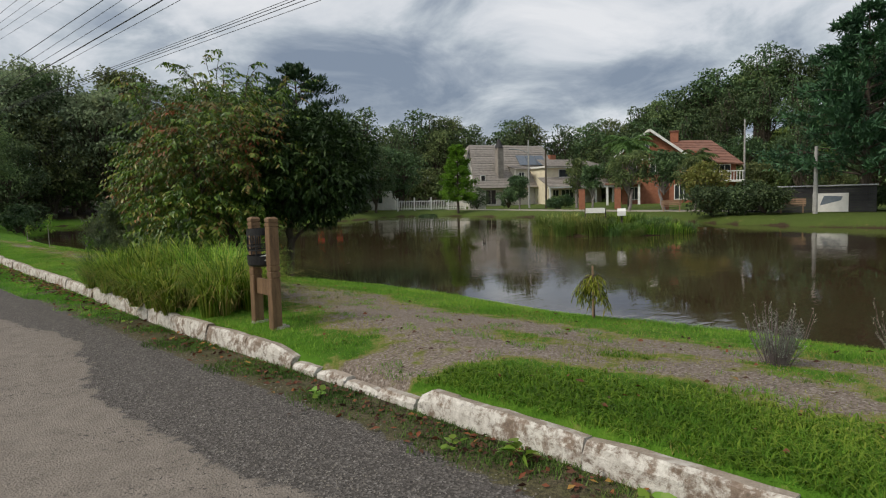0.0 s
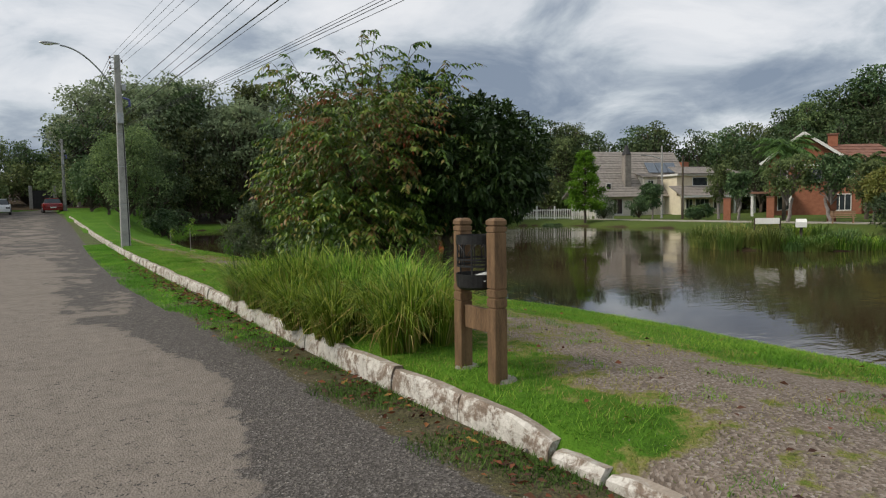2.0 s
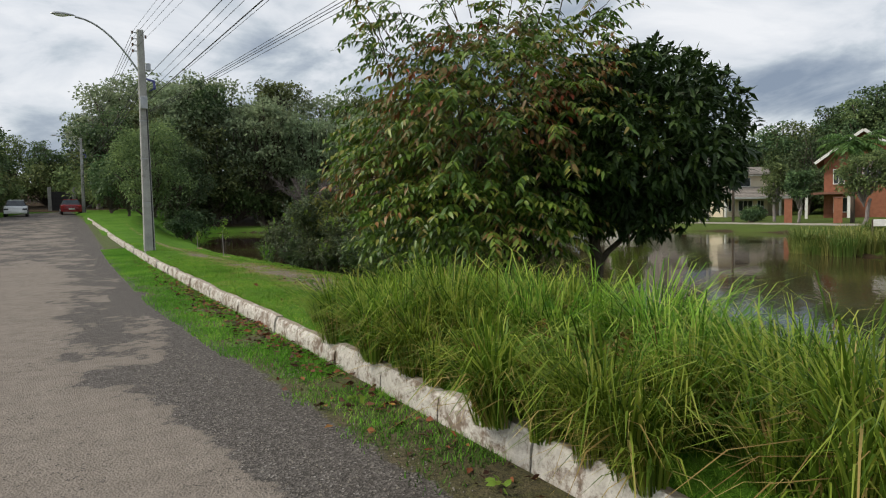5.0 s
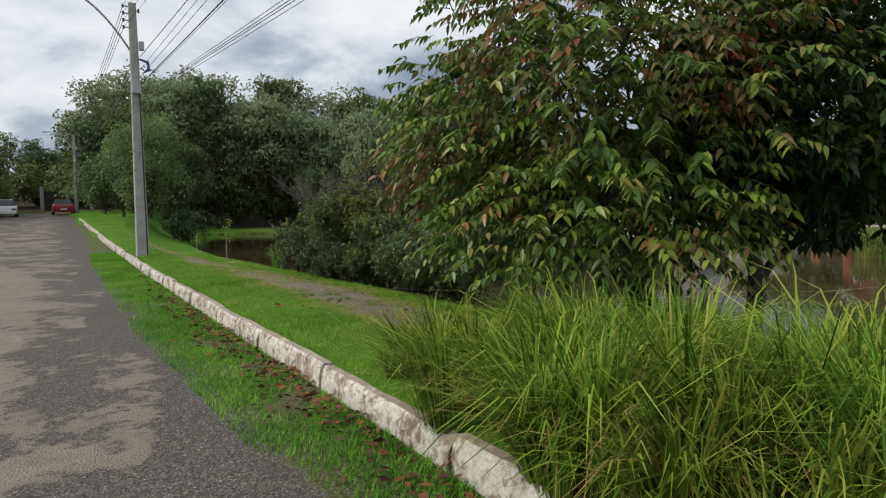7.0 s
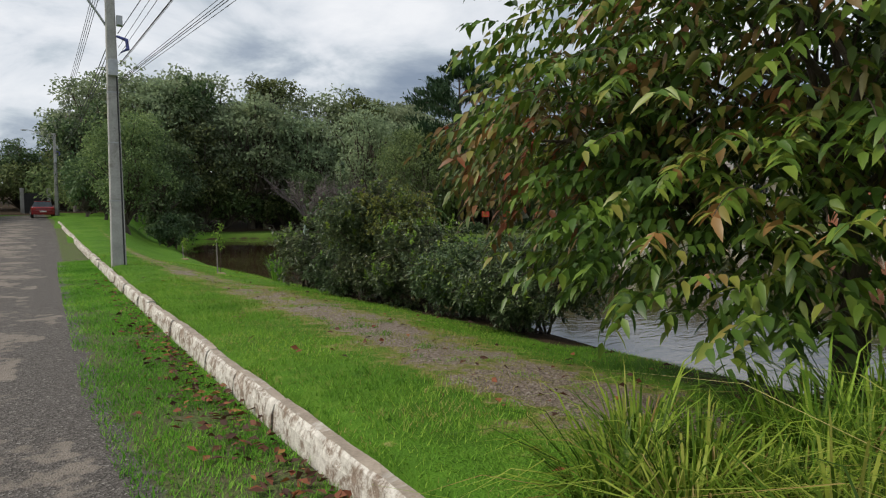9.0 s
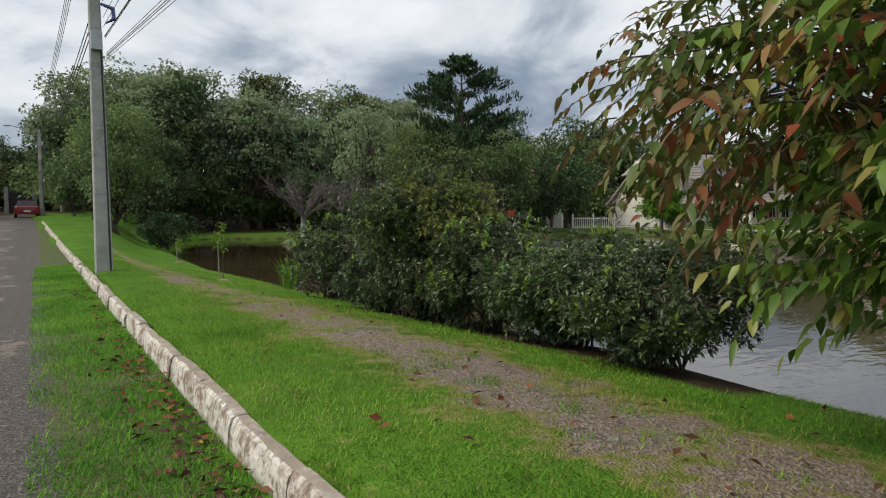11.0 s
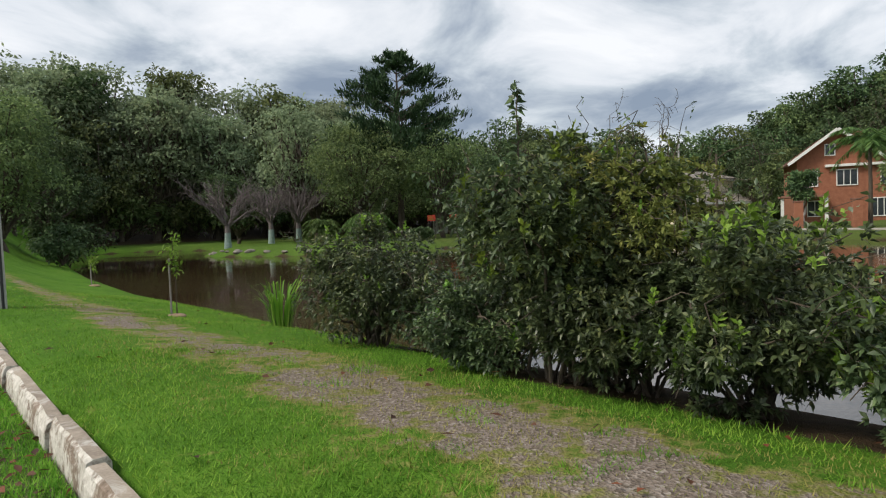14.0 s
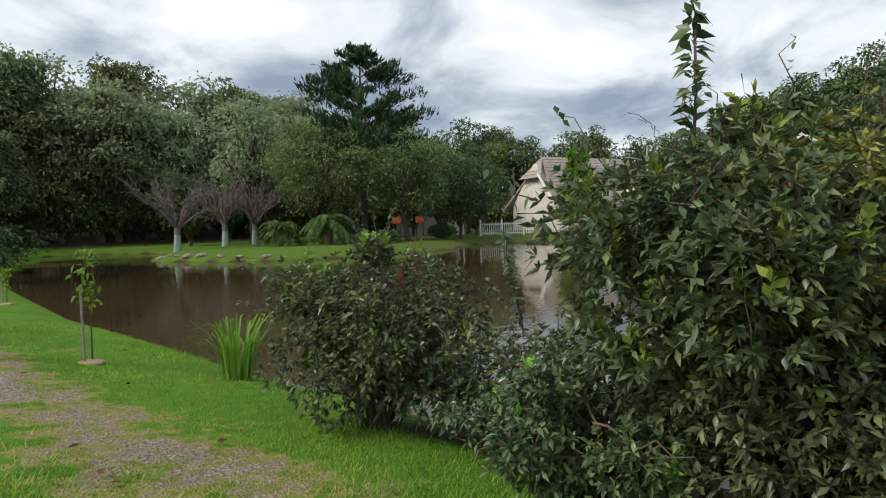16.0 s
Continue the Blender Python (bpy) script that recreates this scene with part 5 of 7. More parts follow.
    # broad-leaved weeds at the kerb foot
    for x, y, s in ((2.78, 2.45, 1.0), (2.74, 1.55, 0.9), (2.6, 2.85, 0.6), (2.55, 4.4, 0.7), (2.4, 9.2, 0.5), (2.35, 11.0, 0.5)):
        weed = thing("weed", pose(x, y, float(road_z(y)) + 0.01), "broad-leaved green weed growing at the kerb foot", "weed", "kerb weeds")
        n = int(10 * s + 4)
        for k in range(n):
            a = rng.uniform(0, 6.28)
            base = np.array([(0.03 * math.cos(a), 0.03 * math.sin(a), rng.uniform(0.0, 0.10) * s)])
            d = np.array([(math.cos(a), math.sin(a), rng.uniform(0.2, 0.9))])
            part("leaf", oval_leaf_mesh("leaf", base, d, rng.uniform(0.08, 0.15) * s, rng.uniform(0.03, 0.045) * s, rng, 0.15, 0.3), M_SHOOT, weed)


small_plants()

# ---- distant trees ----


def crown_mesh(name, rng, c, r, n_lump, n_leaf, size, low=0.0, simple=True, flat=0.6):
    """A crown of leaf sprays set on many uneven lumps, with gaps and a feathered outline."""
    n_lump = int(n_lump * 1.7)
    r = np.asarray(r)
    kn, kd = ellipsoid_pts(rng, n_lump, c, r * 0.86, 0.3)
    lr = r.mean() * rng.uniform(0.13, 0.32, n_lump)
    w = rng.choice(n_lump, n_leaf, p=lr ** 2 / (lr ** 2).sum())
    d = unit(rng.normal(size=(n_leaf, 3)) + (0, 0, 0.55))
    rad = np.where(rng.uniform(0, 1, n_leaf) < 0.14, rng.uniform(1.0, 1.4, n_leaf), rng.uniform(0.72, 1.06, n_leaf))
    base = kn[w] + d * (lr[w] * rad)[:, None] * (1.25, 1.25, 0.78)
    ok = base[:, 2] > low
    base, d = base[ok], d[ok]
    dirs = d * 0.6 + rng.normal(size=base.shape) * 0.75
    return leaf_mesh(name, base, dirs, size * rng.uniform(0.55, 1.35, len(base)), size * rng.uniform(0.2, 0.36, len(base)), rng, 0.3, 0.25, simple), kn


def broad_tree(name, seed, m, h, r, trunk_h, mat, label, category="tree", group="", n_lump=26, n_leaf=4200, size=0.42, squash=0.5, bark=None, open_trunk=False):
    rng = np.random.default_rng(seed)
    t = thing(name, m, label, category, group)
    c = (0, 0, trunk_h + (h - trunk_h) * 0.52)
    rr = (r, r, (h - trunk_h) * 0.5)
    me, kn = crown_mesh("crown", rng, c, rr, n_lump, n_leaf, size, trunk_h * 0.8)
    pieces = [limb(rng, (0, 0, -0.4), (rng.normal() * 0.2, rng.normal() * 0.2, trunk_h * 1.15), 0.028 * h, 0.017 * h, 7, 0.03)]
    for p in kn[:: max(1, n_lump // 16)]:
        pieces.append(limb(rng, (0, 0, trunk_h * rng.uniform(0.8, 1.1)), p, 0.011 * h, 0.003 * h, 6, 0.08))
    part("trunk", joined(pieces), bark or M_BARK, t)
    part("crown", me, mat, t)
    return t


def conifer(name, seed, m, h, r, mat, label, layers=15, group="", clear=0.12, droop=0.0, n_per=240, size=0.45, open_=0.75):
    """A pine: a straight trunk, whorls of boughs and needle sprays turned up at the tips."""
    rng = np.random.default_rng(seed)
    t = thing(name, m, label, "tree", group)
    pieces = [tube([(0, 0, -0.3), (0.05, 0, h * 0.5), (0, 0, h * 0.97)], [0.02 * h, 0.012 * h, 0.003 * h], 8)]
    bs, ds = [], []
    for k in range(layers):
        s = clear + (1 - clear) * (k + 0.5) / layers
        rad = r * (1 - s) ** 0.62 * rng.uniform(0.75, 1.15)
        nb = int(6 + 4 * (1 - s))
        for j in range(nb):
            a = rng.uniform(0, 6.28)
            L = rad * rng.uniform(0.6, 1.15) + 0.25
            e = np.array((math.cos(a) * L, math.sin(a) * L, h * s + L * (0.28 - droop)))
            b0 = np.array((0, 0, h * s))
            pieces.append(limb(rng, b0, e, 0.006 * h * (1 - s) + 0.015, 0.008, 5, 0.04))
            n = int(n_per / nb * (0.5 + L / r))
            u = rng.uniform(0.25, 1.05, n) ** 0.7
            q = b0 + (e - b0) * u[:, None] + rng.normal(size=(n, 3)) * 0.12 * (0.5 + L * 0.25)
            bs.append(q)
            ds.append(unit(e - b0) * 0.5 + rng.normal(size=(n, 3)) * 0.55 + (0, 0, open_))
    bs, ds = np.concatenate(bs), np.concatenate(ds)
    part("trunk", joined(pieces), M_BARK, t)
    part("crown", leaf_mesh("crown", bs, ds, size * rng.uniform(0.6, 1.3, len(bs)), size * 0.13, rng, 0.3, 0.0, True), mat, t)
    return t


def at_ground(x, y, rz=0.0, s=1.0, sz=1.0, sink=0.0):
    return pose(x, y, gz(x, y) - sink, 0, 0, rz) @ Matrix.Diagonal((s, s, s * sz, 1))


def plant_forest():
    rng = random.Random(9)
    kinds = []
    specs = [(18, 5.2, 3.0, M_FOREST, 3700, 0.60), (16, 4.6, 2.2, M_FOREST, 3500, 0.56), (15, 5.0, 2.6, M_FOREST2, 3400, 0.55), (12, 4.4, 1.0, M_FOREST, 3600, 0.48), (11, 4.2, 0.9, M_FOREST2, 3400, 0.46), (4.2, 3.4, 0.1, M_FOREST2, 2100, 0.40), (17, 5.2, 3.0, M_HAZEWOOD, 4600, 0.47), (14, 4.8, 2.2, M_HAZEWOOD, 4300, 0.43), (11, 4.4, 1.0, M_FOREST2, 4200, 0.41)]
    spots = []
    # wood behind the far inlet, mostly kinds with leaf colour brightened for haze
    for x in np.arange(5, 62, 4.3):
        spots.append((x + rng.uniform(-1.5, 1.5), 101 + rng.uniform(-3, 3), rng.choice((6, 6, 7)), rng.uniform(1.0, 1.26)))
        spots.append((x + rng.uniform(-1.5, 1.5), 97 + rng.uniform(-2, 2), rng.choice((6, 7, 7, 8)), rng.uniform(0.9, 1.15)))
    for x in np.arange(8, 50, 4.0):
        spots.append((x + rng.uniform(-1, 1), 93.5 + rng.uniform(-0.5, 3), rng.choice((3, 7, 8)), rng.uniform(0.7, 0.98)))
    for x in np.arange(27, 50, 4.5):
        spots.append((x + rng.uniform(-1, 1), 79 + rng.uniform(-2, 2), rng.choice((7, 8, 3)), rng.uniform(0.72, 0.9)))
    for x in np.arange(9, 60, 3.6):
        spots.append((x + rng.uniform(-1, 1), 96.5 + rng.uniform(-1.5, 1.5), 5, rng.uniform(0.9, 1.25)))
    for k in range(16):
        spots.append((62 + 50 * k / 15 + rng.uniform(-1, 1), 102 - 50 * k / 15, 5, rng.uniform(1.0, 1.4)))
    for k in range(12):
        spots.append((92 + 8 * k / 11, 58 - 75 * k / 11, 5, rng.uniform(1.0, 1.4)))
    for x, y in ((1.6, 105), (-3, 110), (-9, 108), (-7.5, 95), (-7.5, 86), (-8, 78), (-8, 71), (6, 97), (4, 86), (-14, 100)):
        spots.append((x, y, 5, rng.uniform(0.8, 1.1)))
    # beside and behind the end of the road
    for x, y, k, s in ((6.0, 84, 3, 0.85), (4.6, 92, 1, 0.8), (3.6, 78, 4, 0.55), (7.5, 77, 3, 0.72), (9.5, 84, 1, 0.85), (3, 108, 0, 0.8), (-4, 118, 1, 0.7), (-12, 122, 2, 0.75), (-20, 118, 0, 0.7), (-8, 100, 4, 0.55),
                       (-7.4, 74, 3, 0.85), (-7.0, 83, 1, 0.75), (-6.6, 92, 2, 0.8), (-3, 112, 1, 0.75), (0.5, 114, 2, 0.7), (-9.5, 52, 4, 0.7), (-10.5, 60, 3, 0.85), (-9.5, 68, 2, 0.8), (-11, 76, 1, 0.8), (-12, 86, 0, 0.8), (-10, 93, 3, 0.7), (-15, 66, 0, 0.8), (-17, 80, 0, 0.85)):
        spots.append((x, y, k, s))
    # behind the houses, rising on the hill
    for k in range(26):
        f = k / 25
        x, y = 60 + 62 * f, 108 - 62 * f
        spots.append((x + rng.uniform(-3, 3), y + rng.uniform(-3, 3), rng.choice((0, 1, 2)), rng.uniform(1.1, 1.32)))
    for k in range(20):
        f = k / 19
        x, y = 104 + 14 * f, 64 - 92 * f
        spots.append((x + rng.uniform(-3, 3), y + rng.uniform(-2, 2), rng.choice((0, 1, 1, 2)), rng.uniform(0.9, 1.08)))
        spots.append((x - 9 + rng.uniform(-2, 2), y + rng.uniform(-2, 2), rng.choice((1, 2, 3)), rng.uniform(0.8, 1.0)))
        spots.append((x + 14 + rng.uniform(-2, 2), y + rng.uniform(-2, 2), rng.choice((0, 1)), rng.uniform(0.9, 1.05)))
    # among the houses
    for x, y, k, s in ((53, 68, 3, 0.95), (57, 73, 1, 0.85), (50, 75, 3, 0.9), (62, 80, 1, 0.95), (88, 56, 1, 0.85), (84, 50, 3, 0.9), (90, 30, 1, 0.8), (82, 26, 3, 0.7), (70, 20, 4, 0.7), (62, 15, 3, 0.75), (66, 8, 1, 0.8), (58, 2, 3, 0.8), (60, -8, 1, 0.9), (75, 0, 0, 0.9), (72, -14, 0, 0.9)):
        spots.append((x, y, k, s))
    first = {}
    for i, (x, y, k, s) in enumerate(spots):
        m = at_ground(x, y, rng.uniform(0, 360), s, rng.uniform(0.92, 1.1))
        if k not in first:
            h, r, th, mat, n, size = specs[k]
            lab = "tall dark green broadleaf tree in the far wood" if mat is M_FOREST else "broadleaf tree in the far wood, its grey-green leaves paled for haze" if mat is M_HAZEWOOD else "olive green broadleaf tree in the far wood"
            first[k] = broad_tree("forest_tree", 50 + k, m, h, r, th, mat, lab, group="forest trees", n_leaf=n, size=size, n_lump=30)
        else:
            copy_thing(first[k], m)


plant_forest()

# single trees with a shape of their own
broad_tree("flat_topped_tree", 71, at_ground(27.6, 101), 20.5, 4.2, 15.5, M_FOREST2, "tall open-crowned tree standing above the wood", group="emergent trees", n_lump=16, n_leaf=2200, size=0.5)
broad_tree("flat_topped_tree", 72, at_ground(16.5, 97.5), 19.6, 4.0, 12.0, M_FOREST, "tall broad-crowned tree standing above the wood", group="emergent trees", n_lump=18, n_leaf=3000, size=0.5)
broad_tree("flat_topped_tree", 73, at_ground(40, 98), 19.5, 4.5, 12.0, M_FOREST2, "tall open-crowned tree standing above the wood", group="emergent trees", n_lump=18, n_leaf=2600, size=0.5)
broad_tree("flat_topped_tree", 74, at_ground(84, 92), 17.5, 4.4, 11.0, M_FOREST2, "tall open-crowned tree behind the houses", group="emergent trees", n_lump=16, n_leaf=2400, size=0.5)
broad_tree("sparse_tree", 75, at_ground(3.2, 100), 13.5, 4.2, 6.5, M_SILVER, "sparse pale tree with thin foliage", group="emergent trees", n_lump=14, n_leaf=700, size=0.4, bark=M_PALEBARK)
broad_tree("roadside_tree", 76, at_ground(4.9, 54), 7.6, 2.7, 0.7, M_FOREST2, "bushy green tree beside the road and pond", group="roadside trees", n_lump=40, n_leaf=11000, size=0.2)
broad_tree("roadside_tree", 77, at_ground(7.6, 61), 8.6, 2.5, 0.8, M_FOREST, "bushy dark green tree beside the pond", group="roadside trees", n_lump=38, n_leaf=9500, size=0.21)
broad_tree("roadside_tree", 78, at_ground(4.3, 64), 5.4, 1.9, 0.4, M_FOREST, "dark hedge-like tree by the kerb", group="roadside trees", n_lump=24, n_leaf=3600, size=0.28)
broad_tree("roadside_tree", 79, at_ground(3.3, 73), 5.6, 1.9, 0.4, M_FOREST, "dark hedge-like tree by the kerb", group="roadside trees", n_lump=24, n_leaf=3200, size=0.28)
broad_tree("round_bush", 80, at_ground(8.4, 60.5), 2.6, 2.4, 0.1, M_FOREST, "low dark bush at the pond edge", "bush", "pond bushes", n_lump=20, n_leaf=2600, size=0.24)
broad_tree("round_bush", 81, at_ground(7.4, 55.5), 2.2, 1.4, 0.1, M_FOREST, "low dark bush at the pond edge", "bush", "pond bushes", n_lump=20, n_leaf=2200, size=0.22)
broad_tree("spreading_tree", 82, at_ground(32.5, 67), 10.2, 5.0, 2.2, M_FOREST2, "wide domed grey-green tree on the point", group="trees on the point", n_lump=44, n_leaf=12000, size=0.27)
broad_tree("spreading_tree", 83, at_ground(39, 63), 9.4, 4.4, 2.0, M_FOREST2, "wide domed olive green tree on the point", group="trees on the point", n_lump=44, n_leaf=11000, size=0.27)
broad_tree("spreading_tree", 84, at_ground(45, 62.5), 7.0, 2.4, 1.2, M_FOREST, "dark shaggy tree at the far shore", group="trees on the point", n_lump=26, n_leaf=4500, size=0.3)
broad_tree("spreading_tree", 85, at_ground(47.5, 68), 9.5, 3.6, 1.6, M_FOREST, "dark tree at the far shore", group="trees on the point", n_lump=26, n_leaf=4500, size=0.36)
conifer("pine_tree", 86, at_ground(37.6, 67.5), 17.6, 9.0, M_PINE, "tall dark pine rising above the trees", 15, "pines", 0.35, -0.02, 820, 0.62, 0.9)
conifer("pine_tree", 87, at_ground(44.5, 11.2), 12.2, 5.4, M_PINE, "large dark green pine on the far bank", 20, "pines", 0.16, 0.12, 1000, 0.44, 0.35)
conifer("pine_tree", 88, at_ground(47, 4), 11.0, 4.6, M_PINE, "large dark green pine on the far bank", 15, "pines", 0.15, 0.12, 380, 0.5, 0.35)
conifer("clipped_conifer", 89, at_ground(49.0, 52.0), 7.6, 2.2, M_BRIGHT, "bright yellow-green conical conifer on the lawn", 18, "", 0.16, 0.12, 800, 0.34, 0.25)


def street_trees():
    for k, (x, y, h, r, mat, lab) in enumerate(((47.8, 29.4, 5.4, 2.1, M_FOREST2, "small round green street tree"), (49.2, 26.9, 5.3, 2.1, M_FOREST, "small round green street tree"), (55.5, 38.4, 5.0, 1.5, M_FOREST, "small round green street tree"), (45.2, 21.4, 3.6, 2.1, M_TANLEAF, "olive brown thin garden tree"), (47.2, 23.2, 4.0, 2.0, M_FOREST2, "olive green garden tree"),
                                               (55.5, 48.5, 4.0, 1.6, M_FOREST, "small dark garden tree"), (57.8, 42.0, 5.6, 1.5, M_FOREST2, "thin grey-green garden tree"))):
        broad_tree("street_tree", 100 + k, at_ground(x, y), h, r * 0.78, h * 0.3, mat, lab, group="street trees", n_lump=22, n_leaf=3600, size=0.24, bark=M_PALEBARK)
    for k, (x, y, h, r) in enumerate(((56.5, 56.5, 3.0, 1.7), (58.6, 53.0, 2.6, 1.5), (40.6, 18.9, 2.0, 1.8), (40.9, 17.0, 2.1, 1.9), (40.6, 15.5, 1.8, 1.6), (46.2, 12.3, 1.6, 1.7), (47.6, 10.0, 1.6, 1.7), (52, 40.5, 1.2, 0.9), (47, 55, 0.7, 1.3), (61, 46, 1.5, 1.0), (34, 60, 1.0, 1.1), (43, 63, 1.4, 1.4))):
        broad_tree("round_bush", 120 + k, at_ground(x, y), h, r, 0.1, M_FOREST, "rounded clipped dark green bush on the far bank", "bush", "far bank bushes", n_lump=24, n_leaf=3600, size=0.18)


street_trees()


def bare_tree(seed, x, y, h, r):
    rng = np.random.default_rng(seed)
    t = thing("bare_tree", at_ground(x, y), "leafless pale tree with a limewashed trunk foot", "tree", "bare limewashed trees")
    part("trunk_foot", tube([(0, 0, -0.2), (0, 0, 0.6), (0.02, 0, 1.3)], [0.34, 0.27, 0.24], 10), M_LIME, t, "pale green limewashed trunk")
    pieces = [tube([(0.02, 0, 1.25), (0, 0, 1.9)], [0.24, 0.2], 9)]
    for k in range(13):
        a = k * 6.283 / 13 + rng.normal() * 0.2
        q = r * rng.uniform(0.35, 1.0)
        e = np.array((math.cos(a) * q, math.sin(a) * q, h * rng.uniform(0.6, 0.95)))
        pieces.append(limb(rng, (0, 0, 1.75), e, 0.10, 0.03, 7, 0.06))
        for j in range(26):
            s = rng.uniform(0.35, 1.0)
            b = np.array((0, 0, 1.75)) + (e - (0, 0, 1.75)) * s + (0, 0, 0.08)
            tip = b + (unit(e * (1, 1, 0.2)) * 0.5 + rng.normal(size=3) * 0.5 + (0, 0, 0.7)) * rng.uniform(0.5, 1.3)
            pieces.append(limb(rng, b, tip, 0.022, 0.008, 4, 0.1))
    part("limb_work", joined(pieces), M_GREYTWIG, t)


bare_tree(141, 21.7, 70.5, 5.6, 3.4)
bare_tree(142, 26.5, 72.5, 5.2, 2.4)
bare_tree(143, 30, 74.0, 5.4, 2.8)


def palm(seed, x, y, h, r, n, label, trunk=True, droop=0.55):
    rng = np.random.default_rng(seed)
    t = thing("palm", at_ground(x, y), label, "palm", "palms")
    part("trunk", tube([(0, 0, -0.2), (0.05, 0, h * 0.5), (0, 0.03, h)], [0.17, 0.13, 0.12] if trunk else [0.3, 0.34, 0.25], 9), M_BARK, t)
    bs, ds, ribs = [], [], []
    for k in range(n):
        a, el = rng.uniform(0, 6.28), rng.uniform(-0.2, 1.2)
        L = r * rng.uniform(0.8, 1.15)
        pts = []
        for s in np.linspace(0, 1, 8):
            pts.append(np.array((math.cos(a) * L * s * math.cos(el * 0.7), math.sin(a) * L * s * math.cos(el * 0.7), h + L * (math.sin(el) * s - droop * s * s))))
        ribs.append(tube(pts, [0.03 * (1 - 0.8 * s) for s in np.linspace(0, 1, 8)], 5))
        side = np.array((-math.sin(a), math.cos(a), 0))
        for i in range(7):
            for j in range(6):
                q = pts[i] + (pts[i + 1] - pts[i]) * j / 6
                for sg in (1, -1):
                    bs.append(q)
                    ds.append(side * sg * 0.8 + unit(pts[i + 1] - pts[i]) * 0.5 + (0, 0, -0.35) + rng.normal(size=3) * 0.08)
    tagged(part("ribs", joined(ribs), M_FROND, t), kind="stuff")
    part("fronds", leaf_mesh("fronds", np.array(bs), np.array(ds), r * rng.uniform(0.2, 0.3, len(bs)), r * 0.014, rng, 0.1, 0.2, True), M_FROND, t)


palm(151, 54.6, 33.5, 6.3, 2.6, 28, "tall feathery palm beside the brick house")
palm(152, 57.2, 28.1, 4.7, 2.2, 26, "fan palm beside the brick house balcony")
palm(153, 28.2, 66.0, 1.5, 2.0, 30, "low cycad palm on the grassy point", False, 0.8)
palm(154, 31.0, 63.5, 2.0, 2.2, 30, "low cycad palm on the grassy point", False, 0.85)
palm(155, 33.5, 65.5, 1.6, 1.8, 26, "low cycad palm on the grassy point", False, 0.8)
palm(156, 55.0, 42.5, 1.2, 1.1, 20, "small golden palm in a far garden", False, 0.7)

# ---- houses ----


def prism(x0, x1, prof, th=None):
    """verts, faces of a profile in y, z drawn out along x."""
    vs = [(x0, y, z) for y, z in prof] + [(x1, y, z) for y, z in prof]
    n = len(prof)
    fs = [tuple(range(n))[::-1], tuple(range(n, 2 * n))]
    fs += [(i, (i + 1) % n, n + (i + 1) % n, n + i) for i in range(n)]
    return vs, fs


def roof_slab(parent, a, b, c, d, th, mat, courses, name="roof"):
    """A tiled roof plane: a b along the eave, d c along the ridge; each course of tiles a step of its own."""
    a, b, c, d = map(Vector, (a, b, c, d))
    n = (b - a).cross(d - a).normalized()
    if n.z < 0:
        n = -n
    base = part(name, ([a - n * th, b - n * th, c - n * th, d - n * th, a - n * 0.03, b - n * 0.03, c - n * 0.03, d - n * 0.03], [(3, 2, 1, 0), (4, 5, 6, 7), (0, 1, 5, 4), (1, 2, 6, 5), (2, 3, 7, 6), (3, 0, 4, 7)]), mat, parent)
    for k in range(courses):
        s0, s1 = k / courses, (k + 1.12) / courses
        s1 = min(s1, 1.0)
        p = [a.lerp(d, s0), b.lerp(c, s0), b.lerp(c, s1), a.lerp(d, s1)]
        lo = [q - n * 0.025 for q in p]
        hi = [p[0] + n * 0.05, p[1] + n * 0.05, p[2], p[3]]
        part("tile_course", (lo + hi, [(0, 1, 2, 3), (7, 6, 5, 4), (0, 4, 5, 1), (1, 5, 6, 2), (2, 6, 7, 3), (3, 7, 4, 0)]), mat, base if parent.parent is None else parent)
    return base


def window(parent, x, z, w, h, bars=2, y=0.0, mat=None):
    """A framed window on the wall plane y, facing -y."""
    wn = part("window", boxmesh(x - w / 2, x + w / 2, y - 0.03, y + 0.06, z, z + h), M_GLASS, parent)
    fr = bmesh.new()
    for x0, x1, z0, z1 in ((x - w / 2 - 0.07, x + w / 2 + 0.07, z + h, z + h + 0.08), (x - w / 2 - 0.07, x + w / 2 + 0.07, z - 0.08, z), (x - w / 2 - 0.07, x - w / 2, z, z + h), (x + w / 2, x + w / 2 + 0.07, z, z + h)):
        box(fr, x0, x1, y - 0.08, y + 0.02, z0, z1)
    for k in range(1, bars):
        xx = x - w / 2 + w * k / bars
        box(fr, xx - 0.03, xx + 0.03, y - 0.06, y - 0.01, z, z + h)
    part("frame", fr, mat or M_WHITE, wn)
    return wn


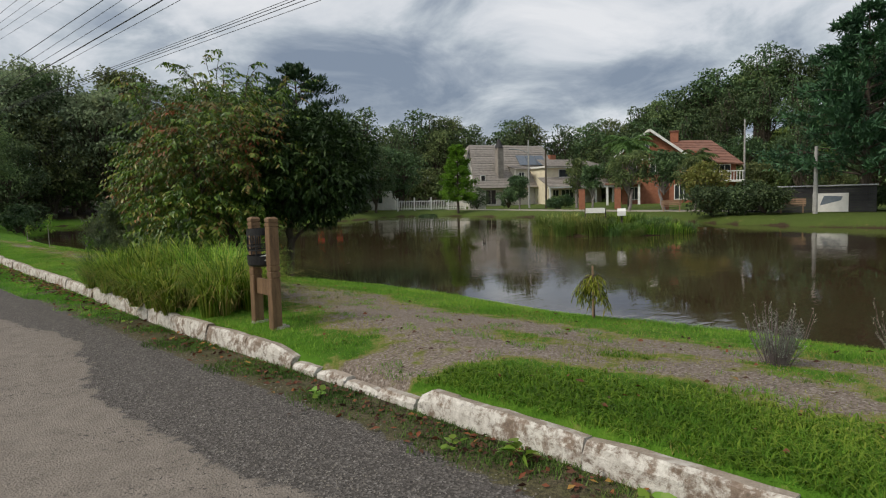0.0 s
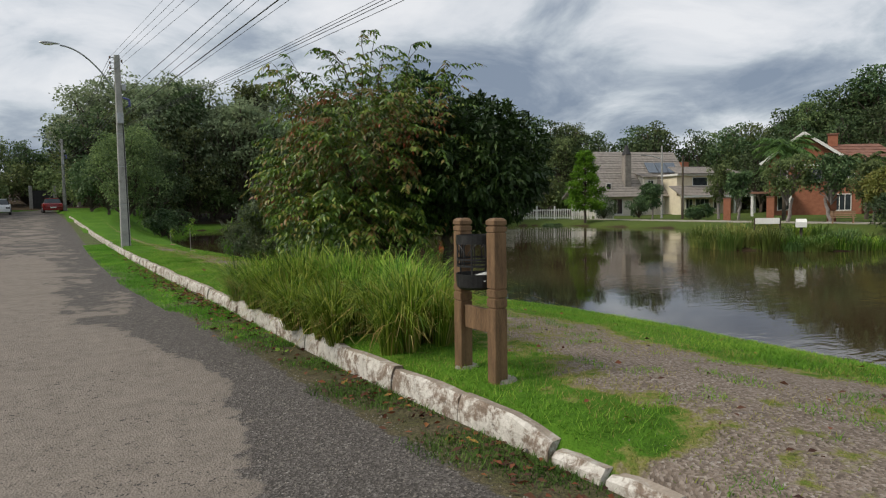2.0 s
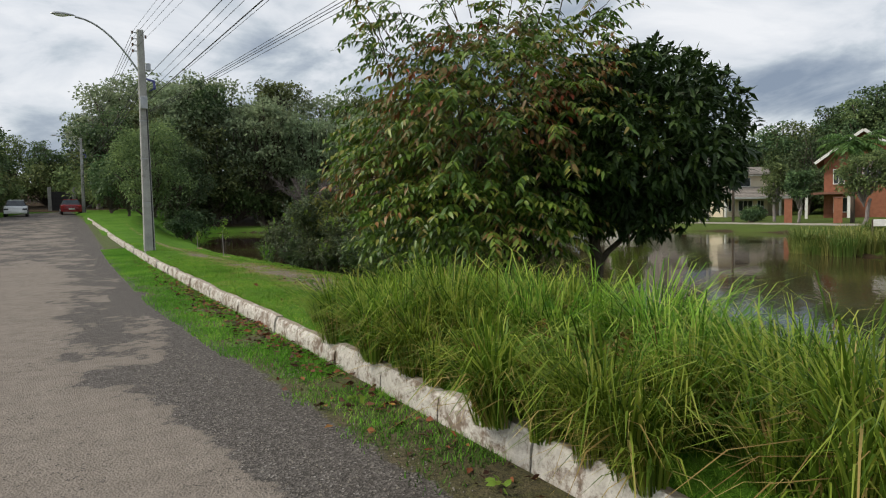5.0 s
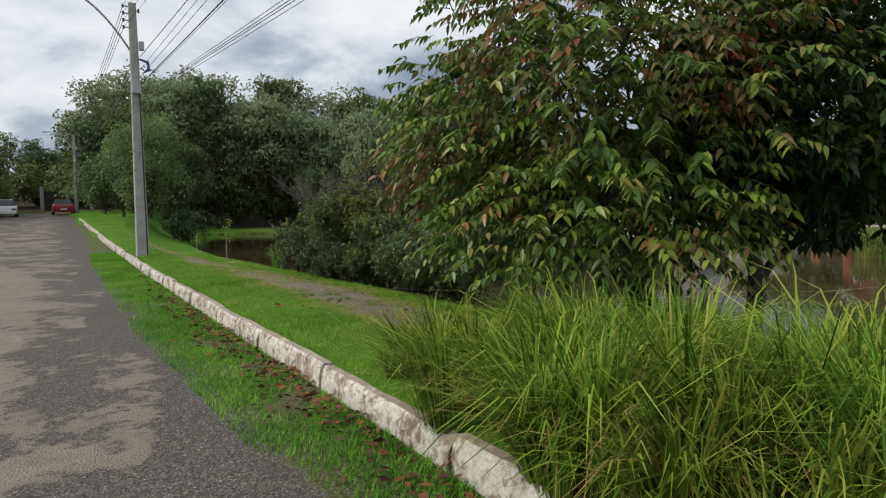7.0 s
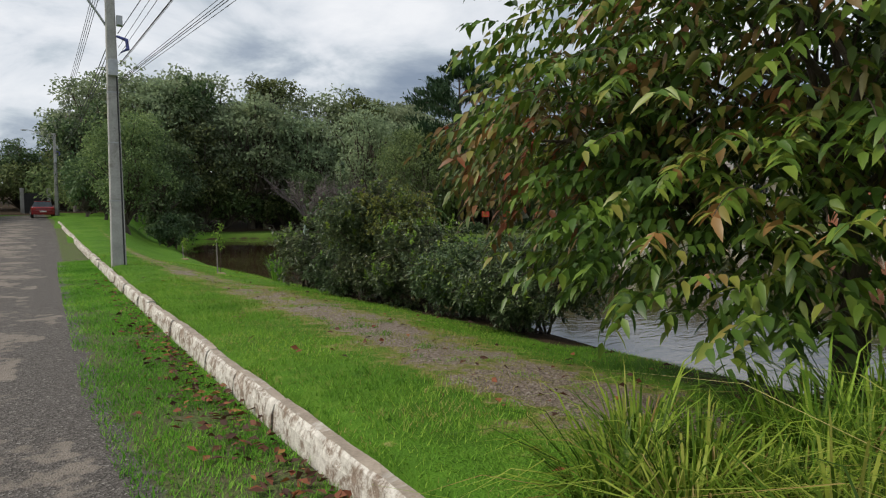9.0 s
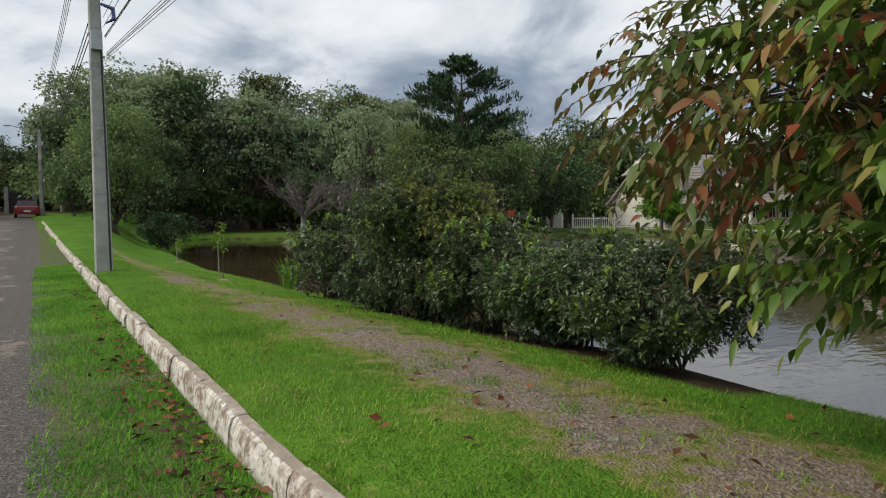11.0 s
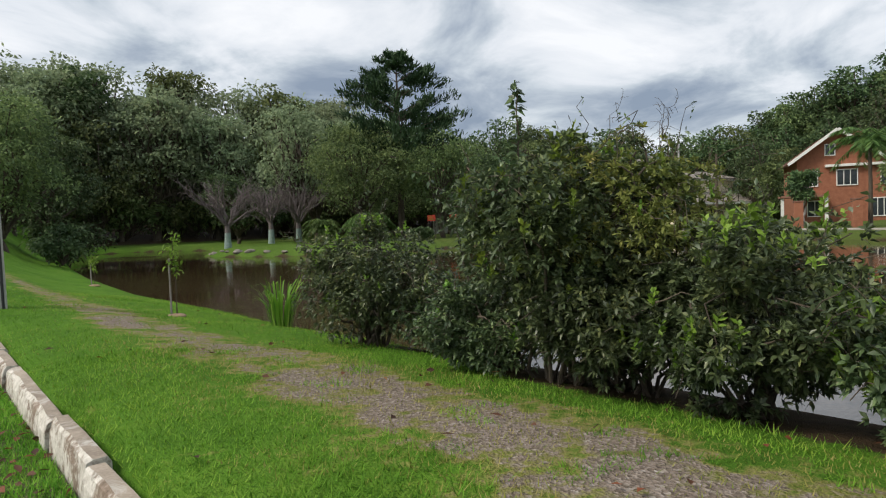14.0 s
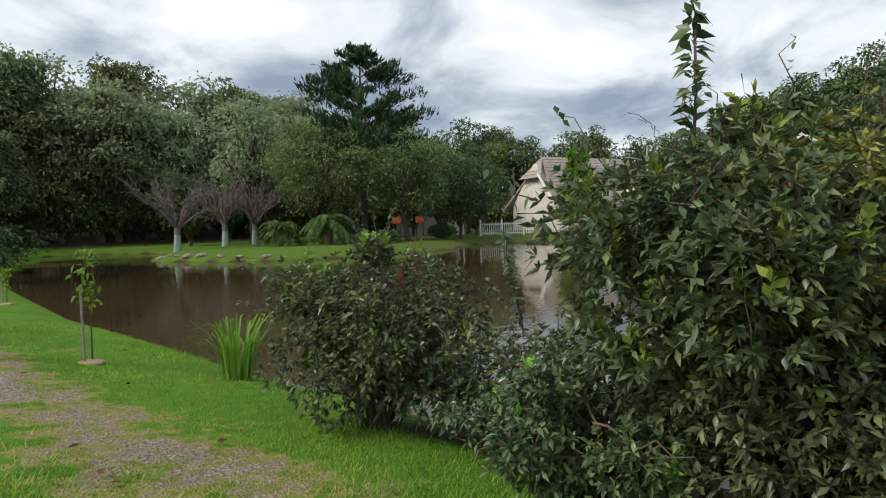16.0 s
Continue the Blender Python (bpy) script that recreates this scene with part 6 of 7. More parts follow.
def house_brick():
    # local: front faces -y, x to the right along the facade
    h = thing("house", pose(70.6, 44.4, gz(66, 40) - 0.1, 0, 0, -62) @ Matrix.Scale(1.12, 4), "two-storey red brick house with clay tile roofs and white trim", "house", "houses across the pond")
    part("wall", prism(0, 8.0, [(0, -0.5), (9, -0.5), (9, 5.8), (0, 5.8)]), M_BRICKWALL, h, "red brick walls")
    gable = [(0, 5.75), (6.2, 5.75), (3.1, 8.1)]
    vs = [(x, 0.0, z) for x, z in gable] + [(x, 9.0, z) for x, z in gable]
    part("gable", (vs, [(2, 1, 0), (3, 4, 5), (0, 1, 4, 3), (1, 2, 5, 4), (2, 0, 3, 5)]), M_BRICKWALL, h, at=pose(0, 0, 0))
    roof_slab(h, (-0.7, -0.8, 5.45), (-0.7, 9.5, 5.45), (3.1, 9.5, 8.35), (3.1, -0.8, 8.35), 0.12, M_CLAY, 9)
    roof_slab(h, (6.9, -0.8, 5.45), (6.9, 9.5, 5.45), (3.1, 9.5, 8.35), (3.1, -0.8, 8.35), 0.12, M_CLAY, 9)
    for s in (-1, 1):
        bm = bmesh.new()
        box(bm, 0, 4.85, -0.05, 0.05, -0.14, 0.12)
        part("bargeboard", bm, M_WHITE, h, at=pose(3.1 - s * 3.9, -0.84, 5.36, 0, -37.2 if s > 0 else 0, 0) if s > 0 else pose(3.1, -0.84, 8.3, 0, 37.2, 0))
    part("wall", prism(8.0, 12.0, [(1.5, -0.5), (9, -0.5), (9, 4.6), (1.5, 4.6)]), M_BRICKWALL, h)
    roof_slab(h, (6.0, -0.2, 4.9), (12.6, -0.2, 4.2), (9.6, 4.5, 7.2), (5.4, 4.5, 7.4), 0.12, M_CLAY, 8)
    roof_slab(h, (12.6, 9.4, 4.2), (12.6, -0.2, 4.2), (9.6, 4.5, 7.2), (9.6, 4.8, 7.2), 0.12, M_CLAY, 8)
    part("cornice", boxmesh(2.2, 8.3, -0.45, 0.0, 5.0, 5.22, 0.02), M_WHITE, h)
    window(h, 2.6, 6.1, 0.7, 0.9, 2)
    window(h, 3.9, 3.4, 1.5, 1.3, 3)
    window(h, 6.9, 3.4, 0.9, 1.3, 2)
    window(h, 1.2, 3.4, 0.8, 1.3, 2)
    window(h, 1.4, 0.7, 1.1, 1.3, 2)
    window(h, 6.4, 0.6, 1.4, 1.5, 3)
    ch = part("chimney", boxmesh(5.2, 6.1, 4.0, 4.8, 6.6, 8.35, 0.02), M_BRICKWALL, h)
    part("chimney_cap", boxmesh(5.1, 6.2, 3.9, 4.9, 8.35, 8.48, 0.02), M_CLAY, ch)
    bal = part("balcony", boxmesh(8.6, 12.6, -0.9, 1.5, 2.3, 2.5, 0.02), M_WHITE, h, "white balcony with railing")
    for k in range(14):
        x = 8.75 + 3.7 * k / 13
        part("baluster", boxmesh(x - 0.035, x + 0.035, -0.85, -0.78, 2.5, 3.4), M_WHITE, bal)
    part("handrail", boxmesh(8.6, 12.6, -0.88, -0.75, 3.4, 3.5), M_WHITE, bal)
    window(h, 10.6, 2.6, 1.6, 1.6, 3, 1.5)
    pc = part("porch_roof", boxmesh(-1.6, 2.2, -2.2, 0, 2.35, 2.55, 0.02), M_CLAY, h)
    for x in (-1.4, 2.0):
        part("porch_post", boxmesh(x - 0.12, x + 0.12, -2.0, -1.76, -0.4, 2.35), M_WHITE, pc)


house_brick()


def house_grey():
    h = thing("house", pose(67.0, 68.3, gz(70, 65) - 0.1, 0, 0, -16) @ Matrix.Scale(1.12, 4), "pale rendered house with steep grey tile roofs and solar panels", "house", "houses across the pond")
    # main block: ridge along x, its gable end to the left clipped
    part("wall", prism(1.2, 14.0, [(0, -0.5), (9, -0.5), (9, 3.2), (4.5, 8.0), (0, 3.2)]), M_PALEWALL, h, "pale rendered walls")
    roof_slab(h, (0.2, -0.9, 2.6), (15.0, -0.9, 2.6), (15.0, 4.5, 8.9), (2.4, 4.5, 8.9), 0.14, M_SLATE, 18)
    roof_slab(h, (0.2, 9.9, 2.6), (15.0, 9.9, 2.6), (15.0, 4.5, 8.9), (2.4, 4.5, 8.9), 0.14, M_SLATE, 18)
    roof_slab(h, (0.6, 2.3, 6.3), (0.6, 6.7, 6.3), (2.4, 4.52, 8.85), (2.4, 4.48, 8.85), 0.12, M_SLATE, 6)
    for z0, a in ((2.5, 0),):
        bm = bmesh.new()
        box(bm, -0.06, 0.06, 0, 5.6, -0.2, 0.06)
        part("bargeboard", bm, M_WHITE, h, at=pose(0.55, -0.75, 2.55, 49.4, 0, 0))
    fl = part("flue", boxmesh(4.6, 5.5, 0.2, 1.1, 2.8, 8.2, 0.03), M_SLATE, h, "tapering tiled chimney")
    cp = bmesh.new()
    bmesh.ops.create_cone(cp, cap_ends=True, segments=10, radius1=0.62, radius2=0.12, depth=1.3)
    part("cowl", cp, M_DARKWOOD, fl, "dark chimney cowl", at=pose(5.05, 0.65, 8.8))
    dm = part("dormer", prism(7.2, 9.2, [(-0.1, 3.3), (2.4, 3.3), (2.4, 5.6), (-0.1, 5.2)]), M_PALEWALL, h)
    roof_slab(dm, (6.9, -0.5, 5.2), (9.5, -0.5, 5.2), (9.5, 3.2, 6.1), (6.9, 3.2, 6.1), 0.1, M_SLATE, 5, "dormer_roof")
    window(dm, 8.2, 3.9, 0.8, 0.8, 2, -0.1)
    for k in range(3):
        part("solar_panel", boxmesh(-0.75, 0.75, 0, 1.9, 0, 0.06), M_PANEL, h, "blue-grey solar panel", at=pose(9.9 + k * 1.6, 1.7, 5.85, 49.4, 0, 0))
    # right wing, two storeys, with a long lean-to roof over the porch
    part("wall", prism(10.5, 20.5, [(-2.5, -0.5), (4, -0.5), (4, 5.2), (-2.5, 5.2)]), M_CREAM, h, "cream rendered walls")
    part("eave", boxmesh(10.2, 20.9, -3.0, 4.4, 5.2, 5.45, 0.02), M_WHITE, h)
    roof_slab(h, (10.2, -3.1, 5.45), (20.9, -3.1, 5.45), (19.5, 0.8, 6.6), (11.5, 0.8, 6.6), 0.1, M_SLATE, 6)
    roof_slab(h, (9.3, -5.2, 2.55), (20.9, -5.2, 2.55), (20.9, -2.5, 3.9), (9.3, -2.5, 3.9), 0.12, M_SLATE, 7, "porch_roof")
    part("fascia", boxmesh(9.2, 21.0, -5.28, -5.1, 2.3, 2.55), M_WHITE, h)
    part("wall", prism(10.0, 16.5, [(-4.0, -0.5), (-2.5, -0.5), (-2.5, 2.6), (-4.0, 2.6)]), M_CREAM, h)
    window(h, 14.0, 3.95, 2.2, 1.0, 1, -2.5, M_WHITE)
    window(h, 11.2, 0.9, 0.9, 1.2, 2, -4.0)
    window(h, 13.2, 0.9, 2.0, 1.2, 3, -4.0)
    window(h, 15.4, 0.9, 0.9, 1.2, 2, -4.0)
    for x in (9.6, 17.4, 20.5):
        part("porch_post", boxmesh(x - 0.1, x + 0.1, -5.1, -4.9, -0.5, 2.4), M_WHITE, h)
    window(h, 3.2, 0.4, 1.6, 1.9, 2)
    window(h, 2.0, 3.3, 0.6, 1.0, 1)
    part("chimney", boxmesh(15.0, 16.0, 2.4, 3.2, 5.3, 7.4, 0.03), M_BRICKWALL, h)


house_grey()


def house_far():
    h = thing("house", pose(50.0, 78.0, gz(50, 78), 0, 0, -45), "white house with a dark red roof half hidden by trees", "house", "houses across the pond")
    part("wall", prism(0, 8, [(0, -0.5), (7, -0.5), (7, 4.6), (3.5, 7.8), (0, 4.6)]), M_WHITE, h)
    roof_slab(h, (-0.5, -0.6, 4.2), (8.5, -0.6, 4.2), (8.5, 3.5, 8.1), (-0.5, 3.5, 8.1), 0.12, M_CLAY, 8)
    roof_slab(h, (-0.5, 7.6, 4.2), (8.5, 7.6, 4.2), (8.5, 3.5, 8.1), (-0.5, 3.5, 8.1), 0.12, M_CLAY, 8)
    window(h, 2, 1, 1.2, 1.3)
    window(h, 5.5, 1, 1.2, 1.3)


house_far()


def far_bank():
    # slatted dark boundary fence with a white panel and gate
    f = thing("board_fence", pose(42.3, 18.5, gz(44, 14) - 0.15, 0, 0, -75), "dark horizontal board fence with a pale coping", "fence")
    for k in range(11):
        part("board", boxmesh(0, 8.2, 0, 0.05, 0.05 + k * 0.155, 0.19 + k * 0.155), M_DARKWOOD, f)
    for k in range(5):
        part("post", boxmesh(k * 2.03, k * 2.03 + 0.1, 0.05, 0.14, -0.2, 1.78), M_DARKWOOD, f)
    part("coping", boxmesh(-0.1, 8.3, -0.12, 0.25, 1.78, 1.86, 0.01), M_STEEL, f, "pale metal coping")
    nt = part("notice", boxmesh(0.6, 1.25, -0.03, 0.0, 1.15, 1.65), M_WHITE, f, "small white notice board")
    for k in range(4):
        part("text_line", boxmesh(0.66, 1.15 - 0.06 * (k % 2), -0.034, -0.03, 1.25 + k * 0.09, 1.275 + k * 0.09), M_STEEL, nt)
    bn = part("banner", boxmesh(4.9, 6.8, -0.04, 0.0, 0.2, 1.35), M_WHITE, f, "white and pale blue banner panel")
    part("blue_stripe", prism(-0.046, -0.041, [(5.3, 0.6), (6.4, 0.9), (6.5, 1.15), (5.5, 1.2)]), M_PANEL, bn, at=pose(0, 0, 0, 0, 0, 0) @ Matrix(((0, 1, 0, 0), (1, 0, 0, 0), (0, 0, 1, 0), (0, 0, 0, 1))))
    # benches
    first = None
    for x, y, a in ((46.2, 24.6, -60), (41.9, 14.4, -74)):
        m = at_ground(x, y, a)
        if first is None:
            first = b = thing("park_bench", m, "brown slatted wooden park bench facing the pond", "bench", "park benches")
            for k in range(3):
                part("seat_slat", boxmesh(-0.75, 0.75, -0.05 + k * 0.14, 0.07 + k * 0.14, 0.42, 0.46, 0.005), M_BENCH, b)
            for k in range(3):
                part("back_slat", boxmesh(-0.75, 0.75, 0.42, 0.46, 0.52 + k * 0.13, 0.63 + k * 0.13, 0.005), M_BENCH, b)
            for x0 in (-0.6, 0.6):
                part("leg", boxmesh(x0 - 0.04, x0 + 0.04, -0.02, 0.05, -0.05, 0.42), M_BENCH, b)
                part("leg", boxmesh(x0 - 0.04, x0 + 0.04, 0.38, 0.42, -0.05, 0.9), M_BENCH, b)
        else:
            copy_thing(first, m)
    # slim poles on the far bank
    for x, y, h, mat, lab in ((41.6, 13.0, 4.0, M_CONC, "white concrete post on the far bank"), (61.8, 52.3, 8.6, M_CONC, "grey street lamp pole on the far bank"), (58.0, 46.5, 6.8, M_BARK, "wooden pole on the far bank"), (80, 33, 10, M_CONC, "distant grey pole behind the brick house")):
        p = thing("lamp_post", at_ground(x, y), lab, "pole", "far poles")
        part("shaft", tube([(0, 0, -0.3), (0, 0, h)], [0.14, 0.09], 10), mat, p)
        if h > 8 and h < 9:
            part("arm", tube([(0, 0, h - 1.6), (-1.0, 0.6, h - 1.2), (-1.9, 1.1, h - 1.1)], [0.05, 0.05, 0.05], 6), M_STEEL, p)
            part("lamp_head", boxmesh(-2.3, -1.7, 0.98, 1.22, h - 1.17, h - 1.05, 0.03), M_STEEL, p)
    # brick gate pillars
    first = None
    for x, y in ((52.6, 37.6), (53.4, 34.0), (51.5, 28.0)):
        m = at_ground(x, y, -60)
        if first is None:
            first = g = thing("gate_pillar", m, "red brick gate pillar with a tiled cap", "pillar", "gate pillars")
            part("shaft", boxmesh(-0.3, 0.3, -0.3, 0.3, -0.2, 2.0, 0.01), M_BRICKWALL, g)
            part("cap", boxmesh(-0.34, 0.34, -0.34, 0.34, 2.0, 2.1, 0.02), M_CLAY, g)
        else:
            copy_thing(first, m)
    # white picket fence and gate
    fx = thing("picket_fence", pose(50.0, 64.5, gz(51, 62), 0, 0, -50), "white railing fence in front of a garden", "fence")
    for k in range(40):
        part("picket", boxmesh(k * 0.22, k * 0.22 + 0.07, 0, 0.04, 0.1, 1.35), M_WHITE, fx)
    for z in (0.25, 1.15):
        part("rail", boxmesh(0, 8.8, 0.04, 0.09, z, z + 0.08), M_WHITE, fx)
    for k in range(5):
        part("post", boxmesh(k * 2.2 - 0.08, k * 2.2 + 0.08, -0.02, 0.14, -0.2, 1.7), M_WHITE, fx)
    gt = thing("garden_gate", pose(55.9, 57.4, gz(56, 57.5), 0, 0, -50), "white boarded garden gate", "gate")
    for k in range(9):
        part("board", boxmesh(k * 0.25, k * 0.25 + 0.22, 0, 0.05, 0.05, 2.1), M_WHITE, gt)
    part("rail", boxmesh(0, 2.25, 0.05, 0.1, 0.4, 0.5), M_WHITE, gt)
    # pale footway along the far shore
    ys = np.linspace(0, 1, 40)
    line = np.array([(44.5, 14), (47.0, 30), (50.0, 42), (53.5, 53), (56, 62)])
    cx, cy = np.interp(ys, np.linspace(0, 1, 5), line[:, 0]), np.interp(ys, np.linspace(0, 1, 5), line[:, 1])
    vs, fs = [], []
    for k in range(40):
        for o in (0.0, 2.2):
            x, y = cx[k] + o * 0.92, cy[k] - o * 0.35
            vs.append((x, y, gz(x, y) + 0.05))
            vs.append((x, y, gz(x, y) - 0.3))
    for k in range(39):
        a = k * 4
        fs += [(a, a + 4, a + 6, a + 2), (a, a + 1, a + 5, a + 4), (a + 2, a + 6, a + 7, a + 3)]
    tagged(part("pavement", (vs, fs), M_PAD), "pale footway along the far bank", "pavement", kind="structure")
    # two red-orange boards standing in for unidentified red patches; posts and text lines added
    first = None
    for x, y in ((37.2, 62.4), (39.3, 61.8)):
        m = at_ground(x, y, -40)
        if first is not None:
            copy_thing(first, m)
            continue
        first = s = thing("sign_board", m, "small red-orange board on two posts", "sign", "red signs")
        bd = part("board", boxmesh(-0.36, 0.36, -0.03, 0.03, 1.55, 2.1, 0.01), M_REDBOARD, s)
        for k in range(3):
            part("text_line", boxmesh(-0.26, 0.24 - 0.1 * k, -0.036, -0.031, 1.66 + k * 0.14, 1.71 + k * 0.14), M_GOLD, bd)
        for px in (-0.28, 0.28):
            part("post", boxmesh(px - 0.04, px + 0.04, 0.03, 0.1, -0.2, 2.05), M_BARK, s)
    # low signs on the islet
    b = thing("sign_board", at_ground(27.0, 18.5, -56), "low white sign board on the reedy islet", "sign")
    part("board", boxmesh(-0.48, 0.48, -0.02, 0.02, 0.72, 0.98, 0.01), M_WHITE, b)
    for x in (-0.5, 0.5):
        part("post", boxmesh(x - 0.03, x + 0.03, 0.02, 0.07, -0.2, 0.98), M_BARK, b)
    nb = thing("bird_house", at_ground(27.5, 17.3, -56), "small white shelter among the reeds", "shelter")
    part("wall", prism(-0.2, 0.2, [(-0.18, 0.58), (0.18, 0.58), (0.18, 0.8), (0, 0.94), (-0.18, 0.8)]), M_WHITE, nb)
    part("post", boxmesh(-0.05, 0.05, -0.05, 0.05, -0.2, 0.6), M_BARK, nb)


far_bank()


def reeds():
    rng = np.random.default_rng(61)
    for k in range(84):
        a, q = rng.uniform(0, 6.28), math.sqrt(rng.uniform(0, 1)) * 1.02
        u, v = math.cos(a) * q * 3.1, math.sin(a) * q * 3.7
        x, y = 28.3 + u * 0.83 + v * 0.55, 18.4 + u * 0.55 - v * 0.83
        if math.hypot(x - 26.6, y - 18.3) < 0.6 or math.hypot(x - 27.2, y - 17.1) < 0.5:
            continue
        n = 320
        th, rr = rng.uniform(0, 6.28, n), 0.55 * np.sqrt(rng.uniform(0, 1, n))
        base = np.stack([rr * np.cos(th), rr * np.sin(th), np.full(n, -0.1)], 1)
        amt = rng.uniform(0.1, 0.6, n)
        tall = (1.05 if v < -0.6 else 0.72) * rng.uniform(0.55, 1.25)
        ob = part("reed_clump", blade_mesh("reed_clump", base, np.stack([np.cos(th) * amt, np.sin(th) * amt, 0 * th], 1), rng.uniform(0.5, 1.0, n) * tall, rng.uniform(0.008, 0.016, n), rng.uniform(0, 0.8, n)), (M_TANLEAF, M_REED)[k % 2] if v < -0.6 else (M_REED, M_TALL, M_FROND)[k % 3], at=pose(x, y, gz(x, y)))
        tagged(ob, "clump of olive green reeds on the islet", "reeds", "islet reeds")
    # rocks at the tip of the point
    for k in range(9):
        bm = bmesh.new()
        bmesh.ops.create_icosphere(bm, subdivisions=2, radius=1.0)
        for v in bm.verts:
            v.co *= 1 + 0.35 * noise.noise(v.co * 1.3 + Vector((k * 3.1, 0, 0)))
        s = rng.uniform(0.14, 0.34)
        f = (k / 8) ** 2 * 0.8
        x, y = 17.9 + 4.5 * f + rng.normal() * 0.2, 63.5 - 9.5 * f + rng.normal() * 0.2
        tagged(part("rock", bm, M_STONE, at=pose(x, y, max(gz(x, y), POND - 0.1), 0, 0, rng.uniform(0, 360)) @ Matrix.Diagonal((s * 1.4, s, s * 0.6, 1))), "grey weathered rock at the pond edge", "rock", "shore rocks")


reeds()

# ---- cars ----


def car(x, y, z, rz, mat, label, pitch=0.0):
    c = thing("car", pose(x, y, z, pitch, 0, rz), label, "car", "parked cars")
    prof = [(-2.0, 0.32), (2.0, 0.30), (2.08, 0.55), (1.98, 0.78), (1.1, 0.92), (0.95, 0.95), (-1.55, 1.0), (-2.02, 0.92), (-2.08, 0.6)]
    bm = bmesh.new()
    secs = []
    for xx, k in ((-0.86, 0.94), (-0.80, 1.0), (0.80, 1.0), (0.86, 0.94)):
        secs.append([bm.verts.new((xx, yy * (1 if abs(xx) < 0.85 else 0.985), 0.3 + (zz - 0.3) * k)) for yy, zz in prof])
    n = len(prof)
    for a, b in zip(secs, secs[1:]):
        for i in range(n):
            bm.faces.new((a[i], a[(i + 1) % n], b[(i + 1) % n], b[i]))
    bm.faces.new(secs[0])
    bm.faces.new(secs[-1][::-1])
    bmesh.ops.recalc_face_normals(bm, faces=bm.faces)
    part("body", bm, mat, c)
    cab = [(-1.62, 0.98), (1.0, 0.93), (0.25, 1.42), (-0.3, 1.48), (-1.1, 1.43)]
    bm = bmesh.new()
    lo = [bm.verts.new((-0.76 + (0.16 if zz > 1.2 else 0), yy, zz)) for yy, zz in cab]
    hi = [bm.verts.new((0.76 - (0.16 if zz > 1.2 else 0), yy, zz)) for yy, zz in cab]
    m = len(cab)
    for i in range(m):
        bm.faces.new((lo[i], lo[(i + 1) % m], hi[(i + 1) % m], hi[i]))
    bm.faces.new(lo)
    bm.faces.new(hi[::-1])
    bmesh.ops.recalc_face_normals(bm, faces=bm.faces)
    part("cabin", bm, M_GLASS, c, "dark car windows")
    part("roof", boxmesh(-0.6, 0.6, -1.1, 0.25, 1.42, 1.485, 0.02), mat, c)
    for sx in (-0.8, 0.8):
        for sy in (-1.3, 1.3):
            bm = bmesh.new()
            bmesh.ops.create_cone(bm, cap_ends=True, segments=20, radius1=0.31, radius2=0.31, depth=0.2)
            w = part("wheel", bm, M_TYRE, c, at=pose(sx, sy, 0.31, 0, 90, 0))
            bm = bmesh.new()
            bmesh.ops.create_cone(bm, cap_ends=True, segments=14, radius1=0.19, radius2=0.17, depth=0.22)
            part("rim", bm, M_STEEL, w)
    for sx in (-0.68, 0.68):
        part("tail_lamp", boxmesh(sx - 0.12, sx + 0.12, -2.11, -2.03, 0.68, 0.9, 0.02), M_LAMP_RED, c)
        part("headlight", boxmesh(sx - 0.16, sx + 0.16, 2.0, 2.07, 0.6, 0.74, 0.02), M_GLASS, c)
    part("number_plate", boxmesh(-0.25, 0.25, -2.12, -2.06, 0.52, 0.64), M_WHITE, c)
    part("number_plate", boxmesh(-0.25, 0.25, 2.06, 2.12, 0.42, 0.54), M_WHITE, c)
    for s in (-2.09, 2.09):
        part("bumper", boxmesh(-0.84, 0.84, s - 0.06, s + 0.06, 0.3, 0.5, 0.03), mat, c)


car(0.1, 79.0, float(road_z(79)) + 0.01, 3, M_RED, "dark red hatchback parked by the kerb", 2.0)
car(-4.1, 75.0, float(road_z(75)) + 0.01, 182, M_CARWHITE, "white saloon car parked at the roadside", -2.0)


def road_end():
    w = thing("garden_wall", pose(-2.2, 101, gz(-2.2, 101), 0, 0, 0), "grey boundary wall with a metal gate at the road's end", "wall")
    part("panel", boxmesh(0, 2.4, 0, 0.2, -0.5, 2.4), M_DARKWOOD, w)
    for x in (-0.3, 2.4):
        part("pillar", boxmesh(x, x + 0.4, -0.1, 0.4, -0.5, 3.0, 0.02), M_CONC, w)


road_end()

# ---- lawn blades, fallen leaves, litter ----


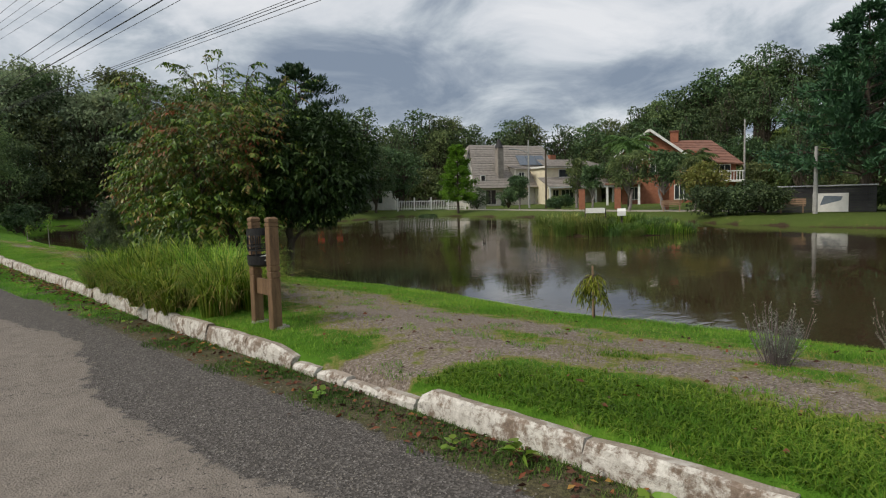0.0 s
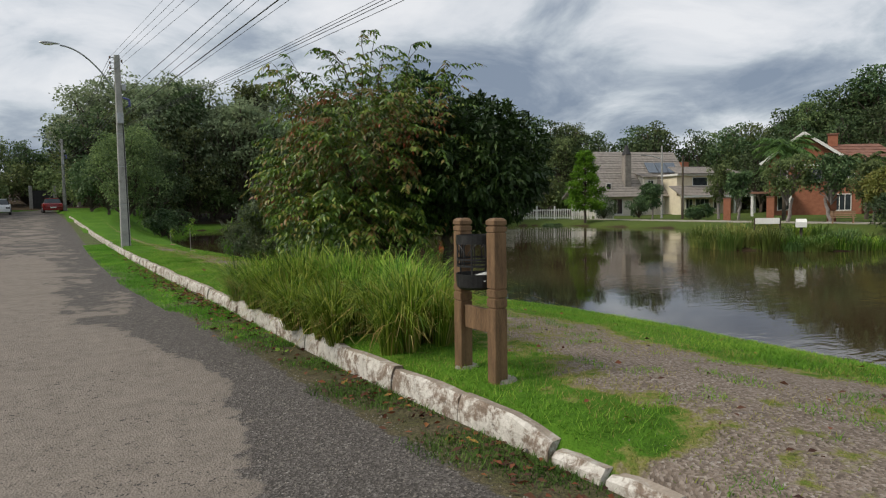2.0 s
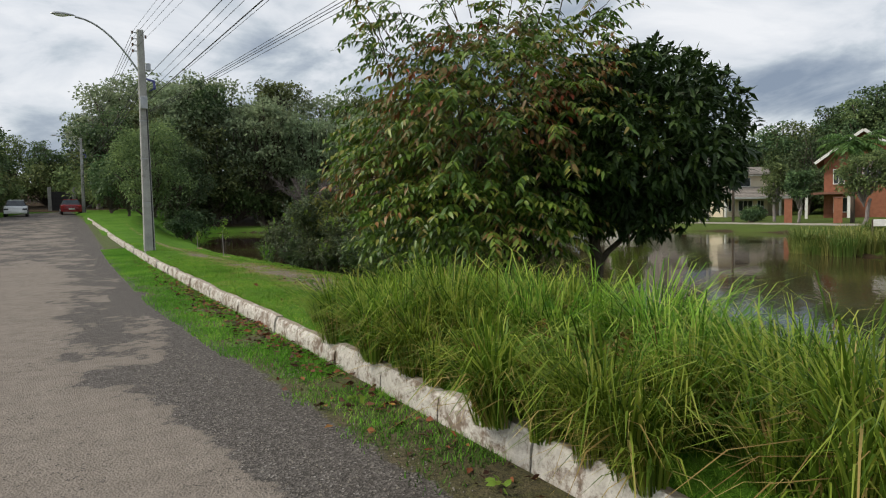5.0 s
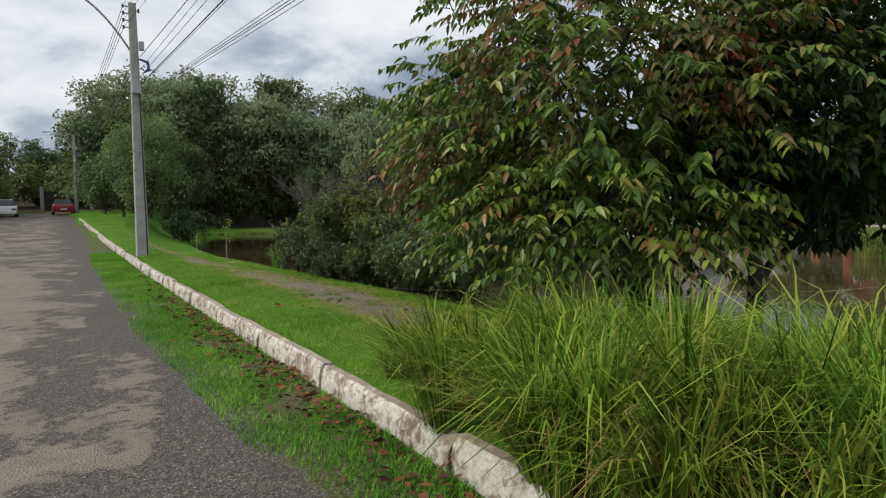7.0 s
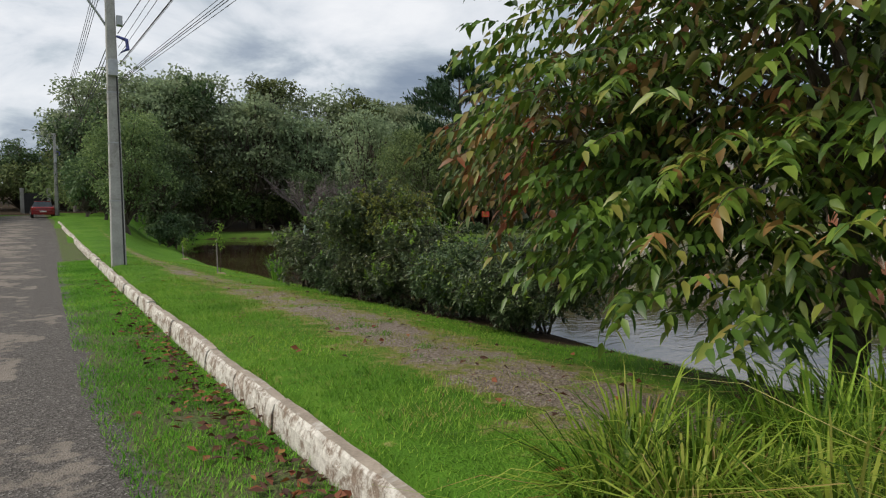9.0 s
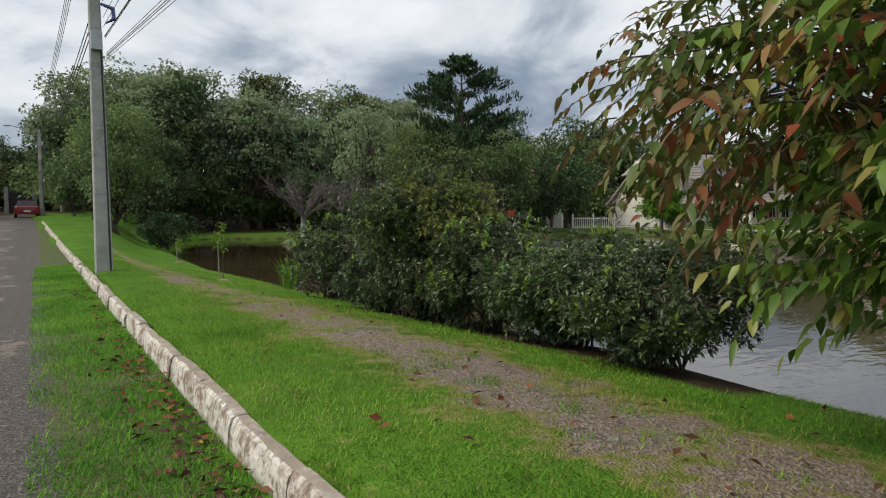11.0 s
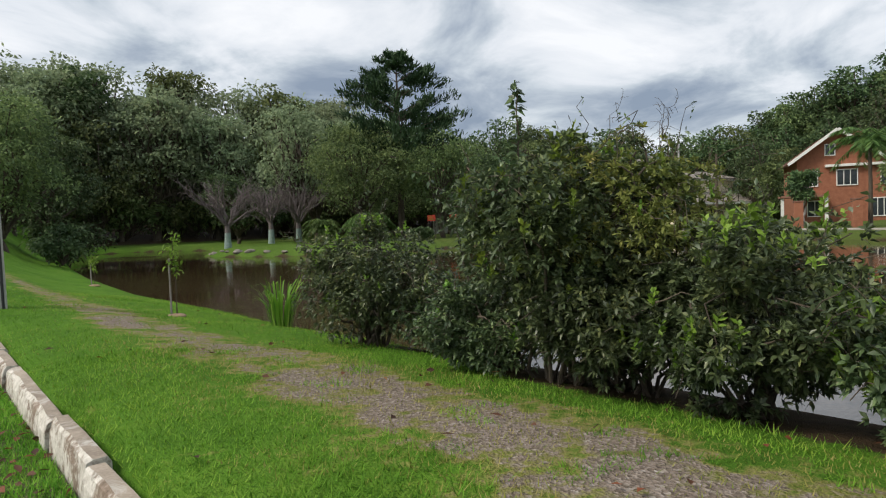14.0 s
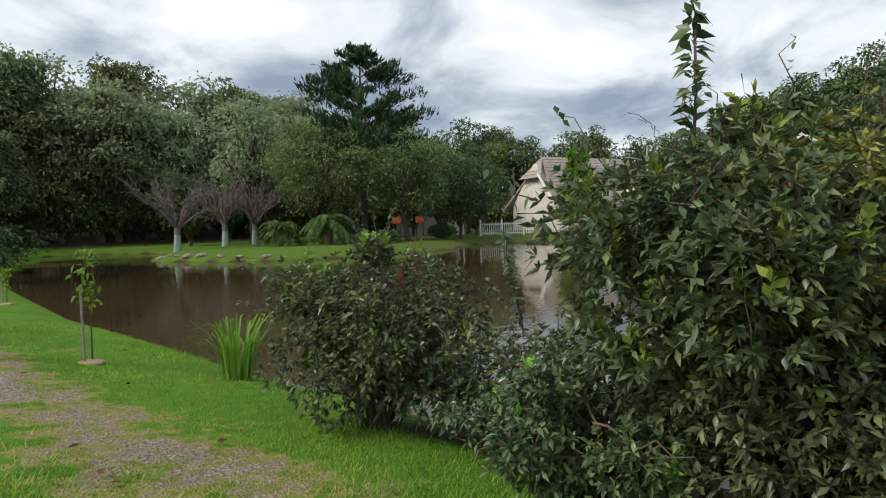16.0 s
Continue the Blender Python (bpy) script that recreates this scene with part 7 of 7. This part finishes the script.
def lawn():
    rng = np.random.default_rng(71)
    # area within which blades are dense, by stretches of the verge
    pts = []
    for y0, y1, dens in ((-0.5, 9, 2000), (9, 17, 1500), (17, 25, 2300), (25, 34, 700)):
        n = int((y1 - y0) * 5.6 * dens)
        y = rng.uniform(y0, y1, n)
        x = kerb_x(y) + 0.14 + rng.uniform(0, 5.4, n)
        pts.append(np.stack([x, y], 1))
    p = np.concatenate(pts)
    worn, soil = ground_masks(p[:, 0], p[:, 1])
    d = shore_d(p[:, 0], p[:, 1])
    patch = np.array([noise.noise((a * 1.6, b * 1.6, 0.0)) for a, b in p]) * 0.55
    ok = (d > 0.03) & (rng.uniform(0, 1, len(p)) > worn * 1.0 + patch * 0.9 * (worn > 0.1)) & (rng.uniform(0, 1, len(p)) > soil * 1.7)
    tuft = np.array([noise.noise((a * 3.3, b * 3.3, 7.0)) for a, b in p])
    ok |= (d > 0.03) & (tuft > 0.2) & (worn > 0.2) & (rng.uniform(0, 1, len(p)) < 0.75)
    dry = (worn - 1.2 * (tuft > 0.27) + rng.uniform(-0.3, 0.3, len(p)) + patch * 0.8 > 0.22)[ok]
    p = p[ok]
    n = len(p)
    base = np.stack([p[:, 0], p[:, 1], ground_z(p[:, 0], p[:, 1]) - 0.006], 1)
    a = rng.uniform(0, 6.28, n)
    q = rng.uniform(0.4, 1.6, n)
    lean = np.stack([np.cos(a) * q, np.sin(a) * q, 0 * a], 1)
    L = rng.uniform(0.018, 0.046, n) * (1 + 0.5 * (np.sin(p[:, 0] * 2.3) * np.sin(p[:, 1] * 1.3) > 0.35))
    near = (p[:, 1] < 4) & (p[:, 0] < 4.6)
    L = np.where(near, L * 1.05, L) * np.where(dry, 0.75, 1.0)
    side = np.stack([-np.sin(a), np.cos(a), 0 * a], 1) * rng.uniform(0.0025, 0.0048, n)[:, None]
    tip = base + lean * L[:, None] + np.array((0, 0, 1)) * L[:, None]
    v = np.stack([base - side, base + side, tip], 1).reshape(-1, 3)
    v = v.reshape(-1, 3, 3)
    for sel, mat, lab in ((~dry, M_BLADE, "short green lawn grass blades"), (dry, M_STRAW, "dry yellowed grass along the worn footpath")):
        q = v[sel].reshape(-1, 3)
        tagged(part("grass", arraymesh("grass", q, np.arange(len(q)).reshape(-1, 3)), mat), lab, "grass", kind="stuff")
    # coarse broad-bladed grass between the kerb and the first track
    n = 16000
    y = rng.uniform(-0.4, 4.0, n)
    x = kerb_x(y) + 0.16 + rng.uniform(0, 1, n) * 1.75
    ok = ground_masks(x, y)[0] + rng.uniform(-0.2, 0.2, n) < 0.3
    x, y = x[ok], y[ok]
    n = len(x)
    a, q = rng.uniform(0, 6.28, n), rng.uniform(0.6, 2.2, n)
    base = np.stack([x, y, ground_z(x, y) - 0.005], 1)
    tagged(part("coarse_grass", blade_mesh("coarse_grass", base, np.stack([np.cos(a) * q, np.sin(a) * q, 0 * a], 1), rng.uniform(0.035, 0.075, n), rng.uniform(0.003, 0.0058, n), rng.uniform(0.3, 1.2, n)), M_BLADE), "coarse broad-bladed green grass behind the kerb", "grass", kind="stuff")
    # grass and weeds in the gutter
    n = 102000
    y = np.r_[rng.uniform(-0.2, 12, 34000), rng.uniform(12, 34, 68000)]
    e = rng.uniform(0, 1, n) ** 1.4
    x = kerb_x(y) - 0.02 - e * strip_w(y) * 1.3
    pt = np.array([noise.noise((a * 1.4, b * 1.4, 3.0)) for a, b in zip(x, y)])
    thick = np.interp(y, (0, 9, 14, 30), (0.12, 0.1, 0.4, 0.5))
    thick = thick - 0.7 * np.clip(e - 0.45 + pt * 0.5, 0, 1)
    ok = pt + thick > rng.uniform(-0.15, 0.35, n)
    x, y = x[ok], y[ok]
    n = len(x)
    a, q = rng.uniform(0, 6.28, n), rng.uniform(0.3, 1.2, n)
    base = np.stack([x, y, road_height(x, y) - 0.003], 1)
    L = rng.uniform(0.02, 0.05, n) * np.where(y > 12, 1.15, 1.0)
    side = np.stack([-np.sin(a), np.cos(a), 0 * a], 1) * rng.uniform(0.003, 0.006, n)[:, None]
    tip = base + np.stack([np.cos(a) * q, np.sin(a) * q, np.ones(n)], 1) * L[:, None]
    v = np.stack([base - side, base + side, tip], 1)
    lush = y + rng.normal(size=n) * 1.5 > 10
    for sel, mat, lab in ((lush, M_BLADE, "grass growing along the road edge"), (~lush, M_WEED, "low dull weeds growing along the road edge")):
        q = v[sel].reshape(-1, 3)
        tagged(part("gutter_grass", arraymesh("gutter_grass", q, np.arange(len(q)).reshape(-1, 3)), mat), lab, "grass", kind="stuff")
    # fallen leaves
    n = 1700
    y = np.r_[rng.uniform(0.5, 30, 450), rng.normal(16, 3.5, 700), rng.uniform(0.4, 8, 550)]
    x = kerb_x(y) - 0.03 - np.abs(rng.normal(size=n)) * 0.22
    onlawn = rng.uniform(0, 1, n) < 0.2
    x = np.where(onlawn, kerb_x(y) + rng.uniform(0.3, 3.8, n), x)
    z = np.where(onlawn, ground_z(x, y) + 0.03, road_height(x, y) + np.where(y > 11, 0.03, 0.014))
    a = rng.uniform(0, 6.28, n)
    base = np.stack([x, y, z], 1)
    dirs = np.stack([np.cos(a), np.sin(a), rng.uniform(-0.05, 0.35, n)], 1)
    tagged(part("fallen_leaves", leaf_mesh("fallen_leaves", base, dirs, rng.uniform(0.035, 0.085, n) * np.where(y > 10, 1.25, 1.0), rng.uniform(0.010, 0.021, n) * np.where(y > 10, 1.25, 1.0), rng, 0.4, 0.05), M_FALLEN), "brown and red fallen leaves along the kerb", "leaves", kind="stuff")
    # loose chippings on the road edge and the footpath
    n = 9000
    y = rng.uniform(0.3, 14, n)
    x = np.where(rng.uniform(0, 1, n) < 0.6, kerb_x(y) - 0.35 - rng.uniform(0, 1, n) * 1.3, np.interp(y, PATH_Y, PATH_X) + rng.normal(size=n) * np.interp(y, PATH_Y, PATH_W) * 0.6)
    z = np.where(x < kerb_x(y), road_height(x, y), ground_z(x, y)) + 0.002
    ok = (x < kerb_x(y) - 0.1) | (x > kerb_x(y) + 0.3)
    c = np.stack([x, y, z], 1)[ok]
    n = len(c)
    s = rng.uniform(0.003, 0.009, n)[:, None]
    o = np.array([(1, 0, -0.2), (-0.5, 0.87, -0.2), (-0.5, -0.87, -0.2), (0.1, 0.1, 0.8)])
    v = (c[:, None, :] + s[:, None, :] * o[None] * rng.uniform(0.6, 1.4, (n, 4, 1))).reshape(-1, 3)
    f = (np.arange(n)[:, None, None] * 4 + np.array([[0, 1, 3], [1, 2, 3], [2, 0, 3]])).reshape(-1, 3)
    tagged(part("chippings", arraymesh("chippings", v, f), M_STONE), "loose grey stone chippings", "gravel", kind="stuff")


lawn()
